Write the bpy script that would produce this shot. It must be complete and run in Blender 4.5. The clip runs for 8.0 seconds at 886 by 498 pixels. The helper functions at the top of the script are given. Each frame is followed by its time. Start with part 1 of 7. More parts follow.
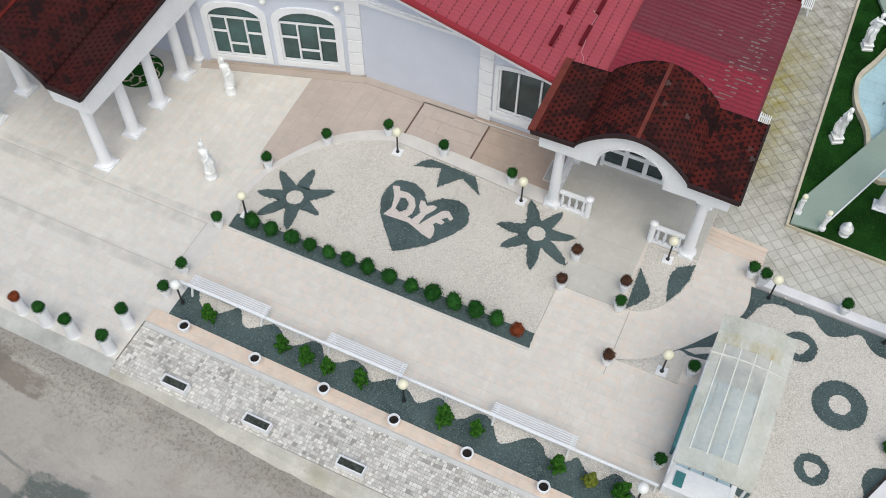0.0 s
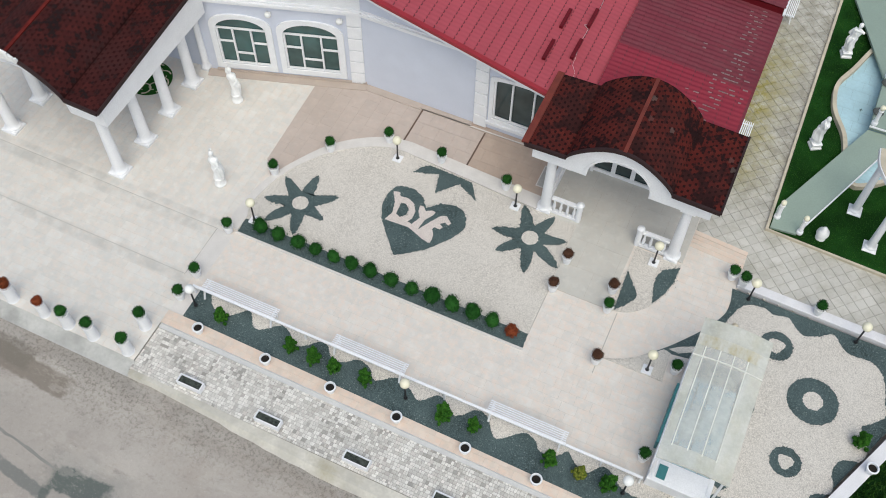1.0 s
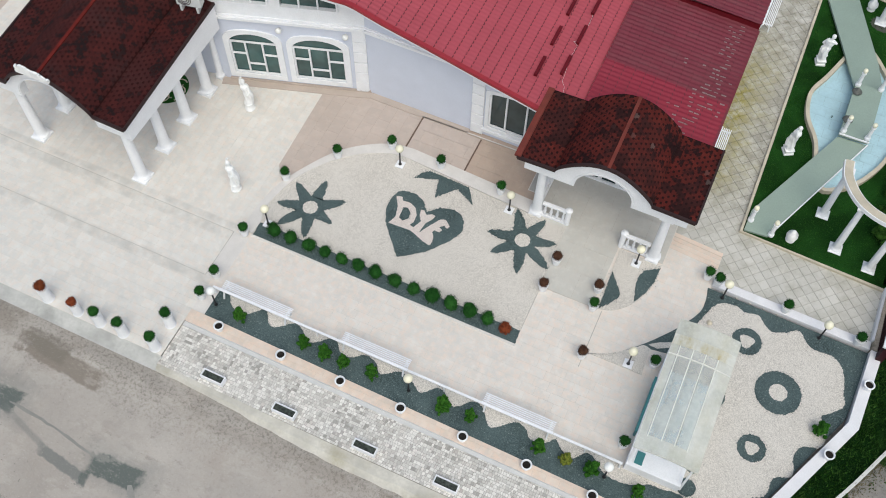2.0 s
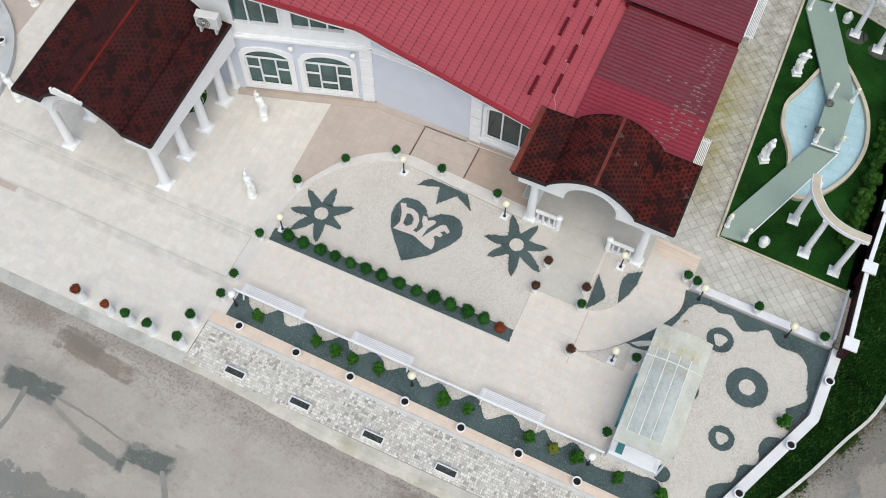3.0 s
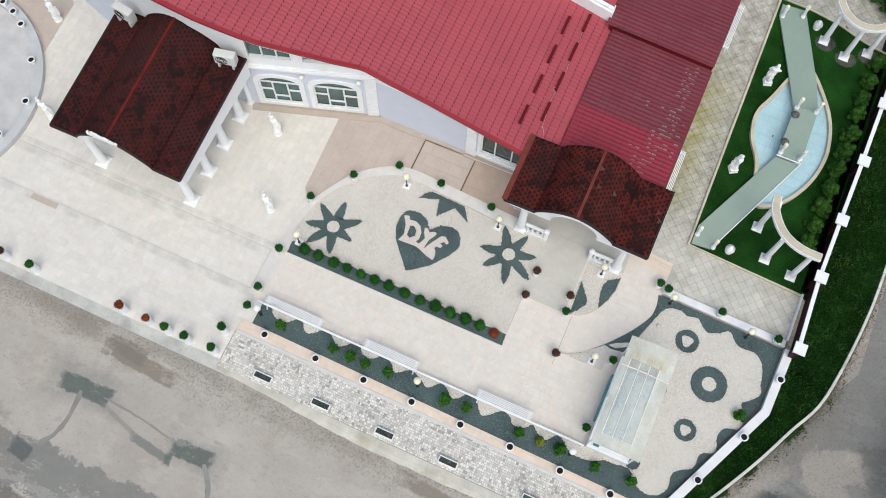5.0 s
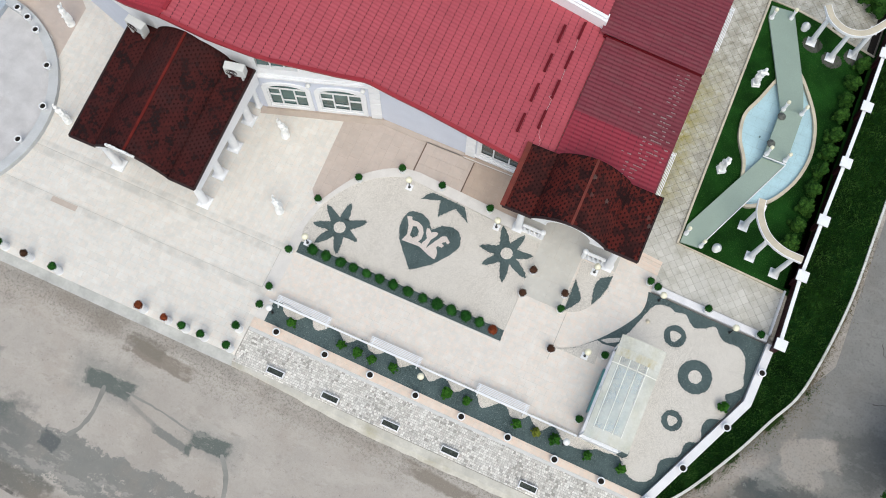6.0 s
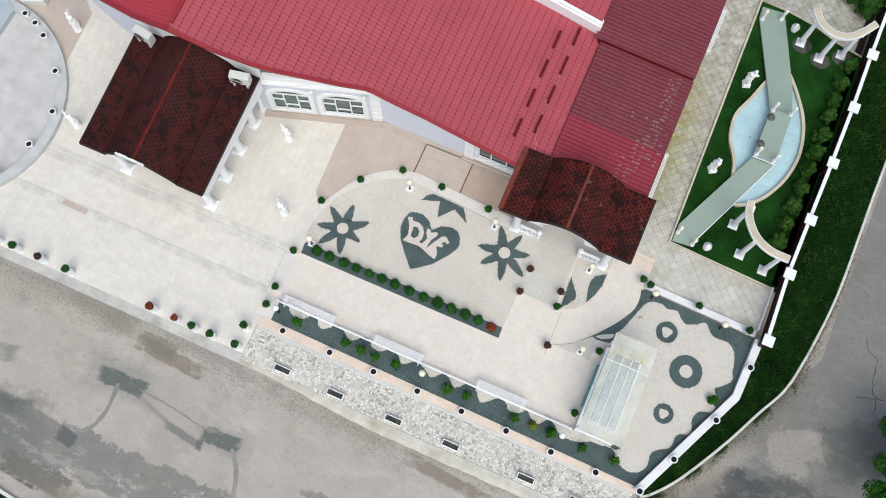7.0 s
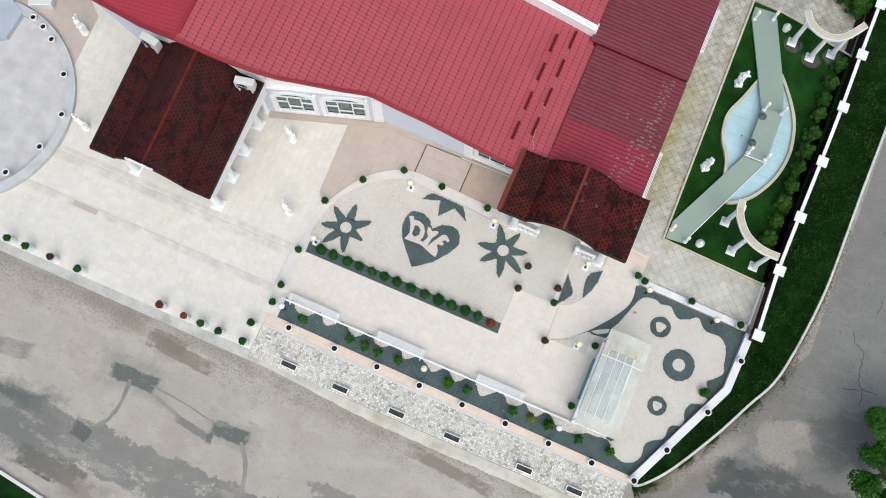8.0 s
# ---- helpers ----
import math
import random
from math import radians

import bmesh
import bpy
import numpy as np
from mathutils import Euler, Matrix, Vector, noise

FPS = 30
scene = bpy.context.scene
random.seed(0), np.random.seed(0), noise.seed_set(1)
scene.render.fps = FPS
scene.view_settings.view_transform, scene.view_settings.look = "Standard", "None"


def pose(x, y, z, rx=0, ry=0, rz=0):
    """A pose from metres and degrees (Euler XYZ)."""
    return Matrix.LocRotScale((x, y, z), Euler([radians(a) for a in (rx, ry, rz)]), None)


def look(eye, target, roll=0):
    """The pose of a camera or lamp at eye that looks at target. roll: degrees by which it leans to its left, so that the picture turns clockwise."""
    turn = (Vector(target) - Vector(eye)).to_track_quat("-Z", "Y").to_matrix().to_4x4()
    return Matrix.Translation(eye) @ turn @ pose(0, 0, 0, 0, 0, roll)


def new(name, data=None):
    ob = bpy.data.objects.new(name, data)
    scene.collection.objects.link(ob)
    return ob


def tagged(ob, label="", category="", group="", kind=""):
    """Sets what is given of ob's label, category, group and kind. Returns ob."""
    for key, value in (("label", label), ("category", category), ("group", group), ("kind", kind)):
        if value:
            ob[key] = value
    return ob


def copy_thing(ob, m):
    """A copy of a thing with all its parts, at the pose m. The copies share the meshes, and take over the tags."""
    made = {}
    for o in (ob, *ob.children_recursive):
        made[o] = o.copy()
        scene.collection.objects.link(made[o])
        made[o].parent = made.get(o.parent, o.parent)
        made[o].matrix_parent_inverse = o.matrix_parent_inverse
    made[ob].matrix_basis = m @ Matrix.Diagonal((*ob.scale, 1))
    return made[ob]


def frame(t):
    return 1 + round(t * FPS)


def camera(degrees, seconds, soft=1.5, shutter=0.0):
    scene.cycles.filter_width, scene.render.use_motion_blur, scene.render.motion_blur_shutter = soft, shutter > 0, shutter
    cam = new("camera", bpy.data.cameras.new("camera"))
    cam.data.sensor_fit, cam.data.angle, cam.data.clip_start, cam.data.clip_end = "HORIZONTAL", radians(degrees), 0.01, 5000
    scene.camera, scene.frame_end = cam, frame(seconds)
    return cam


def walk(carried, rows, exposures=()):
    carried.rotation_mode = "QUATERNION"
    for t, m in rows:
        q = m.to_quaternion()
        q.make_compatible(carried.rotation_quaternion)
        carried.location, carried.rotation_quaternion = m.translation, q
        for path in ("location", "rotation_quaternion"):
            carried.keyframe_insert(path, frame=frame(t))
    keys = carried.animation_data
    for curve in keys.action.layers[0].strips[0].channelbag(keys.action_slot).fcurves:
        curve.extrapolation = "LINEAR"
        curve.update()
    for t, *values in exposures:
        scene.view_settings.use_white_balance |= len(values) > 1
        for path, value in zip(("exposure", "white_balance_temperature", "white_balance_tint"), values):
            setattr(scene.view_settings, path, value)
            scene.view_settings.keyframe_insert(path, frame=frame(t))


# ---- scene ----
cam = camera(48.6, 8.0, 1.0)
PATH = [
    (0, (13.49, -13.544, 24.634), (13.018, -12.504, 22.992), 0.8),
    (0.5, (13.34, -13.594, 25.545), (12.889, -12.572, 23.886), 1.2),
    (1, (13.371, -13.694, 26.621), (12.932, -12.693, 24.946), 1.3),
    (1.5, (13.446, -13.751, 27.996), (13.018, -12.781, 26.3), 1.1),
    (2.8, (13.165, -13.816, 32.78), (12.797, -12.95, 31.015), 1.9),
    (3, (13.212, -13.604, 33.418), (12.845, -12.753, 31.646), 1.6),
    (3.5, (12.842, -12.869, 35.03), (12.497, -12.064, 33.232), 1.7),
    (4, (12.426, -12.032, 36.63), (12.106, -11.288, 34.802), 1.6),
    (4.5, (12.009, -11.236, 38.242), (11.721, -10.551, 36.385), 1.7),
    (6, (10.724, -8.78, 42.822), (10.515, -8.26, 40.903), 2.1),
    (6.5, (10.453, -8.328, 43.806), (10.26, -7.837, 41.877), 2.3),
    (7, (10.196, -7.808, 44.692), (10.017, -7.347, 42.753), 2.4),
    (7.5, (9.935, -7.419, 45.508), (9.771, -6.984, 43.563), 2.8),
    (8, (9.771, -7.066, 46.324), (9.616, -6.654, 44.374), 2.7),
]
walk(cam, [(t, look(eye, target, roll)) for t, eye, target, roll in PATH], [(0.0, -0.11, 6400, 3), (2.0, -0.06, 6400, 3), (4.0, 0.01, 6400, 3), (8.0, 0.10, 6400, 3)])

# ---- world and light: a bright overcast sky ----
world = bpy.data.worlds.new("overcast_sky")
scene.world = world
world.use_nodes = True
wn = world.node_tree
sky = wn.nodes.new("ShaderNodeTexSky")
sky.sky_type = "NISHITA"
sky.sun_disc = False
sky.sun_elevation, sky.sun_rotation = radians(60), radians(147)
sky.air_density, sky.dust_density, sky.ozone_density = 1.0, 4.0, 0.6
bg = wn.nodes["Background"]
bg.inputs["Strength"].default_value = 0.15
wn.links.new(sky.outputs[0], bg.inputs[0])
sun = new("sun", bpy.data.lights.new("sun", "SUN"))
sun.data.energy, sun.data.angle, sun.data.color = 1.4, radians(60), (1.0, 0.985, 0.96)
sun.matrix_world = look((0, 0, 60), (-18, 28, 0))


# ---- materials ----
def nodes_of(name):
    m = bpy.data.materials.new(name)
    m.use_nodes = True
    return m, m.node_tree, m.node_tree.nodes["Principled BSDF"]


def link(nt, a, b):
    nt.links.new(a, b)


def math_node(nt, op, a, b=None):
    n = nt.nodes.new("ShaderNodeMath")
    n.operation = op
    for i, v in enumerate((a, b)):
        if v is None:
            continue
        if isinstance(v, (int, float)):
            n.inputs[i].default_value = v
        else:
            link(nt, v, n.inputs[i])
    return n.outputs[0]


def mix(nt, fac, a, b, mode="MIX"):
    n = nt.nodes.new("ShaderNodeMix")
    n.data_type, n.blend_type = "RGBA", mode
    for i, v in ((0, fac), (6, a), (7, b)):
        if isinstance(v, (int, float)):
            n.inputs[i].default_value = v
        elif isinstance(v, tuple):
            n.inputs[i].default_value = (*v, 1)
        else:
            link(nt, v, n.inputs[i])
    return n.outputs[2]


def place(nt, local=False):
    if local:
        return nt.nodes.new("ShaderNodeTexCoord").outputs["Object"]
    return nt.nodes.new("ShaderNodeNewGeometry").outputs["Position"]


def tnoise(nt, co, scale, detail=4.0, rough=0.55):
    n = nt.nodes.new("ShaderNodeTexNoise")
    n.inputs["Scale"].default_value, n.inputs["Detail"].default_value, n.inputs["Roughness"].default_value = scale, detail, rough
    link(nt, co, n.inputs["Vector"])
    return n.outputs[0]


def ramp(nt, fac, lo, hi):
    n = nt.nodes.new("ShaderNodeMapRange")
    n.inputs[1].default_value, n.inputs[2].default_value = lo, hi
    link(nt, fac, n.inputs[0])
    return n.outputs[0]


def bump(nt, bsdf, height, strength, dist):
    n = nt.nodes.new("ShaderNodeBump")
    n.inputs["Strength"].default_value, n.inputs["Distance"].default_value = strength, dist
    link(nt, height, n.inputs["Height"])
    link(nt, n.outputs[0], bsdf.inputs["Normal"])


def plain(name, c, rough=0.5, var=0.12, scale=3.0, fine=40.0, metal=0.0, relief=0.15, local=False, spread=0.0, dirt=None, dirt_amount=0.5, spec=0.5):
    """A surface of one colour, clouded at two scales, with fine relief; spread: how far single pieces differ."""
    m, nt, b = nodes_of(name)
    co = place(nt, local)
    big, small = tnoise(nt, co, scale), tnoise(nt, co, fine, 2.0)
    lo, hi = tuple(v * (1 - var) for v in c), tuple(min(1, v * (1 + var)) for v in c)
    col = mix(nt, ramp(nt, big, 0.3, 0.7), lo, hi)
    col = mix(nt, math_node(nt, "MULTIPLY", ramp(nt, small, 0.35, 0.75), 0.35), col, tuple(v * 0.75 for v in c))
    if dirt:
        patch = ramp(nt, tnoise(nt, co, scale * 0.45, 6.0, 0.65), 0.55, 0.72)
        col = mix(nt, math_node(nt, "MULTIPLY", patch, dirt_amount), col, dirt)
    if spread:
        g = nt.nodes.new("ShaderNodeNewGeometry").outputs["Random Per Island"]
        o = nt.nodes.new("ShaderNodeObjectInfo").outputs["Random"]
        r = math_node(nt, "FRACT", math_node(nt, "ADD", g, o))
        col = mix(nt, 1.0, col, mix(nt, r, (1 - spread,) * 3, (1 + spread,) * 3), "MULTIPLY")
    link(nt, col, b.inputs["Base Color"])
    b.inputs["Roughness"].default_value, b.inputs["Metallic"].default_value = rough, metal
    b.inputs["Specular IOR Level"].default_value = spec
    if relief:
        bump(nt, b, small, relief, 0.01)
    return m


def gravel(name, c, dark, scale=32.0, gap=0.6, specks=None):
    m, nt, b = nodes_of(name)
    co = place(nt)
    v = nt.nodes.new("ShaderNodeTexVoronoi")
    v.inputs["Scale"].default_value = scale
    link(nt, co, v.inputs["Vector"])
    sep = nt.nodes.new("ShaderNodeSeparateColor")
    link(nt, v.outputs["Color"], sep.inputs[0])
    col = mix(nt, sep.outputs[0], dark, c)
    col = mix(nt, ramp(nt, tnoise(nt, co, 0.9), 0.35, 0.7), col, tuple(x * 0.9 for x in c))
    col = mix(nt, math_node(nt, "MULTIPLY", ramp(nt, v.outputs["Distance"], 0.35, 0.75), gap), col, tuple(x * 0.38 for x in c))
    if specks:
        col = mix(nt, math_node(nt, "MULTIPLY", ramp(nt, sep.outputs[1], 0.975, 0.985), 0.45), col, specks)
    link(nt, col, b.inputs["Base Color"])
    b.inputs["Roughness"].default_value = 0.85
    b.inputs["Specular IOR Level"].default_value = 0.2
    bump(nt, b, v.outputs["Distance"], -0.6, 0.02)
    return m


def slabs(name, c, var=0.05, blush=0.6, grime=()):
    """Sawn limestone: each slab its own tone, clouded and veined."""
    m, nt, b = nodes_of(name)
    co = place(nt)
    g = nt.nodes.new("ShaderNodeNewGeometry").outputs["Random Per Island"]
    o = nt.nodes.new("ShaderNodeObjectInfo").outputs["Random"]
    r = math_node(nt, "FRACT", math_node(nt, "ADD", g, o))
    col = mix(nt, r, tuple(x * (1 - var) for x in c), tuple(min(1, x * (1 + var)) for x in c))
    tone = math_node(nt, "FRACT", math_node(nt, "MULTIPLY", r, 13.0))
    col = mix(nt, math_node(nt, "MULTIPLY", ramp(nt, tone, 0.55, 1.0), 0.5 * blush), col, (c[0] * 1.0, c[1] * 0.94, c[2] * 0.88))
    col = mix(nt, math_node(nt, "MULTIPLY", ramp(nt, tnoise(nt, co, 1.7, 6.0, 0.65), 0.35, 0.70), 0.75), col, tuple(x * 0.87 for x in c))
    col = mix(nt, math_node(nt, "MULTIPLY", ramp(nt, tnoise(nt, co, 0.35, 5.0), 0.5, 0.75), 0.4), col, tuple(x * 0.82 for x in c))
    veins = math_node(nt, "MULTIPLY", ramp(nt, tnoise(nt, co, 4.5, 7.0, 0.7), 0.44, 0.64), blush)
    col = mix(nt, veins, col, (min(1, c[0] * 1.05), c[1] * 0.95, c[2] * 0.89))
    pale = math_node(nt, "MULTIPLY", ramp(nt, tnoise(nt, co, 3.1, 6.0, 0.7), 0.5, 0.68), 0.6)
    col = mix(nt, pale, col, tuple(min(1, v * 1.10) for v in c))
    spots = math_node(nt, "MULTIPLY", ramp(nt, tnoise(nt, co, 7.0, 8.0, 0.75), 0.66, 0.72), 0.35)
    col = mix(nt, spots, col, tuple(v * 0.6 for v in c))
    for y, half in grime:
        sep = nt.nodes.new("ShaderNodeSeparateXYZ")
        link(nt, co, sep.inputs[0])
        off = math_node(nt, "ABSOLUTE", math_node(nt, "SUBTRACT", sep.outputs[1], y))
        line = math_node(nt, "MULTIPLY", ramp(nt, off, half * 1.3, half * 0.7), ramp(nt, tnoise(nt, co, 1.4, 6.0, 0.65), 0.36, 0.62))
        col = mix(nt, math_node(nt, "MULTIPLY", line, 0.6), col, tuple(v * 0.66 for v in c))
    link(nt, col, b.inputs["Base Color"])
    b.inputs["Roughness"].default_value = 0.42
    bump(nt, b, tnoise(nt, co, 25.0, 3.0), 0.08, 0.01)
    return m


def shingle_mat(name, lo, hi, veil, cover, chips, spec):
    """Bitumen shingles: red-brown tabs that differ piece by piece, with blackened weather stains."""
    m, nt, b = nodes_of(name)
    co = place(nt)
    g = nt.nodes.new("ShaderNodeNewGeometry").outputs["Random Per Island"]
    o = nt.nodes.new("ShaderNodeObjectInfo").outputs["Random"]
    r = math_node(nt, "FRACT", math_node(nt, "ADD", g, o))
    base = mix(nt, r, lo, hi)
    stain = math_node(nt, "ADD", tnoise(nt, co, 1.5, 6.0, 0.68), math_node(nt, "MULTIPLY", math_node(nt, "SUBTRACT", r, 0.5), 0.17))
    base = mix(nt, math_node(nt, "MULTIPLY", ramp(nt, stain, cover, cover + 0.065), 0.9), base, (0.0085, 0.006, 0.0068))
    base = mix(nt, math_node(nt, "MULTIPLY", ramp(nt, tnoise(nt, co, 0.45, 3.0), 0.44, 0.64), 0.7), base, veil)
    base = mix(nt, math_node(nt, "MULTIPLY", ramp(nt, math_node(nt, "FRACT", math_node(nt, "MULTIPLY", r, 37.0)), 0.992, 0.995), chips), base, (0.13, 0.10, 0.09))
    grains = tnoise(nt, co, 90.0, 2.0)
    col = mix(nt, math_node(nt, "MULTIPLY", ramp(nt, grains, 0.5, 0.8), 0.10), base, (0.14, 0.07, 0.065))
    link(nt, col, b.inputs["Base Color"])
    b.inputs["Roughness"].default_value = 0.85
    b.inputs["Specular IOR Level"].default_value = spec
    bump(nt, b, grains, 0.3, 0.01)
    return m


def metal_tile_mat(name, c, worn, amount):
    m, nt, b = nodes_of(name)
    co = place(nt)
    mp = nt.nodes.new("ShaderNodeMapping")
    mp.inputs["Scale"].default_value = (0.5, 3.0, 1.0)
    link(nt, co, mp.inputs["Vector"])
    col = mix(nt, ramp(nt, tnoise(nt, co, 0.6, 5.0), 0.3, 0.75), c, tuple(x * 0.82 for x in c))
    col = mix(nt, math_node(nt, "MULTIPLY", ramp(nt, tnoise(nt, mp.outputs[0], 2.0, 6.0, 0.7), 0.45, 0.75), amount), col, worn)
    link(nt, col, b.inputs["Base Color"])
    b.inputs["Roughness"].default_value = 0.62
    b.inputs["Specular IOR Level"].default_value = 0.3
    return m


def soft_patch(nt, co, warp, cx, cy, hx, hy, turn=0.0, soft=0.25):
    """A worn-edged block on the ground: 1 inside, 0 outside."""
    mp = nt.nodes.new("ShaderNodeMapping")
    mp.vector_type = "TEXTURE"
    mp.inputs["Location"].default_value, mp.inputs["Rotation"].default_value, mp.inputs["Scale"].default_value = (cx, cy, 0), (0, 0, radians(turn)), (hx, hy, 1)
    link(nt, co, mp.inputs["Vector"])
    sep = nt.nodes.new("ShaderNodeSeparateXYZ")
    link(nt, mp.outputs[0], sep.inputs[0])
    d = math_node(nt, "MAXIMUM", math_node(nt, "ABSOLUTE", sep.outputs[0]), math_node(nt, "ABSOLUTE", sep.outputs[1]))
    d = math_node(nt, "ADD", d, warp)
    return ramp(nt, d, 1 + soft, 1 - soft)


def asphalt_mat(name, lo, hi, grit, patches, band=False):
    """Old dusty asphalt; patches: (colour, amount, place and half sizes) of repairs, silt and damp."""
    m, nt, b = nodes_of(name)
    co = place(nt)
    big, mid, fine = tnoise(nt, co, 0.12, 6.0, 0.6), tnoise(nt, co, 0.8, 8.0, 0.7), tnoise(nt, co, 9.0, 6.0, 0.75)
    warp = math_node(nt, "MULTIPLY", math_node(nt, "SUBTRACT", tnoise(nt, co, 2.0, 9.0, 0.72), 0.5), 1.6)
    col = mix(nt, ramp(nt, big, 0.35, 0.65), lo, hi)
    col = mix(nt, math_node(nt, "MULTIPLY", ramp(nt, mid, 0.45, 0.7), 0.4), col, tuple(v * 0.75 for v in lo))
    if band:
        sep = nt.nodes.new("ShaderNodeSeparateXYZ")
        link(nt, co, sep.inputs[0])
        mid_y = math_node(nt, "ADD", math_node(nt, "MULTIPLY", sep.outputs[0], 0.008), -12.33)
        d = math_node(nt, "ABSOLUTE", math_node(nt, "SUBTRACT", sep.outputs[1], mid_y))
        d = math_node(nt, "ADD", d, math_node(nt, "MULTIPLY", math_node(nt, "SUBTRACT", tnoise(nt, co, 0.9, 12.0, 0.74), 0.5), 1.9))
        damp = ramp(nt, d, 1.09, 1.03)
        shade = mix(nt, ramp(nt, mid, 0.3, 0.75), (0.165, 0.165, 0.155), (0.22, 0.217, 0.20))
        islands = ramp(nt, tnoise(nt, co, 1.1, 12.0, 0.74), 0.60, 0.612)
        col = mix(nt, math_node(nt, "MULTIPLY", math_node(nt, "MULTIPLY", damp, math_node(nt, "SUBTRACT", 1.0, islands)), 0.95), col, shade)
        edge = ramp(nt, math_node(nt, "ADD", sep.outputs[1], math_node(nt, "MULTIPLY", math_node(nt, "SUBTRACT", mid, 0.5), 3.0)), -7.6, -6.2)
        col = mix(nt, math_node(nt, "MULTIPLY", math_node(nt, "MULTIPLY", edge, ramp(nt, tnoise(nt, co, 9.0, 8.0, 0.78), 0.50, 0.57)), 0.75), col, (0.15, 0.132, 0.10))
        near = ramp(nt, math_node(nt, "ADD", sep.outputs[1], math_node(nt, "MULTIPLY", math_node(nt, "SUBTRACT", mid, 0.5), 0.9)), -6.55, -6.05)
        col = mix(nt, math_node(nt, "MULTIPLY", near, 0.45), col, (0.20, 0.185, 0.165))
    rust = ramp(nt, tnoise(nt, co, 0.35, 8.0, 0.75), 0.5, 0.68)
    col = mix(nt, math_node(nt, "MULTIPLY", rust, 0.3), col, (lo[0] * 0.86, lo[1] * 0.76, lo[2] * 0.68))
    for colour, amount, spot in patches:
        edge = math_node(nt, "MULTIPLY", warp, 0.6) if colour == DAMP else warp
        col = mix(nt, math_node(nt, "MULTIPLY", soft_patch(nt, co, edge, *spot), amount), col, colour)
    col = mix(nt, math_node(nt, "MULTIPLY", ramp(nt, fine, 0.5, 0.75), grit), col, tuple(v * 0.5 for v in lo))
    mp = nt.nodes.new("ShaderNodeMapping")
    mp.inputs["Rotation"].default_value, mp.inputs["Scale"].default_value = (0, 0, radians(-8)), (1.0, 2.0, 1.0)
    link(nt, co, mp.inputs["Vector"])
    wear = math_node(nt, "MULTIPLY", ramp(nt, tnoise(nt, mp.outputs[0], 1.7, 10.0, 0.76), 0.585, 0.62), ramp(nt, big, 0.38, 0.56))
    col = mix(nt, math_node(nt, "MULTIPLY", wear, 0.42), col, tuple(v * 0.55 for v in lo))
    pale = ramp(nt, tnoise(nt, mp.outputs[0], 0.5, 11.0, 0.74), 0.545, 0.58)
    col = mix(nt, math_node(nt, "MULTIPLY", pale, 0.26), col, tuple(min(1, v * 1.12) for v in hi))
    specks = ramp(nt, tnoise(nt, co, 3.2, 12.0, 0.82), 0.625, 0.64)
    col = mix(nt, math_node(nt, "MULTIPLY", specks, 0.6), col, tuple(v * 0.5 for v in lo))
    stones = ramp(nt, tnoise(nt, co, 7.0, 5.0, 0.7), 0.665, 0.68)
    col = mix(nt, math_node(nt, "MULTIPLY", stones, 0.7), col, tuple(v * 0.38 for v in lo))
    chips = ramp(nt, tnoise(nt, co, 30.0, 3.0, 0.6), 0.62, 0.72)
    col = mix(nt, math_node(nt, "MULTIPLY", chips, 0.35), col, tuple(min(1, v * 1.5) for v in hi))
    link(nt, col, b.inputs["Base Color"])
    b.inputs["Roughness"].default_value = 0.85
    bump(nt, b, fine, 0.5, 0.02)
    return m


def leaf_mat(name, lo, hi, tufts=None):
    m, nt, b = nodes_of(name)
    g = nt.nodes.new("ShaderNodeNewGeometry").outputs["Random Per Island"]
    o = nt.nodes.new("ShaderNodeObjectInfo").outputs["Random"]
    col = mix(nt, g, lo, hi)
    col = mix(nt, 1.0, col, mix(nt, o, (0.75, 0.8, 0.75), (1.2, 1.1, 1.1)), "MULTIPLY")
    if tufts:
        co = place(nt)
        clump = math_node(nt, "MULTIPLY", ramp(nt, tnoise(nt, co, 1.2, 8.0, 0.72), 0.46, 0.6), ramp(nt, g, 0.15, 0.6))
        col = mix(nt, clump, col, tufts)
    link(nt, col, b.inputs["Base Color"])
    b.inputs["Roughness"].default_value = 0.75
    b.inputs["Specular IOR Level"].default_value = 0.08
    return m


def glass_mat(name, tint):
    m, nt, b = nodes_of(name)
    co = place(nt)
    col = mix(nt, ramp(nt, tnoise(nt, co, 0.9, 3.0), 0.35, 0.7), tint, tuple(v * 0.45 for v in tint))
    link(nt, col, b.inputs["Base Color"])
    b.inputs["Roughness"].default_value = 0.06
    b.inputs["Specular IOR Level"].default_value = 0.6
    return m


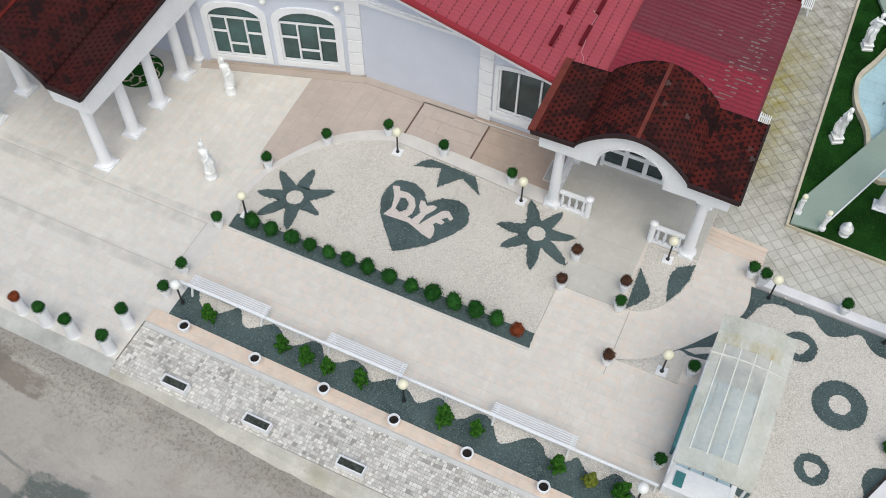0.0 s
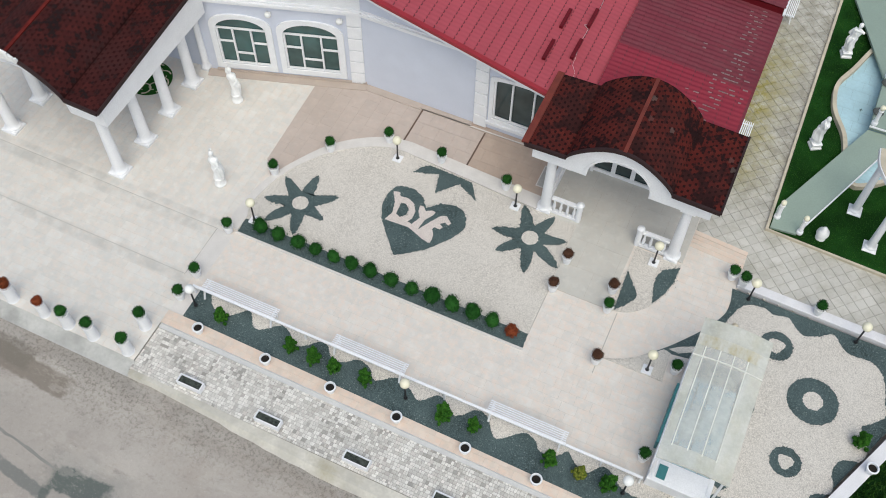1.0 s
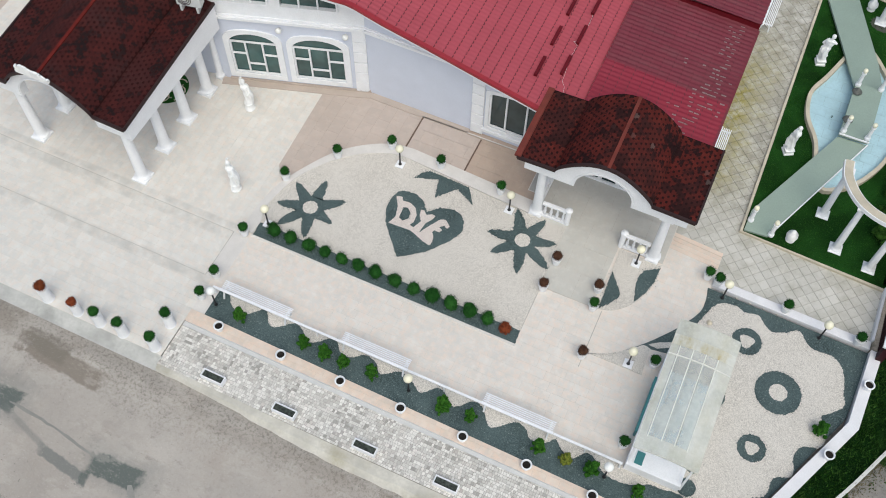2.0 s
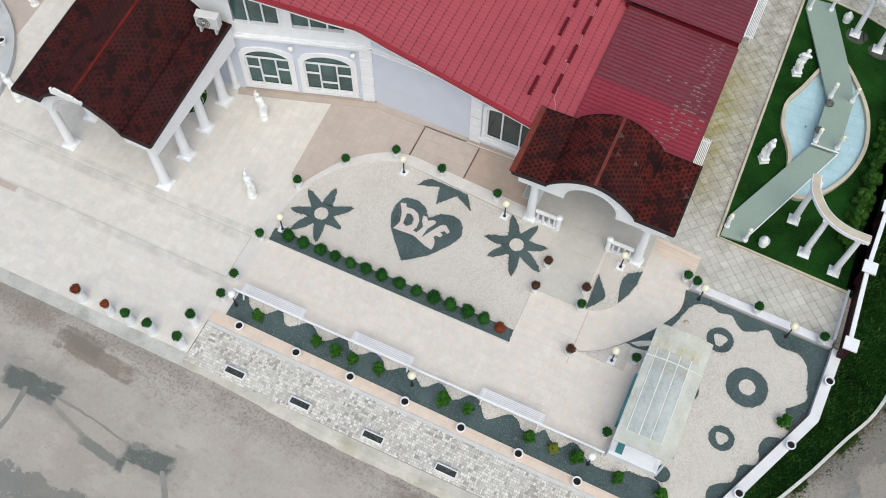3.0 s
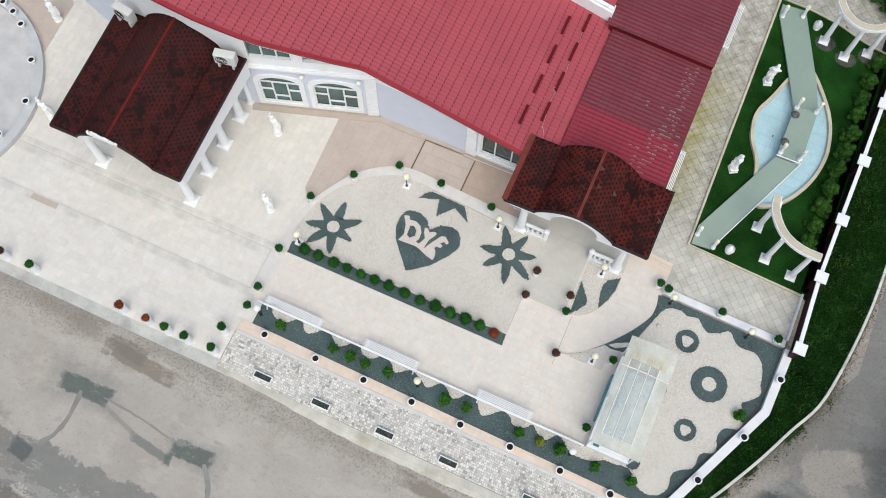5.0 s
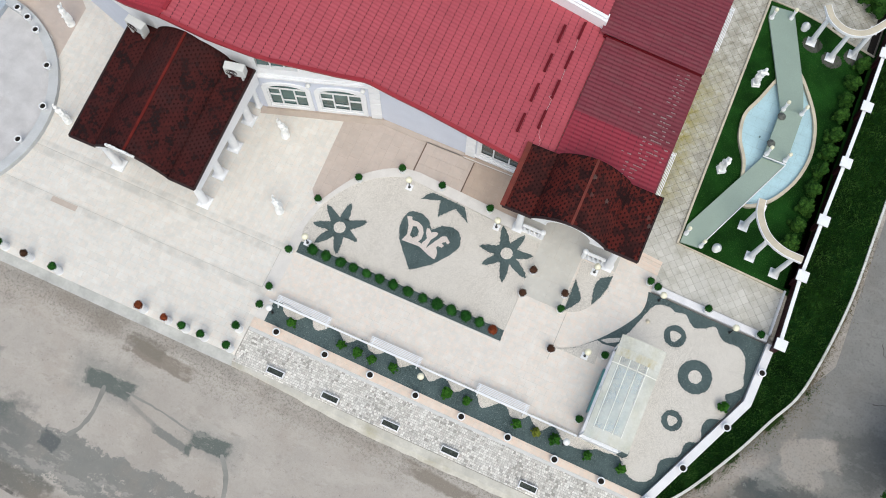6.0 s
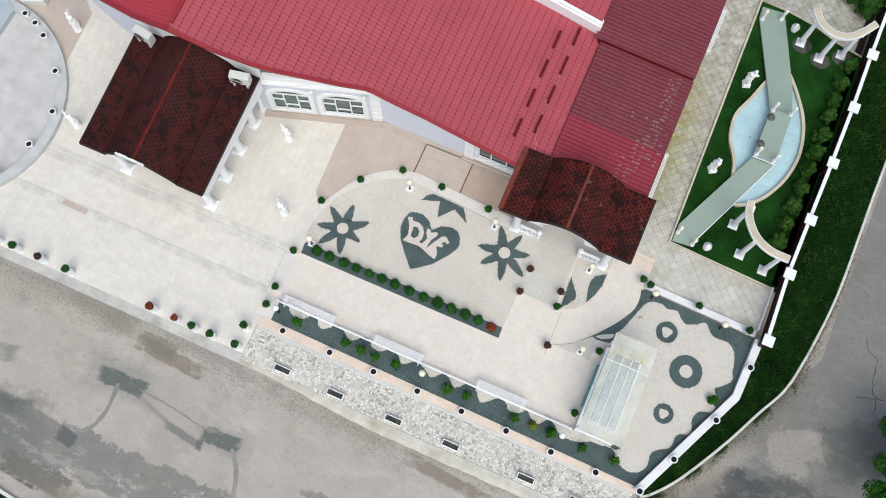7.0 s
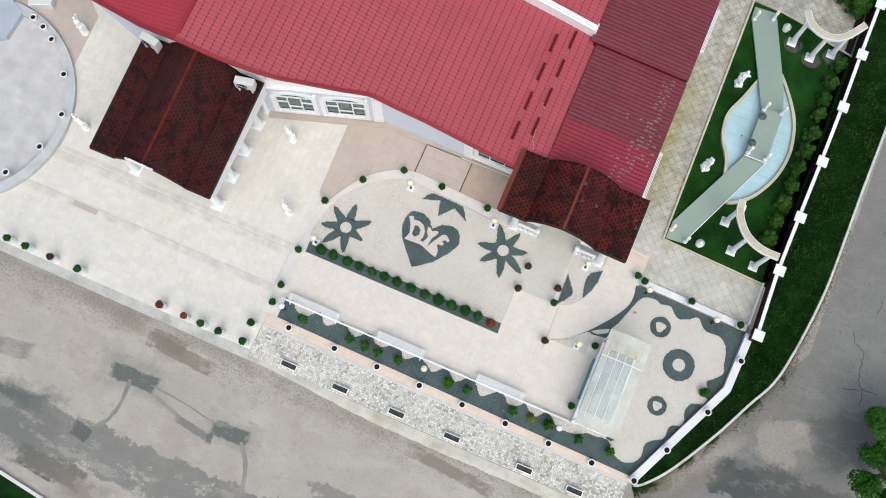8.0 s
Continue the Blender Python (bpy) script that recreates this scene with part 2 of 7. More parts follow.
DAMP, SILT = (0.088, 0.106, 0.098), (0.20, 0.17, 0.137)
M_STREET = asphalt_mat("street_dust", (0.368, 0.332, 0.296), (0.438, 0.40, 0.36), 0.3, [
    ((0.15, 0.15, 0.14), 0.85, (-10.4, -12.7, 2.8, 1.5, 6.0, 0.25)), (DAMP, 0.8, (-9.9, -11.8, 1.6, 0.45, 6.0, 0.4)), ((0.20, 0.20, 0.183), 0.55, (-5.0, -8.6, 1.5, 0.75, 4.0, 0.4)), (DAMP, 0.9, (-4.85, -8.7, 1.13, 0.37, 2.0, 0.1)), ((0.21, 0.21, 0.193), 0.5, (0.5, -9.2, 1.2, 0.6, 0.0, 0.4)), (DAMP, 0.9, (0.42, -9.24, 0.86, 0.36, 2.0, 0.1)), ((0.095, 0.102, 0.103), 0.95, (-5.95, -11.9, 0.42, 0.33, -10.0, 0.12)),
    ((0.16, 0.165, 0.155), 0.85, (-1.2, -9.75, 0.95, 0.17, -8.0, 0.15)), ((0.20, 0.20, 0.185), 0.6, (-2.85, -9.28, 1.0, 0.09, -17.0, 0.4)), (DAMP, 0.8, (-0.35, -9.85, 0.14, 0.24, 10.0, 0.3)), (SILT, 0.85, (-3.2, -6.85, 1.7, 0.34, -4.0, 0.12)), ((0.16, 0.14, 0.115), 0.6, (-4.2, -6.55, 0.9, 0.34, -4.0, 0.18)), (SILT, 0.35, (-7.6, -6.2, 1.6, 0.3, -4.0, 0.6)), (SILT, 0.3, (2.5, -6.6, 2.0, 0.2, -2.0, 0.6)), (SILT, 0.35, (6.2, -6.5, 1.4, 0.2, -2.0, 0.6)), (SILT, 0.85, (10.6, -6.78, 2.0, 0.28, -4.0, 0.2)),
    (DAMP, 0.5, (-10.9, -9.75, 1.1, 0.4, 10.0, 0.15)), ((0.125, 0.12, 0.105), 0.9, (-6.45, -13.9, 1.6, 0.48, -2.0, 0.2)), (SILT, 0.7, (-4.6, -14.3, 1.2, 0.5, 4.0, 0.5)), ((0.16, 0.16, 0.15), 0.8, (-8.3, -12.6, 1.6, 0.7, 0.0, 0.3)), ((0.09, 0.085, 0.075), 0.85, (-7.0, -14.38, 0.9, 0.06, -6.0, 0.3)), ((0.21, 0.205, 0.188), 0.9, (7.6, -10.3, 2.4, 0.75, 2.0, 0.05)), (SILT, 0.5, (-6.0, -6.4, 0.8, 0.5, 0.0, 0.6))], True)
M_ASPHALT = asphalt_mat("old_asphalt", (0.175, 0.171, 0.16), (0.235, 0.229, 0.215), 0.7, [
    ((0.33, 0.295, 0.26), 0.75, (24.6, 0.45, 1.35, 1.1, 20.0, 0.08)), ((0.055, 0.064, 0.064), 0.95, (23.9, -1.85, 2.2, 0.85, 3.0, 0.06)), ((0.10, 0.105, 0.10), 0.6, (24.8, -1.1, 1.9, 0.4, -8.0, 0.2)), ((0.40, 0.345, 0.30), 0.6, (21.0, -1.9, 2.2, 0.4, 55.0, 0.4)), ((0.085, 0.085, 0.08), 0.85, (26.4, -1.9, 2.2, 1.3, 0.0, 0.15)), ((0.12, 0.12, 0.112), 0.8, (27.2, 1.9, 1.9, 1.2, 30.0, 0.12)),
    ((0.15, 0.15, 0.14), 0.7, (25.9, 0.2, 0.8, 0.5, 20.0, 0.12)), ((0.36, 0.32, 0.28), 0.7, (24.9, 1.5, 0.3, 0.3, 0.0, 0.4)), (SILT, 0.35, (23.2, 1.6, 1.7, 0.4, 62.0, 0.6)), (SILT, 0.6, (20.7, -3.2, 1.7, 0.45, 50.0, 0.5)), ((0.17, 0.168, 0.158), 0.7, (27.5, 12.0, 1.5, 7.0, 4.0, 0.6))])
M_PATCH = plain("damp_asphalt_patch", (0.235, 0.23, 0.21), 0.7, 0.25, 0.8, 14.0, relief=0.4)
M_CREAM = slabs("cream_stone_slabs", (0.66, 0.641, 0.602), 0.08, 0.8, ((-0.36, 0.2), (-2.25, 0.2), (0.0, 0.12)))
M_PINK = slabs("pink_cream_slabs", (0.67, 0.633, 0.588), 0.05, 1.0)
M_TAN = slabs("tan_stone_slabs", (0.49, 0.418, 0.372), 0.05, 0.3)
M_SLAB_JOINT = plain("slab_joint", (0.53, 0.50, 0.445), 0.9, 0.3, 0.4)
M_TAN_JOINT = plain("tan_slab_joint", (0.36, 0.30, 0.255), 0.9, 0.25, 0.8)
M_TAN_B = slabs("brown_tan_slabs", (0.445, 0.355, 0.292), 0.05, 0.3)
M_STEP_SHADE = plain("dark_brown_step_shade", (0.13, 0.085, 0.06), 0.5, 0.25, 3.0, 30.0)
M_TAN2 = plain("tan_stone", (0.475, 0.40, 0.345), 0.5, 0.06, 2.0, 30.0)
M_GREY = slabs("grey_polished_slabs", (0.54, 0.525, 0.485), 0.02, 0.25)
M_BORDER = plain("white_border_stone", (0.64, 0.61, 0.58), 0.5, 0.06, 2.5, 30.0)
M_WALL_TOP = plain("white_wall_render", (0.72, 0.71, 0.725), 0.6, 0.06, 2.5, 30.0)
M_PLAZA = plain("grey_marble_floor", (0.53, 0.513, 0.51), 0.4, 0.14, 1.3, 20.0, dirt=(0.40, 0.37, 0.35), dirt_amount=0.6)
M_RING = plain("grey_white_stone", (0.485, 0.495, 0.505), 0.6, 0.1, 1.5, 25.0)
M_PALE_BLUE = plain("pale_blue_paint", (0.40, 0.445, 0.50), 0.5, 0.08, 0.8, 20.0)
M_PEACH = slabs("peach_stone", (0.675, 0.575, 0.49), 0.085, 0.9)
M_PEACH_JOINT = plain("peach_joint", (0.52, 0.44, 0.37), 0.9, 0.2, 1.0)
M_KERB = plain("weathered_white_kerb", (0.60, 0.60, 0.575), 0.8, 0.15, 1.5, 18.0, dirt=(0.22, 0.24, 0.17), dirt_amount=0.75)
M_LEDGE = plain("grey_white_ledge", (0.56, 0.555, 0.55), 0.6, 0.08, 2.0, 25.0)
M_APRON = plain("pale_concrete", (0.41, 0.405, 0.385), 0.75, 0.22, 1.2, 10.0, dirt=(0.22, 0.22, 0.205), dirt_amount=0.75)
M_CONC = plain("sandy_concrete", (0.51, 0.485, 0.43), 0.85, 0.2, 1.3, 12.0, dirt=(0.33, 0.295, 0.20), dirt_amount=0.7)
M_LIGHT = gravel("white_gravel", (0.745, 0.70, 0.64), (0.485, 0.45, 0.405), 36.0, 0.5, (0.20, 0.19, 0.175))
M_LETTER = gravel("pinkish_white_gravel", (0.72, 0.645, 0.60), (0.56, 0.49, 0.45), 42.0, 0.4)
M_DARK = gravel("slate_gravel", (0.110, 0.153, 0.155), (0.024, 0.038, 0.040), 40.0, 0.65, (0.32, 0.36, 0.35))
def sett_mat():
    m, nt, b = nodes_of("grey_setts")
    co = place(nt)
    o = nt.nodes.new("ShaderNodeObjectInfo").outputs["Random"]
    g = nt.nodes.new("ShaderNodeNewGeometry").outputs["Random Per Island"]
    r = math_node(nt, "FRACT", math_node(nt, "ADD", g, o))
    col = mix(nt, r, (0.49, 0.467, 0.43), (0.80, 0.775, 0.73))
    pick = math_node(nt, "FRACT", math_node(nt, "MULTIPLY", r, 17.0))
    clump = math_node(nt, "SUBTRACT", 1.02, math_node(nt, "MULTIPLY", ramp(nt, tnoise(nt, co, 0.9, 4.0), 0.36, 0.66), 0.42))
    col = mix(nt, math_node(nt, "MULTIPLY", ramp(nt, math_node(nt, "SUBTRACT", pick, clump), 0.0, 0.12), 0.78), col, (0.28, 0.265, 0.24))
    pink = math_node(nt, "FRACT", math_node(nt, "MULTIPLY", r, 29.0))
    col = mix(nt, math_node(nt, "MULTIPLY", ramp(nt, pink, 0.7, 1.0), 0.4), col, (0.64, 0.57, 0.53))
    col = mix(nt, math_node(nt, "MULTIPLY", ramp(nt, tnoise(nt, co, 22.0, 3.0), 0.45, 0.75), 0.3), col, (0.30, 0.29, 0.265))
    link(nt, col, b.inputs["Base Color"])
    b.inputs["Roughness"].default_value = 0.7
    bump(nt, b, tnoise(nt, co, 30.0, 3.0), 0.25, 0.01)
    return m


M_SETT = sett_mat()
M_SAND_JOINT = plain("sett_bed", (0.30, 0.282, 0.25), 0.9, 0.2)
def paver_mat():
    m, nt, b = nodes_of("grey_pavers")
    co = place(nt)
    o = nt.nodes.new("ShaderNodeObjectInfo").outputs["Random"]
    g = nt.nodes.new("ShaderNodeNewGeometry").outputs["Random Per Island"]
    r = math_node(nt, "FRACT", math_node(nt, "ADD", g, o))
    col = mix(nt, r, (0.495, 0.478, 0.436), (0.58, 0.56, 0.515))
    col = mix(nt, math_node(nt, "MULTIPLY", ramp(nt, tnoise(nt, co, 1.1, 6.0, 0.7), 0.45, 0.66), 0.55), col, (0.31, 0.29, 0.23))
    sep = nt.nodes.new("ShaderNodeSeparateXYZ")
    link(nt, co, sep.inputs[0])
    grime = math_node(nt, "MULTIPLY", ramp(nt, sep.outputs[1], 6.5, 9.0), ramp(nt, tnoise(nt, co, 1.8, 8.0, 0.72), 0.36, 0.62))
    col = mix(nt, math_node(nt, "MULTIPLY", grime, 0.85), col, (0.25, 0.232, 0.18))
    grow = math_node(nt, "ADD", sep.outputs[0], math_node(nt, "MULTIPLY", math_node(nt, "SUBTRACT", tnoise(nt, co, 0.9, 7.0, 0.7), 0.5), 3.2))
    moss = ramp(nt, grow, 15.5, 13.9)
    moss = math_node(nt, "MULTIPLY", moss, ramp(nt, sep.outputs[1], 7.6, 10.0))
    moss = math_node(nt, "MULTIPLY", moss, ramp(nt, sep.outputs[1], 18.0, 14.0))
    moss = math_node(nt, "MULTIPLY", moss, ramp(nt, tnoise(nt, co, 2.6, 10.0, 0.78), 0.34, 0.58))
    col = mix(nt, math_node(nt, "MULTIPLY", moss, 0.95), col, (0.27, 0.23, 0.04))
    link(nt, col, b.inputs["Base Color"])
    b.inputs["Roughness"].default_value = 0.7
    bump(nt, b, tnoise(nt, co, 25.0, 3.0), 0.15, 0.01)
    return m


M_PAVER = paver_mat()
def paver_joint_mat():
    """Sandy joints by the gate, black with moss further along the house."""
    m, nt, b = nodes_of("paver_joint")
    co = place(nt)
    sep = nt.nodes.new("ShaderNodeSeparateXYZ")
    link(nt, co, sep.inputs[0])
    far = ramp(nt, math_node(nt, "ADD", sep.outputs[1], math_node(nt, "MULTIPLY", math_node(nt, "SUBTRACT", tnoise(nt, co, 0.8, 5.0), 0.5), 4.0)), 6.8, 9.4)
    col = mix(nt, far, (0.37, 0.355, 0.31), (0.085, 0.078, 0.04))
    col = mix(nt, math_node(nt, "MULTIPLY", ramp(nt, tnoise(nt, co, 6.0, 5.0), 0.45, 0.7), 0.5), col, (0.16, 0.15, 0.09))
    link(nt, col, b.inputs["Base Color"])
    b.inputs["Roughness"].default_value = 0.9
    b.inputs["Specular IOR Level"].default_value = 0.15
    return m


M_PAVER_JOINT = paver_joint_mat()
M_WALL = plain("lavender_plaster", (0.62, 0.65, 0.74), 0.75, 0.03, 1.5, 60.0, relief=0.1)
M_WHITE = plain("white_paint", (0.82, 0.825, 0.845), 0.45, 0.04, 2.0, 25.0, relief=0.05)
M_MARBLE = plain("white_cast_stone", (0.86, 0.86, 0.85), 0.5, 0.05, 5.0, 40.0, relief=0.15)
M_LAWN = plain("lawn", (0.010, 0.044, 0.007), 0.95, 0.55, 0.6, 22.0, relief=0.5, dirt=(0.022, 0.085, 0.012), dirt_amount=0.7, spec=0.08)
M_VERGE = plain("verge_grass", (0.006, 0.027, 0.005), 0.95, 0.6, 0.7, 14.0, relief=0.6, dirt=(0.022, 0.068, 0.012), dirt_amount=0.85, spec=0.08)
M_BRIDGE = plain("sage_green_deck", (0.272, 0.342, 0.288), 0.5, 0.05, 0.8, 20.0)
M_POOL = plain("pool_blue_paint", (0.42, 0.60, 0.66), 0.3, 0.1, 0.8, 10.0, dirt=(0.50, 0.60, 0.62))
M_POOL_JOINT = plain("grimy_pool_joint", (0.30, 0.43, 0.47), 0.5, 0.2, 2.0)
M_COPING = plain("sand_coping", (0.53, 0.47, 0.365), 0.7, 0.14, 2.0, 25.0, dirt=(0.36, 0.34, 0.25), dirt_amount=0.6)
M_MAROON = plain("maroon_metal", (0.038, 0.012, 0.015), 0.5, 0.15, 2.0, 20.0, spec=0.08)
M_ROOF = metal_tile_mat("red_metal_tile", (0.385, 0.067, 0.088), (0.325, 0.068, 0.083), 0.5)
M_ROOF_W = metal_tile_mat("deep_red_metal_tile", (0.385, 0.038, 0.055), (0.34, 0.04, 0.055), 0.4)
M_ROOF_CAP = plain("red_ridge_metal", (0.285, 0.018, 0.027), 0.45, 0.1, 2.0, 20.0)
M_ROOF_NEW = metal_tile_mat("bright_red_sheet", (0.25, 0.023, 0.042), (0.22, 0.034, 0.047), 0.5)
M_ROOF_OLD = metal_tile_mat("weathered_red_sheet", (0.168, 0.027, 0.041), (0.15, 0.058, 0.062), 0.7)
# Darker red for lap faces: shade of the tile drop painted in, with grime.
M_LAP = plain("shaded_grimy_lap", (0.145, 0.018, 0.028), 0.6, 0.3, 3.0, 20.0)
M_GUARD = plain("dark_red_metal", (0.115, 0.006, 0.011), 0.5, 0.15, 3.0, 20.0, spec=0.2)
M_JOINT = plain("grey_joint", (0.40, 0.385, 0.35), 0.9, 0.2, 2.0, 20.0)
M_SCRATCH = plain("flaked_zinc", (0.235, 0.185, 0.175), 0.6, 0.5, 14.0, 60.0)
M_SHINGLE = shingle_mat("bitumen_shingle", (0.066, 0.0115, 0.0098), (0.110, 0.0185, 0.0138), (0.056, 0.016, 0.014), 0.485, 0.45, 0.08)
M_SHINGLE_OLD = shingle_mat("dull_bitumen_shingle", (0.038, 0.0085, 0.0082), (0.062, 0.012, 0.0108), (0.042, 0.0155, 0.0155), 0.52, 0.0, 0.14)
M_SHINGLE_CAP = plain("orange_red_ridge", (0.14, 0.022, 0.013), 0.8, 0.2, 2.5, 25.0)
M_SHINGLE_BED = plain("bitumen_felt", (0.019, 0.0082, 0.008), 0.95, 0.2, 2.5, 25.0, spec=0.08)
M_SHINGLE_FELT = plain("reddish_bitumen_felt", (0.029, 0.0094, 0.009), 0.95, 0.35, 1.6, 25.0, spec=0.08)
M_SHINGLE_DULL = plain("dull_red_ridge", (0.122, 0.0165, 0.0135), 0.85, 0.25, 2.5, 25.0, spec=0.1)
M_GUTTER = plain("dark_brown_metal", (0.032, 0.017, 0.017), 0.6, 0.15, spec=0.2)
M_BRONZE_D = plain("dark_weathered_metal", (0.10, 0.105, 0.095), 0.6, 0.4, 8.0, 30.0)
M_BRONZE = plain("weathered_bronze", (0.12, 0.19, 0.19), 0.6, 0.2, 4.0, 30.0)
M_BLACK = plain("black_iron", (0.018, 0.018, 0.02), 0.45, 0.1)
M_SOIL = plain("dark_soil", (0.022, 0.019, 0.017), 0.95, 0.25, 12.0, 60.0, spec=0.08)
M_DAMP_SOIL = plain("damp_planting_soil", (0.052, 0.06, 0.054), 0.95, 0.6, 14.0, 50.0, dirt=(0.13, 0.14, 0.125), dirt_amount=0.7, spec=0.08)
M_FOOT_GREY = plain("dark_grey_ground", (0.085, 0.085, 0.075), 0.95, 0.3, 3.0, 40.0, spec=0.08)
M_GLOBE = plain("cream_globe", (0.82, 0.78, 0.60), 0.25, 0.03)
M_GLOBE_W = plain("white_globe", (0.82, 0.82, 0.80), 0.25, 0.03)
M_GLASS = glass_mat("dark_green_glass", (0.055, 0.12, 0.115))
M_GLASS_D = glass_mat("shaded_glass", (0.045, 0.07, 0.073))
M_TEAL = plain("teal_paint", (0.05, 0.20, 0.21), 0.4, 0.1)
M_PLASTIC = plain("offwhite_casing", (0.66, 0.67, 0.66), 0.5, 0.05)
M_TRUNK = plain("bark", (0.12, 0.09, 0.06), 0.9, 0.25, 6.0, 40.0, relief=0.6)
M_LEAF = leaf_mat("box_leaves", (0.006, 0.034, 0.006), (0.022, 0.095, 0.016))
M_LEAF_L = leaf_mat("light_leaves", (0.014, 0.065, 0.008), (0.055, 0.17, 0.02))
M_LEAF_Y = leaf_mat("yellow_leaves", (0.05, 0.09, 0.012), (0.17, 0.20, 0.035))
M_LEAF_F = leaf_mat("laurel_leaves", (0.012, 0.050, 0.008), (0.05, 0.125, 0.02))
M_LEAF_R = leaf_mat("rust_leaves", (0.08, 0.02, 0.009), (0.21, 0.055, 0.022))
M_LEAF_D = leaf_mat("dark_red_leaves", (0.035, 0.018, 0.015), (0.10, 0.05, 0.03))


def polycarbonate(name, clear, cloudy, stained, amount):
    """Weathered twin-wall sheet: clear to cloudy in patches, with run-off stains along the fall."""
    m, nt, b = nodes_of(name)
    co = place(nt)
    mp = nt.nodes.new("ShaderNodeMapping")
    mp.inputs["Scale"].default_value = (1.0, 0.35, 1.0)
    link(nt, co, mp.inputs["Vector"])
    st = ramp(nt, tnoise(nt, mp.outputs[0], 2.2, 7.0, 0.7), 0.42, 0.66)
    film = ramp(nt, tnoise(nt, co, 1.1, 5.0, 0.6), 0.36, 0.64)
    fine = ramp(nt, tnoise(nt, co, 9.0, 6.0, 0.75), 0.45, 0.7)
    col = mix(nt, math_node(nt, "MULTIPLY", st, amount), (0.68, 0.68, 0.615), stained)
    col = mix(nt, math_node(nt, "MULTIPLY", fine, 0.35), col, (0.80, 0.80, 0.75))
    link(nt, col, b.inputs["Base Color"])
    veil = math_node(nt, "ADD", math_node(nt, "MULTIPLY", film, 0.7), math_node(nt, "MULTIPLY", fine, 0.3))
    link(nt, math_node(nt, "ADD", clear, math_node(nt, "MULTIPLY", veil, cloudy - clear)), b.inputs["Alpha"])
    b.inputs["Roughness"].default_value = 0.25
    return m


M_POLY = polycarbonate("milky_polycarbonate", 0.22, 0.56, (0.56, 0.585, 0.54), 0.6)
M_POLY_END = polycarbonate("stained_polycarbonate", 0.54, 0.82, (0.54, 0.515, 0.39), 0.7)
M_YELLOW = polycarbonate("yellowed_polycarbonate", 0.72, 0.92, (0.44, 0.35, 0.13), 0.95)


# ---- mesh helpers ----
def box(bm, x0, x1, y0, y1, z0, z1):
    vs = [bm.verts.new(p) for p in ((x0, y0, z0), (x1, y0, z0), (x1, y1, z0), (x0, y1, z0), (x0, y0, z1), (x1, y0, z1), (x1, y1, z1), (x0, y1, z1))]
    for f in ((3, 2, 1, 0), (4, 5, 6, 7), (0, 1, 5, 4), (1, 2, 6, 5), (2, 3, 7, 6), (3, 0, 4, 7)):
        bm.faces.new([vs[i] for i in f])


def prism(bm, pts, z0, z1):
    """An upright block on an outline; z1 is a height or a function of (x, y)."""
    if sum(a[0] * b[1] - b[0] * a[1] for a, b in zip(pts, pts[1:] + pts[:1])) < 0:
        pts = pts[::-1]
    top = z1 if callable(z1) else (lambda x, y: z1)
    lo = [bm.verts.new((x, y, z0)) for x, y in pts]
    hi = [bm.verts.new((x, y, top(x, y))) for x, y in pts]
    bm.faces.new(lo[::-1])
    bm.faces.new(hi)
    n = len(pts)
    for i in range(n):
        bm.faces.new((lo[i], lo[(i + 1) % n], hi[(i + 1) % n], hi[i]))


def lathe(bm, prof, seg=16, cx=0.0, cy=0.0, sq=False):
    """prof: (radius, z) from bottom to top."""
    rings = []
    for r, z in prof:
        ring = []
        for i in range(seg):
            a = 2 * math.pi * (i + 0.5) / seg
            k = 1 / max(abs(math.cos(a)), abs(math.sin(a))) if sq else 1
            ring.append(bm.verts.new((cx + r * k * math.cos(a), cy + r * k * math.sin(a), z)))
        rings.append(ring)
    for a, b in zip(rings, rings[1:]):
        for i in range(seg):
            bm.faces.new((a[i], a[(i + 1) % seg], b[(i + 1) % seg], b[i]))
    bm.faces.new(rings[0][::-1])
    bm.faces.new(rings[-1])


def bar(bm, p, q, w, h):
    """A straight bar from p to q, w wide and h high."""
    p, q = Vector(p), Vector(q)
    d = (q - p).normalized()
    s = d.cross(Vector((0, 0, 1)))
    s = s.normalized() if s.length > 1e-4 else Vector((1, 0, 0))
    u = s.cross(d)
    vs = []
    for e in (p, q):
        for a, b in ((-1, -1), (1, -1), (1, 1), (-1, 1)):
            vs.append(bm.verts.new(e + s * a * w / 2 + u * b * h / 2))
    for f in ((0, 1, 2, 3), (7, 6, 5, 4), (0, 4, 5, 1), (1, 5, 6, 2), (2, 6, 7, 3), (3, 7, 4, 0)):
        bm.faces.new([vs[i] for i in f])


def part(name, bm, material, parent=None, label="", smooth=False, bevel=0.0):
    if bevel:
        bmesh.ops.bevel(bm, geom=bm.edges[:], offset=bevel, segments=1, affect="EDGES")
    bmesh.ops.recalc_face_normals(bm, faces=bm.faces[:])
    me = bpy.data.meshes.new(name)
    bm.to_mesh(me)
    bm.free()
    me.materials.append(material)
    if smooth:
        for p in me.polygons:
            p.use_smooth = True
    ob = new(name, me)
    ob.parent = parent
    if label:
        ob["label"] = label
    return ob


def raw(name, verts, faces, material, parent=None):
    me = bpy.data.meshes.new(name)
    me.from_pydata(verts, [], faces)
    me.materials.append(material)
    ob = new(name, me)
    ob.parent = parent
    return ob


def thing(name, m=None, label="", category="", group=""):
    ob = new(name)
    ob.empty_display_size = 0.2
    if m is not None:
        ob.matrix_basis = m
    return tagged(ob, label, category, group)


def structure(name, bm, material, label="", bevel=0.0, smooth=False):
    return tagged(part(name, bm, material, None, "", smooth, bevel), label, "", "", "structure")


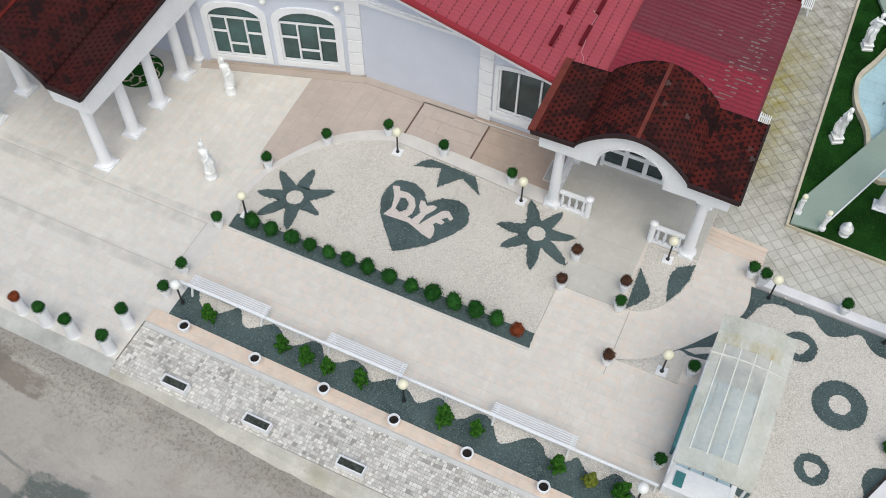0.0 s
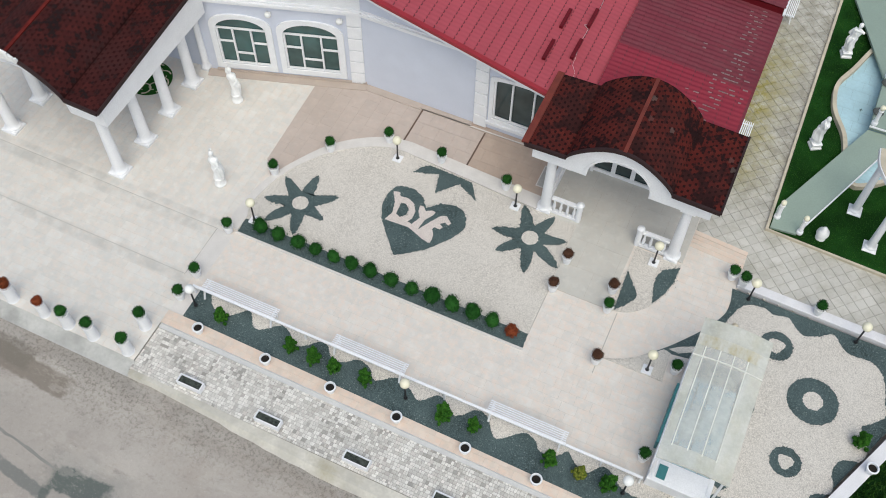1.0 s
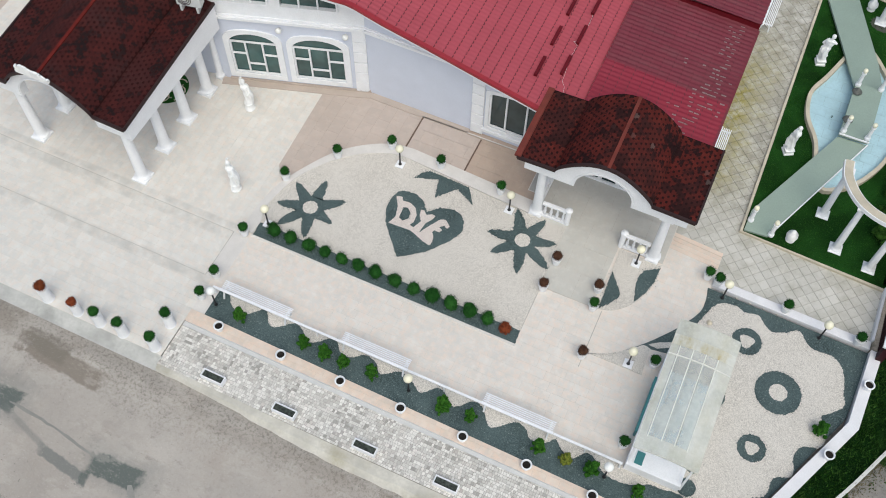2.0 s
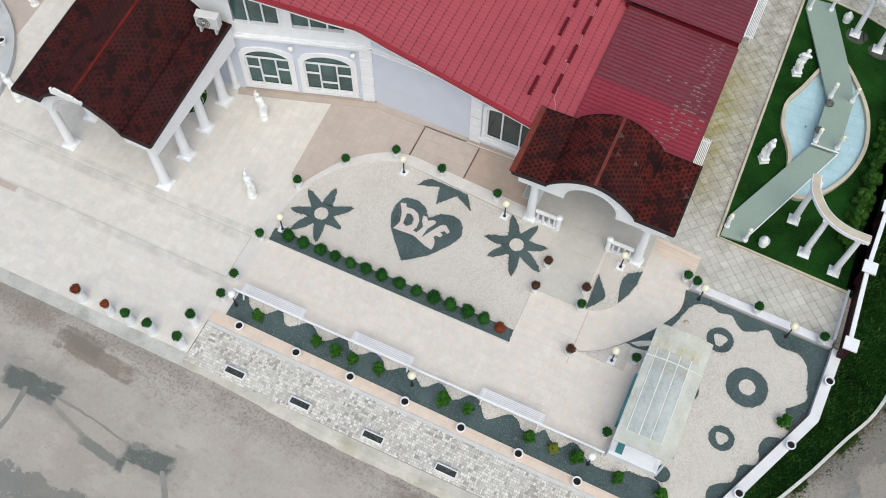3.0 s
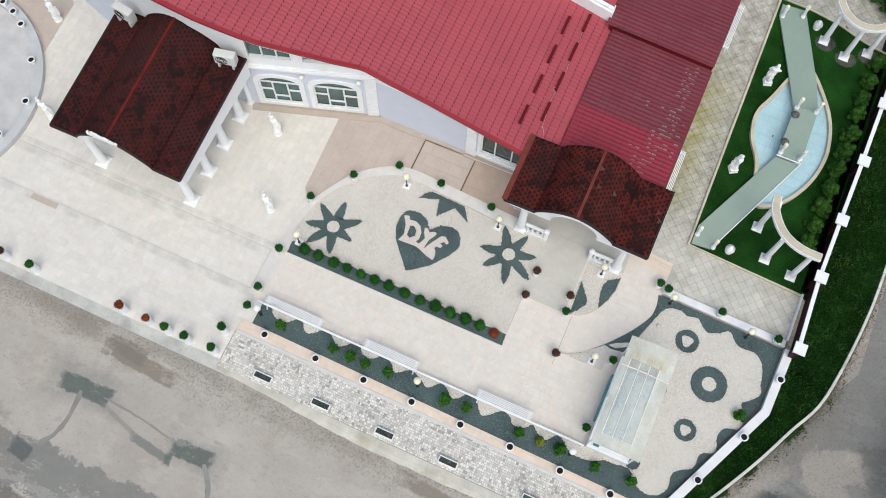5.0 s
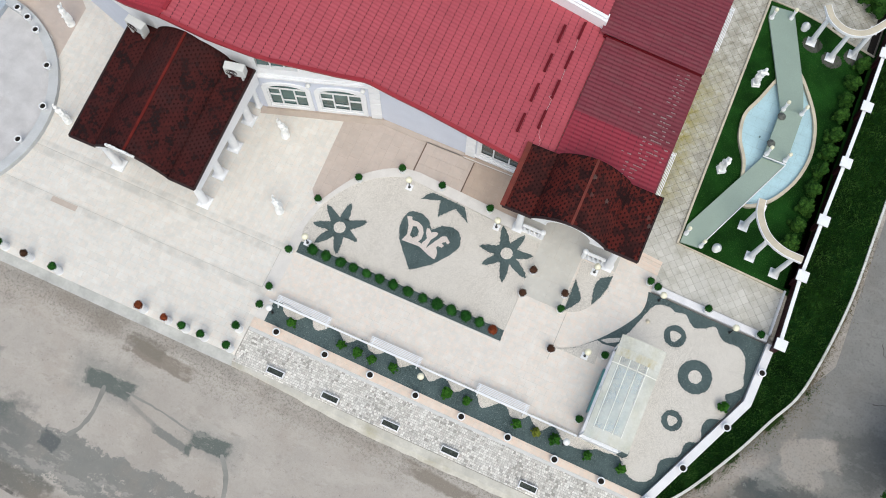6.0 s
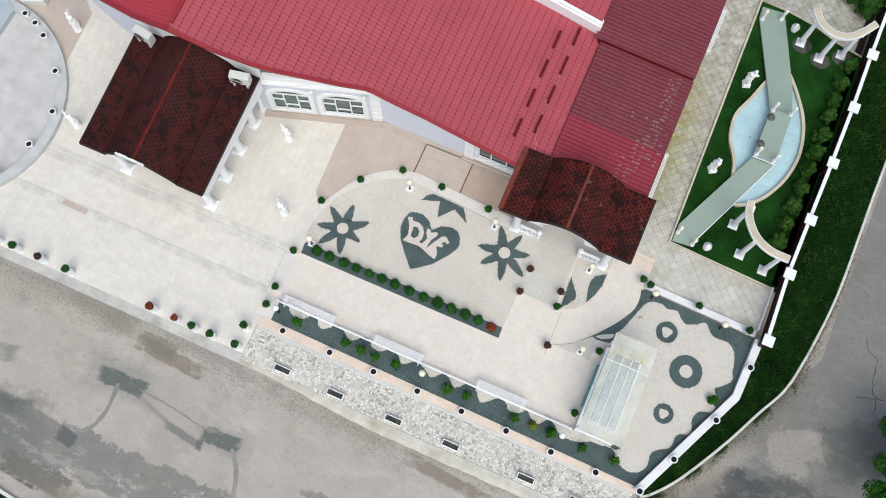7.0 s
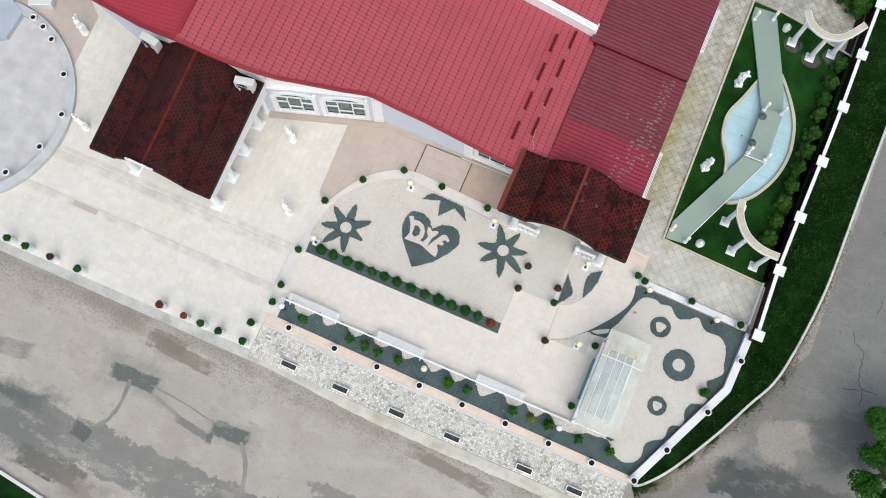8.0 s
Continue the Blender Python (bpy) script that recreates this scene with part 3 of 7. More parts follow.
def rough_edge(pts, step=0.09, amp=0.03, seed=1, closed=True):
    """An outline raked by hand: cut into short steps and shaken."""
    rnd = random.Random(seed)
    out = []
    for a, b in zip(pts, pts[1:] + (pts[:1] if closed else [])):
        n = max(1, int(math.dist(a, b) / step))
        for i in range(n):
            t = i / n
            out.append((a[0] + (b[0] - a[0]) * t + rnd.uniform(-amp, amp), a[1] + (b[1] - a[1]) * t + rnd.uniform(-amp, amp)))
    return out


def spline(pts, n=6, closed=True):
    """A smooth outline through the points."""
    out, k = [], len(pts)
    for i in range(k if closed else k - 1):
        if closed:
            p = [Vector(pts[(i + j) % k]) for j in (-1, 0, 1, 2)]
        else:
            p = [Vector(pts[min(max(i + j, 0), k - 1)]) for j in (-1, 0, 1, 2)]
        for s in range(n):
            t = s / n
            v = 0.5 * (2 * p[1] + (p[2] - p[0]) * t + (2 * p[0] - 5 * p[1] + 4 * p[2] - p[3]) * t * t + (3 * p[1] - p[0] - 3 * p[2] + p[3]) * t ** 3)
            out.append((v.x, v.y))
    if not closed:
        out.append(tuple(pts[-1]))
    return out


def band(bm, line, w0, w1, z0, z1, closed=False):
    """A strip of even section along a plan line, from w0 to w1 to its left."""
    n = len(line)
    rows = []
    for i in range(n):
        a = Vector(line[i - 1] if (i or closed) else line[0])
        b = Vector(line[(i + 1) % n] if (i < n - 1 or closed) else line[-1])
        d = (b - a).normalized()
        s = Vector((-d.y, d.x))
        p = Vector(line[i])
        l, r = p + s * w0, p + s * w1
        rows.append([bm.verts.new((*l, z0)), bm.verts.new((*r, z0)), bm.verts.new((*r, z1)), bm.verts.new((*l, z1))])
    pairs = list(zip(rows, rows[1:])) + ([(rows[-1], rows[0])] if closed else [])
    for a, b in pairs:
        for i in range(4):
            bm.faces.new((a[i], b[i], b[(i + 1) % 4], a[(i + 1) % 4]))
    if not closed:
        bm.faces.new(rows[0])
        bm.faces.new(rows[-1][::-1])


# ---- ground and paving ----
ZS = -0.22
bm = bmesh.new()
box(bm, -300, 300, -300, 300, -1.2, ZS)
structure("ground", bm, M_STREET, "dusty grey-brown asphalt street with stains")

bm = bmesh.new()
prism(bm, [(18.7, -4.4), (24.15, 5.0), (24.3, 40), (60, 40), (60, -14), (30, -14), (24, -9)], ZS - 0.1, ZS + 0.012)
structure("road", bm, M_ASPHALT, "worn grey asphalt side road")

bm = bmesh.new()
box(bm, -26, -0.34, -5.36, 8.5, -0.6, -0.006)
floor_terrace = structure("floor_terrace", bm, M_SLAB_JOINT, "cream stone slab terrace")
bm = bmesh.new()
vs = [bm.verts.new(p) for p in ((-26, -5.36, -0.02), (-0.3, -5.36, -0.02), (-0.3, -5.84, ZS + 0.004), (-26, -5.75, ZS + 0.004), (-26, -5.36, -0.6), (-0.3, -5.36, -0.6), (-0.3, -5.84, -0.6), (-26, -5.75, -0.6))]
for f in ((0, 3, 2, 1), (1, 2, 6, 5), (2, 3, 7, 6), (0, 4, 7, 3), (0, 1, 5, 4), (4, 5, 6, 7)):
    bm.faces.new([vs[i] for i in f])
structure("kerb_apron", bm, M_APRON, "sloping pale concrete apron along the street")

bm = bmesh.new()
PROMENADE = [(-0.34, -2.42), (15.2, -2.42), (15.2, 3.0), (15.4, 4.0), (15.42, 6.0), (13.62, 6.1), (13.62, 8.0), (-0.34, 8.0)]
prism(bm, PROMENADE, -0.6, -0.006)
floor_promenade = structure("floor_promenade", bm, M_SLAB_JOINT, "pinkish cream stone slab walk")
bm = bmesh.new()
box(bm, -0.34, 0.16, -3.72, -2.42, -0.6, 0.0)
structure("floor_corner", bm, M_BORDER, "white stone corner paving")

ARC_OUT = [(-0.42, 0.0), (-0.42, 1.0), (-0.2, 2.2), (0.28, 3.25), (1.0, 4.38), (1.88, 5.16), (2.8, 5.63), (3.6, 5.76)]
ARC_IN = [(0.02, 0.62), (-0.12, 1.2), (0.2, 2.6), (0.93, 3.8), (1.83, 4.65), (2.8, 5.17), (3.5, 5.29)]
arc_out, arc_in = spline(ARC_OUT, 6, False), spline(ARC_IN, 6, False)
bm = bmesh.new()
prism(bm, arc_out + [(8.75, 5.5), (8.75, 4.95)] + arc_in[::-1] + [(0.02, 0.0)], -0.05, 0.05)
structure("trim_garden_border", bm, M_BORDER, "white stone border round the gravel garden", 0.01)
bm = bmesh.new()
prism(bm, arc_in + [(7.6, 4.98), (10.0, 4.9), (10.06, 0.4), (0.02, 0.4)], -0.05, 0.022)
structure("gravel_garden", bm, M_LIGHT, "raked white gravel bed")
bm = bmesh.new()
prism(bm, rough_edge([(0.05, -0.05), (10.09, -0.05), (10.06, 0.48), (0.02, 0.52)], 0.1, 0.015), -0.05, 0.034)
structure("gravel_hedge_bed", bm, M_DARK, "strip of dark slate gravel")
bm = bmesh.new()
box(bm, 0.0, 10.12, -0.11, -0.035, -0.05, 0.044)
structure("trim_bed_edge", bm, M_BORDER, "thin pale stone edge of the hedge bed", 0.006)

bm = bmesh.new()
TAN_AREA = [(-0.62, 3.0), (-0.76, 6.7), (-0.78, 7.3), (0.8, 7.6), (9.0, 7.6), (9.0, 5.5), (3.6, 5.72)] + arc_out[:12:-1]
prism(bm, TAN_AREA, -0.05, 0.001)
floor_tan = structure("floor_tan", bm, M_TAN_JOINT, "tan stone slab paving")
bm = bmesh.new()
prism(bm, [(3.29, 5.74), (8.75, 5.47), (8.75, 7.6), (3.29, 7.6)], -0.05, 0.010)
floor_tan_steps = structure("floor_tan_steps", bm, M_TAN_JOINT, "brown tan stone landings in low steps")
# Thin dark brown strips painted in for the shadow at each step edge.
for x, y0, y1 in ((3.27, 5.72, 7.27), (5.7, 5.6, 7.24)):
    bm = bmesh.new()
    box(bm, x - 0.028, x + 0.028, y0, y1, 0.0, 0.03)
    structure("trim_step_shadow", bm, M_STEP_SHADE, "narrow dark brown strip for the shadow at a step edge", 0.004)
bm = bmesh.new()
prism(bm, [(3.24, 7.27), (8.75, 7.36), (8.75, 7.4), (3.24, 7.31)], 0.0, 0.03)
structure("trim_step_edge", bm, M_BORDER, "thin pale step edge")
mat = thing("doormat", pose(8.38, 6.33, 0.024), "grey ribbed doormat in a pale frame on tan slabs", "doormat")
bm = bmesh.new()
box(bm, -0.2, 0.2, -0.43, 0.43, 0.0, 0.012)
part("pad", bm, M_APRON, mat)
for x0, x1, y0, y1 in ((-0.23, -0.2, -0.46, 0.46), (0.2, 0.23, -0.46, 0.46), (-0.2, 0.2, -0.46, -0.43), (-0.2, 0.2, 0.43, 0.46)):
    bm = bmesh.new()
    box(bm, x0, x1, y0, y1, 0.0, 0.018)
    part("frame", bm, M_BORDER, mat)

bm = bmesh.new()
prism(bm, [(10.05, 2.36), (11.93, 2.36), (11.98, 5.0), (13.6, 5.0), (13.6, 7.6), (8.76, 7.6), (8.76, 4.93), (10.0, 4.88)], -0.05, 0.012)
floor_portico = structure("floor_portico", bm, M_TAN_JOINT, "large polished grey slabs of walk and portico")
for x, y0, y1 in ((10.06, 0.0, 2.36), (12.3, 0.1, 2.36)):
    bm = bmesh.new()
    box(bm, x - 0.012, x + 0.012, y0, y1, -0.05, 0.008)
    structure("trim_joint", bm, M_JOINT, "thin dark paving joint")
for k in range(4):
    bm = bmesh.new()
    prism(bm, [(13.62, 5.75 + 0.18 * k), (15.42, 5.62 + 0.18 * k), (15.42, 5.784 + 0.18 * k), (13.62, 5.914 + 0.18 * k)], -0.05, 0.012 - 0.004 * k)
    structure("floor_step", bm, M_PEACH, "worn peach stone step beside the portico", 0.004)
bm = bmesh.new()
prism(bm, [(13.62, 5.78), (15.42, 5.65), (15.42, 6.3), (13.62, 6.43)], -0.05, -0.012)
structure("floor_step_bed", bm, M_PEACH_JOINT, "shadowed bed under peach stone steps")
for y, x0, x1 in ((-2.12, -14.2, -0.6), (-0.2, -13.4, -0.6)):
    bm = bmesh.new()
    box(bm, x0, x1, y - 0.007, y + 0.007, -0.05, 0.003)
    structure("trim_joint", bm, M_JOINT, "thin dark paving joint")
bm = bmesh.new()
box(bm, -0.62, 0.0, -2.13, -0.215, -0.05, 0.004)
structure("trim_walk_border", bm, M_BORDER, "smooth pale stone border between terrace and walk")
for y in (-0.22, -1.2):
    bm = bmesh.new()
    box(bm, -0.64, -0.622, y - 0.9, y, -0.05, 0.006)
    structure("trim_joint", bm, M_JOINT, "thin dark paving joint")
bm = bmesh.new()
box(bm, -11.35, -10.05, -2.42, -2.15, -0.05, 0.007)
structure("floor_inlay", bm, M_TAN2, "tan stone inlay in the terrace")

# ---- gravel figures ----
EDGES = []


def figure(name, pts, z, material, label, parent=None, seed=1, amp=0.025):
    b = bmesh.new()
    prism(b, rough_edge(pts, 0.03, amp, seed), -0.03, z)
    if material is M_DARK:
        EDGES.append((pts, z))
    ob = part(name, b, material, parent)
    return tagged(ob, label, "", "", "structure") if parent is None else ob


def star(cx, cy, rays, seed):
    """rays: (bearing in degrees, length) of each petal, in order round the star."""
    pts = []
    for i, (deg, tip) in enumerate(rays):
        a, b = radians(deg), radians(rays[i - 1][0])
        gap = (b - a + math.pi) % (2 * math.pi) - math.pi
        pts.append((cx + 0.5 * math.cos(a + gap / 2), cy + 0.5 * math.sin(a + gap / 2)))
        for r, o in ((0.66 * tip, -0.2), (0.86 * tip, -0.1), (tip, 0.0), (0.86 * tip, 0.1), (0.66 * tip, 0.2)):
            pts.append((cx + r * math.cos(a + o), cy + r * math.sin(a + o)))
    figure("gravel_star", pts, 0.036, M_DARK, "seven-petalled star of dark slate gravel", None, seed)
    figure("gravel_star_centre", [(cx + 0.28 * math.cos(i * 0.5236), cy + 0.28 * math.sin(i * 0.5236)) for i in range(12)], 0.046, M_LIGHT, "white gravel heart of the star", None, seed + 1, 0.015)


star(1.34, 1.83, [(-166, 1.26), (-124, 1.36), (-72, 1.29), (-16, 1.08), (36, 1.3), (90, 1.29), (142, 1.25)], 3)
star(8.79, 3.80, [(-173, 1.31), (-132, 1.27), (-77, 1.37), (-30, 1.43), (17, 1.22), (69, 1.22), (120, 1.34)], 5)
HEART = [(5.06, 1.3), (4.43, 2.0), (4.0, 2.53), (3.82, 2.98), (3.79, 3.43), (3.89, 3.77), (4.08, 3.92), (4.53, 3.97), (4.89, 3.84), (5.2, 3.44), (5.35, 3.58), (5.6, 3.82), (6.07, 3.94), (6.4, 3.85), (6.62, 3.58), (6.71, 3.17), (6.46, 2.66), (5.86, 1.9)]
figure("gravel_heart", HEART, 0.036, M_DARK, "heart of dark slate gravel", None, 8)
figure("gravel_crown", [(4.17, 4.61), (4.34, 4.92), (4.58, 5.12), (6.18, 5.05), (6.58, 4.42), (5.8, 4.81), (5.22, 4.13), (5.01, 4.9)], 0.036, M_DARK, "crown-shaped figure of dark slate gravel", None, 9)

# letters laid in white gravel: D, Y, F
figure("gravel_letter", [(3.93, 3.59), (4.14, 3.65), (4.25, 3.5), (4.51, 3.54), (4.78, 3.42), (4.95, 3.16), (4.98, 2.86), (4.88, 2.65), (4.58, 2.53), (4.17, 2.44), (4.28, 2.8), (4.17, 3.2)], 0.044, M_LETTER, "letter D of white gravel", None, 11, 0.012)
figure("gravel_letter_bowl", [(4.37, 3.26), (4.54, 3.29), (4.72, 3.14), (4.74, 2.9), (4.58, 2.73), (4.42, 2.8), (4.4, 3.05)], 0.052, M_DARK, "dark gravel bowl of the letter", None, 12, 0.012)
figure("gravel_letter", [(4.99, 3.43), (5.12, 3.46), (5.26, 3.3), (5.43, 3.42), (5.58, 3.4), (5.55, 3.25), (5.39, 3.0), (5.36, 2.77), (5.33, 2.49), (5.04, 2.59), (5.12, 2.78), (5.19, 3.0), (5.05, 3.19)], 0.044, M_LETTER, "letter Y of white gravel", None, 13, 0.012)
figure("gravel_letter", [(5.42, 2.69), (5.59, 3.01), (5.8, 3.36), (5.98, 3.42), (6.23, 3.21), (6.18, 3.1), (6.03, 3.17), (5.89, 3.04), (6.04, 2.96), (5.99, 2.84), (5.8, 2.86), (5.75, 2.74), (5.86, 2.6), (5.93, 2.37), (5.89, 2.21), (5.6, 2.25), (5.31, 2.44)], 0.044, M_LETTER, "letter F of white gravel", None, 14, 0.012)
figure("gravel_letter_tie", [(4.17, 2.44), (4.58, 2.58), (4.95, 2.68), (5.32, 2.56), (5.45, 2.64), (5.88, 2.3), (5.85, 2.21), (5.47, 2.31), (5.03, 2.48), (4.6, 2.46)], 0.041, M_LETTER, "white gravel line under the letters", None, 15, 0.012)

# kidney bed by the portico
KID = spline([(12.14, 2.38), (12.57, 2.51), (12.92, 2.77), (13.22, 3.16), (13.42, 3.55), (13.59, 4.14), (13.61, 4.6), (13.58, 4.9)], 5, False) + [(12.05, 4.95)]
bm = bmesh.new()
prism(bm, KID, -0.05, 0.022)
structure("gravel_kidney_bed", bm, M_LIGHT, "small white gravel bed")
figure("gravel_patch", [(12.16, 2.42), (12.5, 2.8), (12.66, 3.1), (12.62, 3.3), (12.34, 3.66), (12.1, 3.98)], 0.036, M_DARK, "dark slate gravel patch", None, 17)
figure("gravel_patch", [(13.18, 3.16), (13.4, 3.56), (13.57, 4.16), (13.58, 4.78), (13.1, 4.46), (12.99, 4.1), (13.04, 3.7)], 0.036, M_DARK, "dark slate gravel patch", None, 18)

# east gravel garden
G2 = spline([(15.32, 4.76), (15.4, 3.9), (14.95, 3.0), (14.39, 2.25), (13.98, 1.78), (13.59, 1.4), (13.2, 1.06), (12.5, 0.7)], 5, False) + [(14.28, 0.72), (14.22, 1.7), (14.9, 1.8), (14.9, -2.42), (0.16, -2.42), (0.16, -3.46), (18.2, -3.72), (20.75, 2.0), (20.94, 4.62)]
bm = bmesh.new()
prism(bm, G2, -0.6, 0.02)
structure("gravel_east_garden", bm, M_DARK, "bed of dark slate gravel")
LIGHT2 = spline([(15.5, 3.6), (15.82, 4.3), (16.4, 4.47), (16.78, 4.36), (17.2, 4.45), (17.7, 4.05), (18.2, 4.2), (18.6, 4.45), (18.98, 4.1), (19.3, 3.98), (19.85, 4.0), (20.28, 3.66), (20.5, 2.8), (20.6, 2.42), (20.28, 2.02), (20.02, 1.75), (20.3, 1.2), (20.24, 0.72), (19.7, 0.5), (19.52, 0.05), (19.66, -0.57), (19.12, -0.88), (19.06, -1.5), (18.62, -1.8), (18.34, -2.12), (18.38, -2.66), (18.15, -3.08), (17.6, -3.25), (16.98, -2.98), (16.7, -2.6), (15.3, -2.5), (15.1, 0.0), (14.95, 2.1), (15.2, 2.7)], 4)
figure("gravel_east_field", LIGHT2, 0.034, M_LIGHT, "wavy-edged field of white gravel", None, 21, 0.02)
figure("gravel_sliver", [(12.46, 0.695), (14.29, 0.705), (14.24, 1.71), (14.02, 1.76), (13.59, 1.38), (13.2, 1.04)], 0.03, M_LIGHT, "white gravel sliver", None, 22, 0.01)
figure("gravel_sliver", [(14.14, 1.83), (14.44, 2.05), (14.92, 2.28), (14.92, 2.08), (14.46, 1.81)], 0.04, M_LIGHT, "white gravel sliver", None, 23, 0.01)
for i, (x, y, r0, r1) in enumerate(((17.1, 3.33, 0.5, 0.24), (18.53, 1.97, 0.76, 0.30), (18.25, -0.22, 0.46, 0.22))):
    figure("gravel_ring", [(x + r0 * math.cos(k * 0.314), y + r0 * math.sin(k * 0.314)) for k in range(20)], 0.046, M_DARK, "ring of dark slate gravel", None, 30 + i, 0.02)
    figure("gravel_ring_centre", [(x + r1 * (1 + (0.0 if i == 1 else 0.16) * math.sin(3 * k * 0.45)) * math.cos(k * 0.45), y + r1 * (1 + (0.0 if i == 1 else 0.16) * math.sin(3 * k * 0.45)) * math.sin(k * 0.45)) for k in range(14)], 0.056, M_LIGHT, "white gravel centre of the ring", None, 40 + i, 0.015)
for i, (x, y, rx, ry) in enumerate(((16.75, 0.95, 0.28, 0.34), (16.72, -0.4, 0.2, 0.25), (16.75, -1.6, 0.2, 0.22), (16.75, -2.3, 0.3, 0.3))):
    figure("gravel_patch", [(x + rx * math.cos(k * 0.45), y + ry * math.sin(k * 0.45)) for k in range(14)], 0.046, M_DARK, "dark slate gravel patch", None, 50 + i, 0.02)
# white gravel scallops along the bench rail
SC = [(0.5, -2.3), (0.85, -2.8), (1.45, -2.85), (1.93, -2.42), (2.35, -2.88), (2.67, -2.8), (3.1, -2.46), (3.5, -2.62), (3.8, -2.86), (4.1, -2.76), (4.4, -2.47), (4.7, -2.47), (4.95, -2.74), (5.38, -2.78), (5.75, -2.5), (6.2, -2.6), (6.52, -2.9), (7.06, -2.55), (7.6, -2.72), (7.98, -2.93), (8.43, -2.54), (8.77, -2.65), (9.04, -2.9), (9.3, -2.83), (9.62, -2.5), (10.0, -2.54), (10.4, -3.02), (10.68, -2.97), (11.16, -2.55), (11.54, -2.63), (11.8, -2.89), (12.28, -2.8), (12.52, -2.55), (12.8, -2.77), (13.2, -2.94), (13.57, -2.56), (13.9, -2.64), (14.3, -2.95), (14.9, -3.0), (15.4, -2.85), (15.9, -2.55)]
figure("gravel_scallops", spline(SC, 4, False) + [(15.9, -2.4), (0.5, -2.4)], 0.03, M_LIGHT, "scalloped strip of white gravel", None, 60, 0.015)

# slate chips strayed over the edges of the figures
rs = np.random.RandomState(5)
verts, faces = [], []
EDGES.append((spline(SC, 4, False)[::-1], 0.03))
EDGES.append((LIGHT2, 0.034))
for pts, z in EDGES:
    for (xa, ya), (xb, yb) in zip(pts, pts[1:] + pts[:1]):
        L = math.dist((xa, ya), (xb, yb))
        if L > 6:
            continue
        for k in range(int(L * 34)):
            f, d, r, a = rs.uniform(), rs.normal(0, 0.045), rs.uniform(0.008, 0.018), rs.uniform(0, 6.283)
            x, y = xa + (xb - xa) * f - (yb - ya) / L * d, ya + (yb - ya) * f + (xb - xa) / L * d
            n = len(verts)
            verts += [(x + r * math.cos(a + i * 1.5708) * (1.0, 0.7)[i % 2], y + r * math.sin(a + i * 1.5708) * (1.0, 0.7)[i % 2], z + 0.001) for i in range(4)] + [(x, y, z + 0.014)]
            faces += [(n + i, n + (i + 1) % 4, n + 4) for i in range(4)]
tagged(raw("stray_chips", verts, faces, M_DARK), "dark slate chips strayed over white gravel", "", "", "stuff")

# peach coping, setts and kerb along the street
bm = bmesh.new()
prism(bm, [(0.16, -3.46), (-0.34, -3.46), (-0.34, -3.92), (18.1, -4.02), (18.5, -3.95), (18.2, -3.72)], 0.0, 0.024)
trim_peach = structure("trim_peach_coping", bm, M_PEACH_JOINT, "peach stone coping of the planting bed", 0.008)
bm = bmesh.new()
prism(bm, [(0.16, -3.46), (-0.34, -3.46), (-0.34, -3.925), (18.1, -4.025), (18.5, -3.955), (18.2, -3.72)], -0.6, 0.0)
structure("wall_bed_face", bm, M_WALL_TOP, "grey-white retaining face of the planting bed")
bm = bmesh.new()
prism(bm, [(-0.336, -3.93), (-0.336, -4.08), (18.0, -4.15), (18.42, -4.0), (18.1, -4.03)], -0.6, -0.035)
structure("trim_bed_ledge", bm, M_LEDGE, "pale grey stone ledge above the setts", 0.008)
bm = bmesh.new()
prism(bm, [(-0.338, -3.92), (-0.338, -5.66), (18.0, -5.72), (18.45, -4.0)], -0.6, -0.074)
structure("floor_sett_bed", bm, M_SAND_JOINT, "bedding under grey setts")
bm = bmesh.new()
rnd = random.Random(33)
rows = []
for k in range(47):
    x = -0.3 + 18.7 * k / 46
    f = min(1.0, max(0.0, x / 7.0))
    y_in = -5.62 - 0.04 * f
    y_out = -5.84 - 0.34 * f * f * (3 - 2 * f) + rnd.uniform(-0.025, 0.025)
    y_mid = y_in + (y_out - y_in) * (0.62 + rnd.uniform(-0.05, 0.05))
    rows.append([bm.verts.new(p) for p in ((x, y_in, -0.055), (x, y_mid, -0.075 + rnd.uniform(-0.008, 0.004)), (x, y_out, ZS + 0.004), (x, y_out, -0.6), (x, y_in, -0.6))])
for p, q in zip(rows, rows[1:]):
    for i in range(5):
        bm.faces.new((p[i], p[(i + 1) % 5], q[(i + 1) % 5], q[i]))
bm.faces.new(rows[0])
bm.faces.new(rows[-1][::-1])
structure("kerb_street", bm, M_CONC, "worn sandy concrete kerb")

# street stains and repairs
def stain(pts, material, label, seed, z=0.006, amp=0.08):
    b = bmesh.new()
    prism(b, rough_edge(spline(pts, 4), 0.2, amp, seed), ZS - 0.1, ZS + z)
    structure("road_patch", b, material, label)


stain([(-5.05, -8.95), (-4.85, -8.95), (-4.76, -9.85), (-4.88, -10.7), (-5.25, -11.4), (-5.45, -11.3), (-5.08, -10.7), (-4.95, -9.85)], M_PATCH, "narrow repaired trench", 74, 0.004, 0.025)
stain([(-3.8, -8.68), (-2.2, -8.8), (-0.6, -9.05), (-0.6, -9.12), (-2.2, -8.88), (-3.8, -8.76)], M_PATCH, "narrow repaired trench", 75, 0.004, 0.02)
stain([(1.05, -9.5), (1.25, -9.45), (1.75, -10.1), (2.05, -10.85), (2.2, -11.8), (2.0, -11.85), (1.85, -10.9), (1.55, -10.15)], M_PATCH, "narrow repaired trench", 76, 0.004, 0.025)

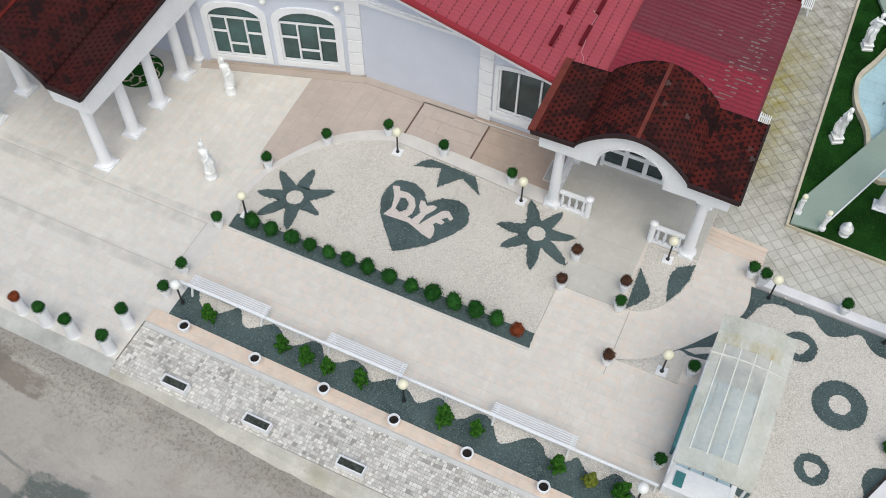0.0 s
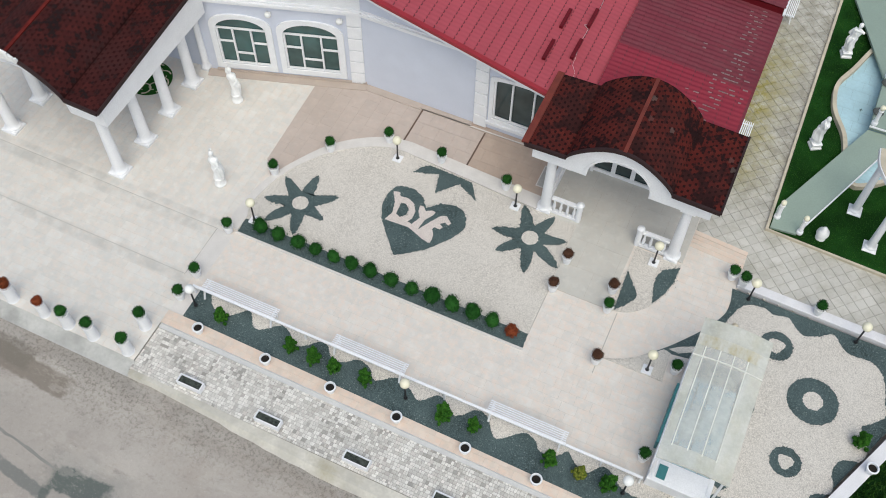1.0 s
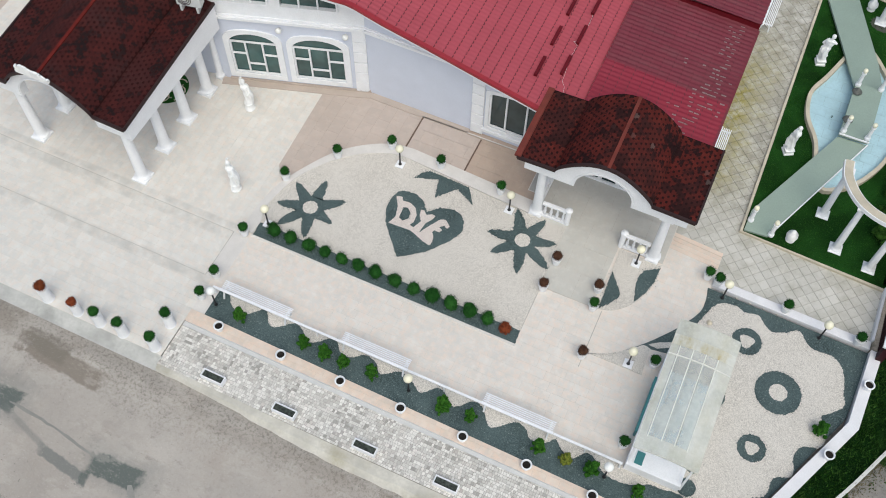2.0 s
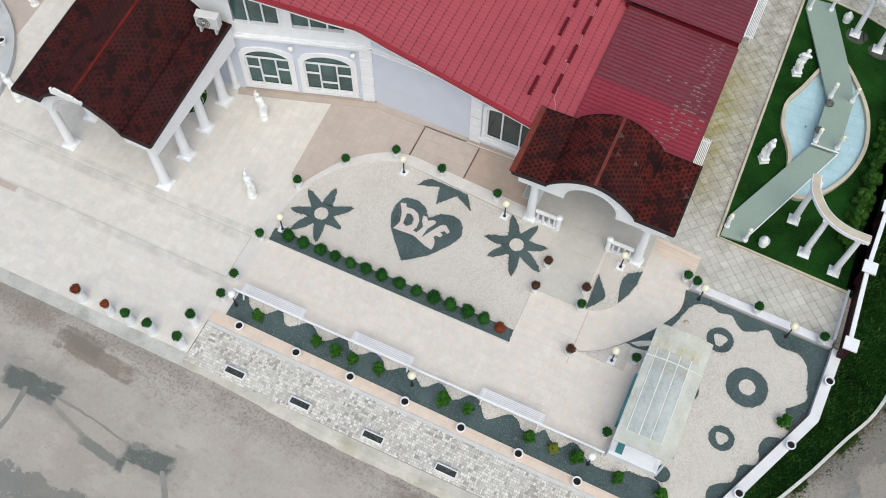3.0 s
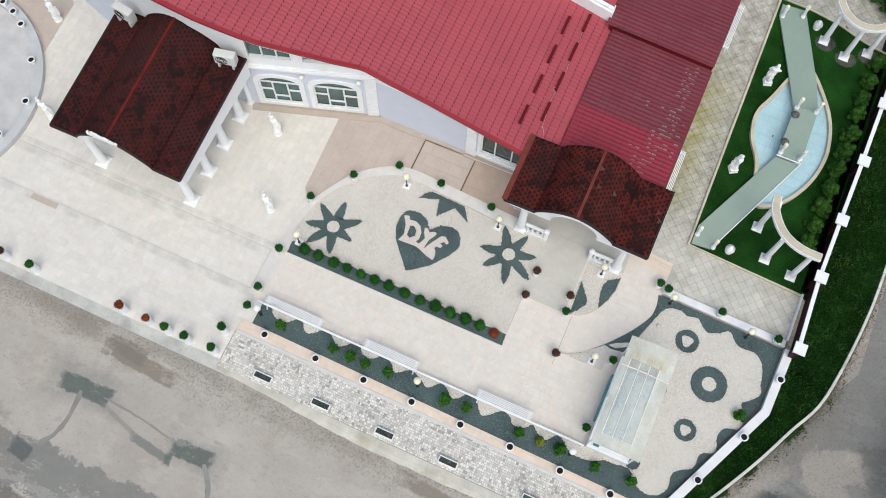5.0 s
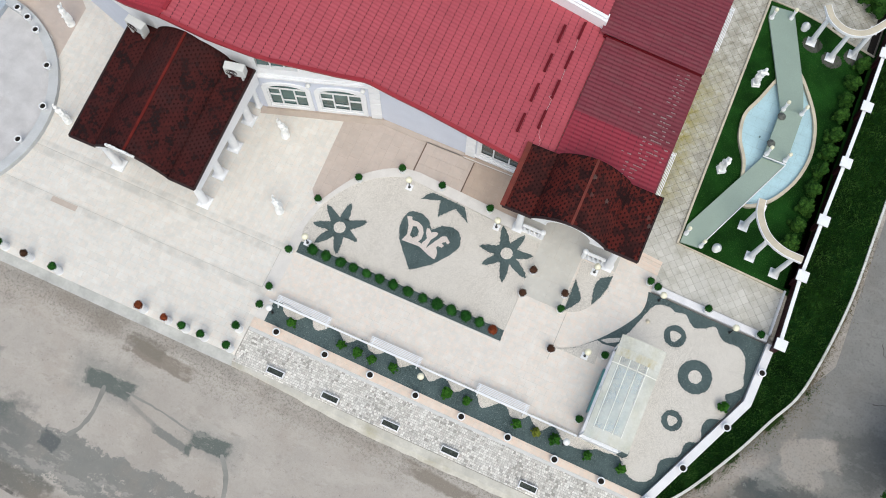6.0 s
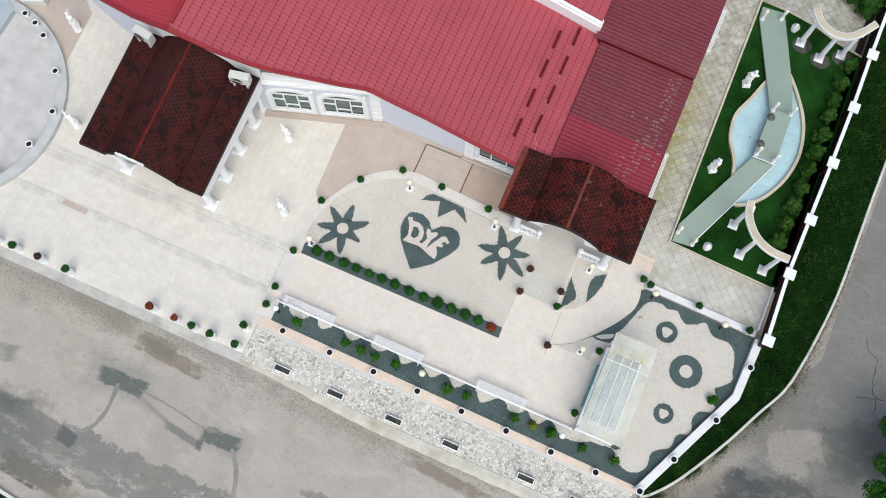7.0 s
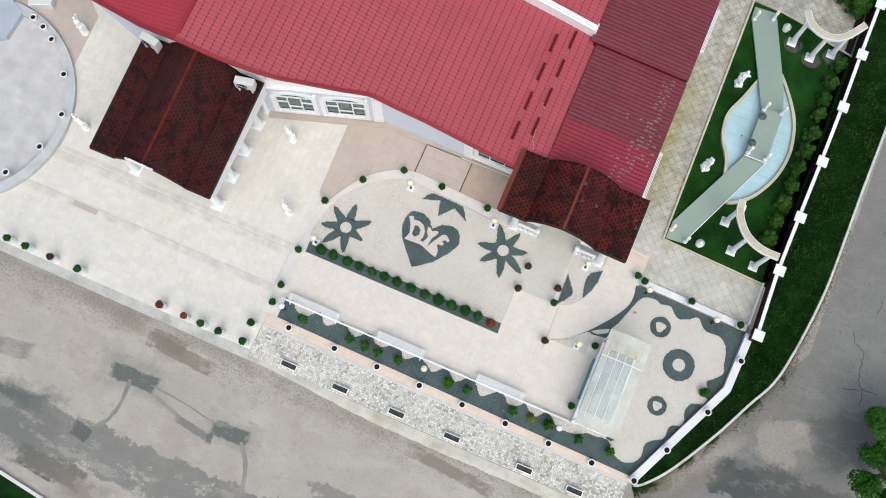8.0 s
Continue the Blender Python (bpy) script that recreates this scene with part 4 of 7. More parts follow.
CRACKS = [[(26.55, 8.83), (26.6, 8.5), (26.52, 8.12)], [(25.74, 6.9), (25.96, 6.36), (26.52, 6.06), (26.57, 5.27), (26.75, 4.54), (26.94, 4.35), (27.7, 4.41)], [(26.12, 4.06), (26.5, 4.2), (26.95, 4.29)], [(26.94, 4.35), (27.1, 4.0), (27.05, 3.6)], [(25.6, 12.0), (26.1, 12.7), (26.2, 13.6)]]
for k, line in enumerate(CRACKS):
    rnd = random.Random(300 + k)
    b = bmesh.new()
    fine = rough_edge(line, 0.12, 0.035, 310 + k, False) + line[-1:]
    for p, q in zip(fine, fine[1:]):
        bar(b, (*p, ZS + 0.0125), (*q, ZS + 0.0125), rnd.uniform(0.012, 0.032), 0.003)
    structure("road_crack", b, M_GUTTER, "thin dark crack in the asphalt")

# ---- east paving, lawn, pool ----
bm = bmesh.new()
prism(bm, [(13.6, 5.0), (21.0, 5.0), (21.0, 7.6), (21.2, 30), (13.6, 30)], -0.6, -0.034)
structure("floor_paver_bed", bm, M_PAVER_JOINT, "mossy joints between grey pavers")
LAWN = [(15.78, 7.5), (21.2, 7.2), (21.25, 20.1), (19.9, 20.35), (18.5, 20.8), (17.1, 21.02), (15.68, 21.05)]
bm = bmesh.new()
prism(bm, LAWN, -0.5, 0.06)
structure("lawn", bm, M_LAWN, "mown dark green lawn")
bm = bmesh.new()
band(bm, [(20.9, 7.2), (15.72, 7.44), (15.62, 21.1), (17.1, 21.07), (18.5, 20.86), (19.9, 20.4), (21.2, 20.15)], -0.05, 0.05, -0.5, 0.10)
structure("trim_lawn_edge", bm, M_COPING, "sandy stone lawn edging")
POOL = spline([(17.22, 17.0), (16.8, 15.74), (16.44, 14.83), (16.43, 14.07), (16.63, 13.3), (17.12, 12.42), (17.36, 11.5), (17.62, 10.75), (17.98, 10.32), (18.84, 10.92), (19.4, 11.74), (19.78, 12.69), (19.95, 13.84), (19.8, 15.0), (19.45, 15.97), (18.81, 16.98), (18.12, 17.8), (17.6, 17.9)], 4)
bm = bmesh.new()
prism(bm, POOL, -0.4, 0.068)
pool_floor = structure("pool_floor", bm, M_POOL_JOINT, "pale blue painted pool")
bm = bmesh.new()
band(bm, POOL, -0.05, 0.10, 0.0, 0.26, True)
structure("trim_pool_coping", bm, M_COPING, "sandy stone pool coping")


def deck(bm, pts, zf, t):
    """A plate on an outline, t thick, its top following zf(y)."""
    hi = [bm.verts.new((x, y, zf(y))) for x, y in pts]
    lo = [bm.verts.new((x, y, zf(y) - t)) for x, y in pts]
    bm.faces.new(hi)
    bm.faces.new(lo[::-1])
    n = len(pts)
    for i in range(n):
        bm.faces.new((lo[i], lo[(i + 1) % n], hi[(i + 1) % n], hi[i]))


bridge = thing("garden_bridge", None, "sage green footbridge crossing the blue pool in three bends", "bridge")
for pts, zf, t in (([(15.8, 7.5), (16.64, 7.58), (18.92, 12.84), (17.84, 12.8), (15.82, 8.4)], lambda y: 0.14 + 0.052 * (y - 7.5), 0.1),
                   ([(17.84, 12.84), (18.92, 12.88), (18.88, 15.64), (17.86, 15.4)], lambda y: 0.62, 0.2),
                   ([(17.84, 15.44), (18.9, 15.68), (18.5, 17.0), (16.9, 20.85), (15.78, 20.75), (15.8, 20.1)], lambda y: 0.5 - 0.068 * (y - 15.5), 0.1)):
    bm = bmesh.new()
    deck(bm, pts, zf, t)
    part("deck", bm, M_BRIDGE, bridge)
for a, b in (((16.66, 7.6, 0.16), (18.94, 12.84, 0.44)), ((17.82, 12.8, 0.6), (18.94, 12.82, 0.6))):
    bm = bmesh.new()
    bar(bm, a, b, 0.04, 0.06)
    part("edge_strip", bm, M_WHITE, bridge)

# ---- verge, outer kerb and far side of the street ----
bm = bmesh.new()
OUT = spline([(18.55, -4.05), (19.0, -3.75), (19.95, -2.6), (21.28, -0.35), (22.2, 1.5), (22.95, 2.95), (23.35, 4.6), (23.7, 7.0), (23.85, 9.2), (23.9, 13.3), (24.0, 17.4), (24.1, 24), (24.3, 40)], 5, False)
prism(bm, OUT + [(21.3, 40), (21.25, 4.4), (21.1, 1.7)], -0.6, -0.06)
structure("verge", bm, M_VERGE, "rough green verge between wall and road")
bm = bmesh.new()
band(bm, OUT, -0.055, 0.055, -0.6, 0.04)
structure("kerb_verge", bm, M_KERB, "weathered white kerb of the verge", 0.0)
bm = bmesh.new()
prism(bm, [(-30, -14.9), (-8.6, -15.0), (-5.5, -15.4), (-5.0, -17), (-5.0, -40), (-30, -40)], -0.6, -0.1)
structure("verge_south", bm, M_VERGE, "rough grass across the street")
bm = bmesh.new()
band(bm, [(-30, -14.85), (-8.6, -14.95), (-5.5, -15.35), (-4.9, -17), (-4.9, -40)], -0.08, 0.08, -0.6, -0.04)
structure("kerb_south", bm, M_BORDER, "white kerb across the street")

# ---- the house ----
def roof_z(x):
    u = 9.1 - x
    if x < -7.1:
        return roof_z(-7.1) - 0.31 * (-7.1 - x)
    return 3.15 + 0.31 * u - (0.35 * math.sin(math.pi * u / 13) ** 2 if u < 13 else 0.0)


RAKE = [(-16.0, 6.4), (-11.65, 5.49), (-8.95, 4.96), (-7.11, 4.81), (-5.28, 4.92), (-4.4, 5.05), (-3.61, 5.18), (-2.83, 5.37), (-2.07, 5.64), (-1.32, 5.91), (-0.32, 6.27), (0.69, 6.68), (0.96, 6.73), (2.03, 6.77), (3.36, 6.84), (9.1, 6.80)]


def rake_y(x):
    for (xa, ya), (xb, yb) in zip(RAKE, RAKE[1:]):
        if x <= xb:
            return ya + (yb - ya) * (x - xa) / (xb - xa)
    return RAKE[-1][1]


def tile_roof(name, x0, x1, y_lo, y_hi, zf, material, parent, course=0.35, rib=0.19, step=0.028, wave=0.0035, scallop=0.026, shade_laps=True):
    """Pressed metal tiles: ribs down the fall, a lap at each course."""
    down = 1 if zf(x1) < zf(x0) else -1
    n = max(1, round(abs(x1 - x0) / course))
    ys = [y_hi - k * rib / 6 for k in range(int((y_hi - min(y_lo(x0), y_lo(x1), y_lo((x0 + x1) / 2))) / (rib / 6)) + 2)]
    verts, faces, rows, laps = [], [], [], []
    for i in range(n):
        for e in (0.0, 1.0):
            x = x0 + (x1 - x0) * (i + e) / n
            lift = step * (e if down > 0 else 1 - e)
            row = []
            for k, y in enumerate(ys):
                yy = max(y, y_lo(x))
                row.append(len(verts))
                w = abs(((yy / rib) % 1.0) * 2 - 1)
                s = w * w * (3 - 2 * w)
                verts.append((x + down * scallop * (s - 0.5) + (-down * 0.03 if (e > 0.5) == (down > 0) else 0.0), yy, zf(x) + lift + wave * s))
            rows.append(row)
    for i, (a, b) in enumerate(zip(rows, rows[1:])):
        for k in range(len(ys) - 1):
            if verts[a[k]][1] - verts[a[k + 1]][1] < 1e-5 and verts[b[k]][1] - verts[b[k + 1]][1] < 1e-5:
                continue
            faces.append((a[k], a[k + 1], b[k + 1], b[k]))
            # Part of each lap face takes M_LAP, painting in the shade under the course.
            laps.append(i % 2 if shade_laps and k % 6 in (0, 1, 2, 3) else 0)
    ob = raw(name, verts, faces, material, parent)
    ob.data.materials.append(M_LAP)
    for p, lap in zip(ob.data.polygons, laps):
        p.material_index = lap
    return ob


house = thing("banquet_house", None, "white and lavender house with red metal tile roof", "house")
WALL_LINE = [(-15.5, 7.6), (-12.0, 6.5), (-9.0, 5.75), (-6.5, 5.6), (-4.35, 5.85), (-2.6, 6.55), (0.85, 7.52)]


def wall_run(line, thick, z0, top):
    """An upright wall along a plan line; top: a function of x."""
    b = bmesh.new()
    for (xa, ya), (xb, yb) in zip(line, line[1:]):
        d = Vector((xb - xa, yb - ya)).normalized()
        s = Vector((-d.y, d.x)) * thick
        q = [b.verts.new((x, y, z)) for x, y, z in ((xa, ya, z0), (xb, yb, z0), (xb, yb, top(xb)), (xa, ya, top(xa)))]
        r = [b.verts.new((x + s.x, y + s.y, z)) for x, y, z in ((xa, ya, z0), (xb, yb, z0), (xb, yb, top(xb)), (xa, ya, top(xa)))]
        b.faces.new(q)
        b.faces.new(r[::-1])
        for i in range(4):
            b.faces.new((q[i], r[i], r[(i + 1) % 4], q[(i + 1) % 4]))
    bmesh.ops.remove_doubles(b, verts=b.verts[:], dist=1e-4)
    return b


A1, C1 = Vector((-4.35, 5.85)), Vector((0.85, 7.52))
DW = (C1 - A1).normalized()
NW = Vector((DW.y, -DW.x))


def on_wall(s, z, out=0.0):
    p = A1 + DW * s + NW * out
    return (p.x, p.y, z)


def wall_poly(bm, pts, o0, o1):
    """A plate on the slanting front wall: outline in (along, z), from o0 to o1 in front of it."""
    a = [bm.verts.new(on_wall(s, z, o0)) for s, z in pts]
    b = [bm.verts.new(on_wall(s, z, o1)) for s, z in pts]
    bm.faces.new(a[::-1])
    bm.faces.new(b)
    n = len(pts)
    for i in range(n):
        bm.faces.new((a[i], a[(i + 1) % n], b[(i + 1) % n], b[i]))


def arch(s0, s1, z0, zs, zt, n=14):
    c, r = (s0 + s1) / 2, (s1 - s0) / 2
    return [(s0, z0), (s1, z0)] + [(c + r * math.cos(math.pi * i / n), zs + (zt - zs) * math.sin(math.pi * i / n)) for i in range(n + 1)]


def ring_plate(bm, outer, inner, o0, o1, fn):
    """A frame between two outlines of equal count."""
    n = len(outer)
    v = [[bm.verts.new(fn(s, z, o)) for s, z in pts] for pts, o in ((outer, o0), (outer, o1), (inner, o1), (inner, o0))]
    for k in range(4):
        a, b = v[k], v[(k + 1) % 4]
        for i in range(n):
            bm.faces.new((a[i], a[(i + 1) % n], b[(i + 1) % n], b[i]))


# the slanting front: solid below, window niches cut by building the wall round them
top_under = lambda x: roof_z(x) - 0.06
for line in (WALL_LINE[:5],):
    part("wall", wall_run(line, 0.3, -0.3, lambda x: 3.45), M_WALL, house)
    part("wall", wall_run(line, 0.3, 3.45, top_under), M_WHITE, house, "white upper storey wall")
bm = bmesh.new()
L1 = (C1 - A1).length
OPEN = [arch(0.27, 2.09, 0.44, 2.12, 2.66), arch(2.66, 4.62, 0.44, 2.12, 2.68)]


def holed_wall(bm, s0, s1, z0, ztop, holes, fn, thick):
    """A wall with arched holes: strips between, above and below them."""
    cuts = [s0]
    for h in holes:
        xs = [p[0] for p in h]
        cuts += [min(xs), max(xs)]
    cuts.append(s1)

    def slab(pts):
        a = [bm.verts.new(fn(s, z, 0.0)) for s, z in pts]
        b = [bm.verts.new(fn(s, z, -thick)) for s, z in pts]
        bm.faces.new(a)
        bm.faces.new(b[::-1])
        n = len(pts)
        for i in range(n):
            bm.faces.new((a[i], b[i], b[(i + 1) % n], a[(i + 1) % n]))
    def side(h, x):
        return sorted(z for s, z in h if abs(s - x) < 1e-6)
    for i in range(0, len(cuts), 2):
        a, b = cuts[i], cuts[i + 1]
        left = [(a, z) for z in side(holes[i // 2 - 1], a)] if i else []
        right = [(b, z) for z in side(holes[i // 2], b)] if i // 2 < len(holes) else []
        slab([(a, z0), (b, z0)] + right + [(b, ztop(b)), (a, ztop(a))] + left[::-1])
    for h in holes:
        a, b = min(p[0] for p in h), max(p[0] for p in h)
        lo = min(p[1] for p in h)
        slab([(a, z0), (b, z0), (b, lo), (a, lo)])
        curve = [p for p in h if p[1] > lo + 1e-6]
        slab([p for p in curve[::-1]] + [(b, ztop(b)), (a, ztop(a))])


ztop1 = lambda s: top_under(on_wall(s, 0)[0])
UP = [[(0.22, 4.2), (2.0, 4.2), (2.0, 6.1), (0.22, 6.1)], [(2.5, 4.2), (4.5, 4.2), (4.5, 5.35), (2.5, 5.35)]]
holed_wall(bm, 0.0, L1, -0.3, lambda s: 3.45, OPEN, on_wall, 0.3)
bmesh.ops.remove_doubles(bm, verts=bm.verts[:], dist=1e-4)
part("wall", bm, M_WALL, house)
bm = bmesh.new()
holed_wall(bm, 0.0, L1, 3.45, lambda s: ztop1(s), UP, on_wall, 0.3)
bmesh.ops.remove_doubles(bm, verts=bm.verts[:], dist=1e-4)
part("wall", bm, M_WHITE, house, "white upper storey wall")
bm = bmesh.new()
wall_poly(bm, [(0.0, -0.05), (L1 + 0.06, -0.05), (L1 + 0.06, 0.12), (0.0, 0.12)], 0.0, 0.06)
part("plinth", bm, M_TAN2, house, "tan stone plinth")
bm = bmesh.new()
wall_poly(bm, [(-0.3, -0.05), (L1 + 0.1, -0.05), (L1 + 0.1, 0.03), (-0.3, 0.03)], 0.0, 0.34)
part("plinth_step", bm, M_TAN2, house, "low tan stone step along the wall")
bm = bmesh.new()
box(bm, 1.0, 5.1, 7.24, 7.52, -0.05, 0.03)
part("plinth_step", bm, M_TAN2, house, "low tan stone step along the wall")
bm = bmesh.new()
for o, za, zb in ((0.10, 3.36, 3.44), (0.16, 3.44, 3.54), (0.07, 3.54, 3.60)):
    wall_poly(bm, [(-0.1, za), (L1 + 0.05, za), (L1 + 0.05, zb), (-0.1, zb)], 0.0, o)
part("cornice", bm, M_WHITE, house, "white moulded string course")
bm = bmesh.new()
for o, za, zb in ((0.10, 3.36, 3.44), (0.16, 3.44, 3.54), (0.07, 3.54, 3.60)):
    box(bm, 0.9, 5.12, 7.52 - o, 7.52, za, zb)
part("cornice", bm, M_WHITE, house, "white moulded string course")


def front_window(parent, hole, surround, mull, fn, name="window", glass=None):
    s0, s1 = min(p[0] for p in hole), max(p[0] for p in hole)
    lo = min(p[1] for p in hole)
    w = thing(name, None)
    w.parent = parent
    b = bmesh.new()
    grow = []
    cx, cz = (s0 + s1) / 2, 1.5
    for s, z in hole:
        grow.append((s + math.copysign(surround, s - cx) * min(1, abs(s - cx) / 0.6), z + (surround if z > cz else -surround)))
    ring_plate(b, grow, hole, -0.1, 0.07, fn)
    part("window_frame", b, M_WHITE, w)
    for (a, za, b_, zb) in mull:
        b = bmesh.new()
        hw = 0.075 if name == "glazed_door" else 0.03
        if a == b_:
            pts = [(a - hw, za), (a + hw, za), (a + hw, zb), (a - hw, zb)]
        else:
            pts = [(a, za - hw), (b_, za - hw), (b_, za + hw), (a, za + hw)]
        deep = 0.0 if a == b_ else 0.006
        q = [b.verts.new(fn(s, z, -0.07 + deep)) for s, z in pts]
        r = [b.verts.new(fn(s, z, -deep)) for s, z in pts]
        b.faces.new(q[::-1])
        b.faces.new(r)
        for i in range(4):
            b.faces.new((q[i], q[(i + 1) % 4], r[(i + 1) % 4], r[i]))
        part("mullion", b, M_WHITE, w)
    b = bmesh.new()
    q = [b.verts.new(fn(s, z, -0.09)) for s, z in hole]
    r = [b.verts.new(fn(s, z, -0.11)) for s, z in hole]
    b.faces.new(q)
    b.faces.new(r[::-1])
    for i in range(len(q)):
        b.faces.new((q[i], r[i], r[(i + 1) % len(q)], q[(i + 1) % len(q)]))
    part("pane", b, glass or M_GLASS, w)
    return w


for k, (hole, a, b_) in enumerate(zip(OPEN, (0.27, 2.66), (2.09, 4.62))):
    m1, m2 = a + (b_ - a) * 0.32, a + (b_ - a) * 0.68
    front_window(house, hole, 0.2, [(a, 2.13, b_, 2.13), (m1, 0.46, m1, 2.1), (m2, 0.46, m2, 2.1), (a, 1.5, m1, 1.5), (m1, 0.97, m2, 0.97), (m2, 1.5, b_, 1.5), (a, 0.475, b_, 0.475), (a + 0.03, 0.46, a + 0.03, 2.1), (b_ - 0.03, 0.46, b_ - 0.03, 2.1)], on_wall)
for hole in UP:
    a, b_ = hole[0][0], hole[1][0]
    zt = hole[2][1]
    front_window(house, hole, 0.07, [(a + (b_ - a) * f, 4.22, a + (b_ - a) * f, zt - 0.02) for f in (0.33, 0.67)] + [(a, 4.235, b_, 4.235)], on_wall)
for s in (2.3, 4.75):
    b = bmesh.new()
    lathe(b, [(0.02, 2.98), (0.1, 3.03), (0.12, 3.1), (0.1, 3.17), (0.02, 3.2)], 12, *on_wall(s, 0, 0.14)[:2])
    part("wall_globe", b, M_GLOBE_W, house, smooth=True)
for s0 in (4.97,):
    for i in range(6):
        bm = bmesh.new()
        wall_poly(bm, [(s0, 0.05 + i * 0.555), (s0 + 0.5, 0.05 + i * 0.555), (s0 + 0.5, 0.57 + i * 0.555), (s0, 0.57 + i * 0.555)], 0.0, 0.06)
        part("quoin", bm, M_WHITE, house, bevel=0.012)

# straight front east of the corner
on_front = lambda x, z, o=0.0: (x, 7.52 - o, z)
bm = bmesh.new()
W3 = arch(5.82, 8.35, 0.62, 2.46, 2.66)
DOOR = [(9.7, 0.0), (12.4, 0.0), (12.4, 2.5), (9.7, 2.5)]
holed_wall(bm, 0.85, 13.6, -0.3, lambda x: min(top_under(x) - 0.2, 3.25 if x > 9 else 99), [W3, DOOR], on_front, 0.3)
bmesh.ops.remove_doubles(bm, verts=bm.verts[:], dist=1e-4)
part("wall", bm, M_WALL, house)
front_window(house, W3, 0.14, [(6.47, 0.64, 6.47, 2.5), (7.25, 0.64, 7.25, 2.5), (7.9, 0.64, 7.9, 2.5), (5.82, 0.66, 8.35, 0.66), (5.85, 0.64, 5.85, 2.45)], on_front, "window", M_GLASS_D)
front_window(house, DOOR, 0.1, [(10.37, 0.0, 10.37, 2.5), (11.05, 0.0, 11.05, 2.5), (11.72, 0.0, 11.72, 2.5), (9.7, 0.08, 12.4, 0.08), (9.7, 0.8, 12.4, 0.8), (9.7, 1.95, 12.4, 1.95)], lambda x, z, o=0.0: (x, 7.33 - o, z), "glazed_door", M_GLASS_D)
for i in range(6):
    bm = bmesh.new()
    box(bm, 5.14, 5.62, 7.44, 7.52, 0.05 + i * 0.555, 0.57 + i * 0.555)
    part("quoin", bm, M_WHITE, house, bevel=0.012)
bm = bmesh.new()
box(bm, 5.6, 8.7, 7.4, 7.52, 0.32, 0.46)
part("window_sill", bm, M_WHITE, house)
# east and north walls
for x0, x1, y0, y1, z1 in ((13.3, 13.6, 7.52, 24.0, 3.0), (-15.5, 13.6, 24.0, 24.3, 3.0), (-15.8, -15.5, 7.6, 24.3, 5.4)):
    bm = bmesh.new()
    box(bm, x0, x1, y0, y1, -0.3, z1)
    part("wall", bm, M_WALL, house)

# roofs
tile_roof("roof", -7.1, 9.1, rake_y, 14.32, roof_z, M_ROOF, house)
tile_roof("roof", -16.0, -7.1, rake_y, 14.32, roof_z, M_ROOF_W, house, shade_laps=False)
low_z = lambda x: 3.3 - 0.05 * (x - 9.1)
tile_roof("roof", 9.1, 13.68, lambda x: 7.3, 10.12, low_z, M_ROOF_NEW, house, 0.37, 0.2, 0.014, 0.018, 0.014)
tile_roof("roof", 9.1, 13.68, lambda x: 10.12, 14.1, low_z, M_ROOF_OLD, house, 0.37, 0.2, 0.014, 0.018, 0.014)
north_z = lambda x: low_z(x) + 0.3
tile_roof("roof", 8.78, 13.74, lambda x: 13.95, 24.2, north_z, M_ROOF_OLD, house, 0.37, 0.2, 0.014, 0.018, 0.014)
bm = bmesh.new()
box(bm, 8.95, 13.68, 13.97, 14.07, 3.02, 3.34)
part("step_flashing", bm, M_GUARD, house)
high_z = lambda x: 4.02 + 0.25 * (8.6 - x)
tile_roof("roof", -7.0, 8.85, lambda x: 14.51, 24.2, high_z, M_ROOF, house)
bm = bmesh.new()
prism(bm, [(-7.0, 14.34), (8.88, 14.3), (8.88, 14.74), (-7.0, 14.74)], 3.0, lambda x, y: high_z(x) - 0.03)
part("clerestory_wall", bm, M_WHITE, house, "white wall step between two roofs")
bm = bmesh.new()
bar(bm, (2.0, 14.48, high_z(2.0) + 0.05), (8.85, 14.48, high_z(8.85) + 0.05), 0.16, 0.07)
part("roof_edge", bm, M_WHITE, house)
for (xa, ya), (xb, yb) in zip(RAKE, RAKE[1:]):
    bm = bmesh.new()
    bar(bm, (xa, ya, roof_z(xa) + 0.02), (xb, yb, roof_z(xb) + 0.02), 0.16, 0.12)
    part("verge_cap", bm, M_ROOF_CAP, house)
    bm = bmesh.new()
    bar(bm, (xa, ya + 0.12, roof_z(xa) - 0.15), (xb, yb + 0.12, roof_z(xb) - 0.15), 0.2, 0.2)
    part("fascia", bm, M_WHITE, house)
bm = bmesh.new()
bar(bm, (-7.1, 5.1, roof_z(-7.1) + 0.04), (-7.1, 14.32, roof_z(-7.1) + 0.04), 0.17, 0.07)
part("ridge_cap", bm, M_ROOF_CAP, house)
bm = bmesh.new()
box(bm, 13.64, 13.74, 7.3, 13.95, 2.93, 3.06)
part("gutter", bm, M_ROOF_OLD, house)
for i in range(4):
    for x, y in ((7.24, 8.0 + 1.56 * i), (8.0, 8.6 + 1.56 * i)):
        bm = bmesh.new()
        bar(bm, (x, y - 0.08, roof_z(x) + 0.09), (x, y + 0.84, roof_z(x) + 0.09), 0.12, 0.1)
        part("snow_guard", bm, M_GUARD, house)
bm = bmesh.new()
pts = [(8.35, 7.75), (8.28, 8.11), (8.12, 8.3), (8.1, 8.61), (8.0, 9.3), (8.03, 10.01), (7.85, 10.1), (8.05, 10.3), (8.05, 11.19), (8.0, 12.0), (8.03, 12.84), (7.95, 13.56), (8.05, 14.0)]
for (xa, ya), (xb, yb) in zip(pts, pts[1:]):
    bar(bm, (xa, ya, roof_z(xa) + 0.06), (xb, yb, roof_z(xb) + 0.075), 0.006, 0.006)
part("cable", bm, M_PLASTIC, house, "thin pale cable on the roof")
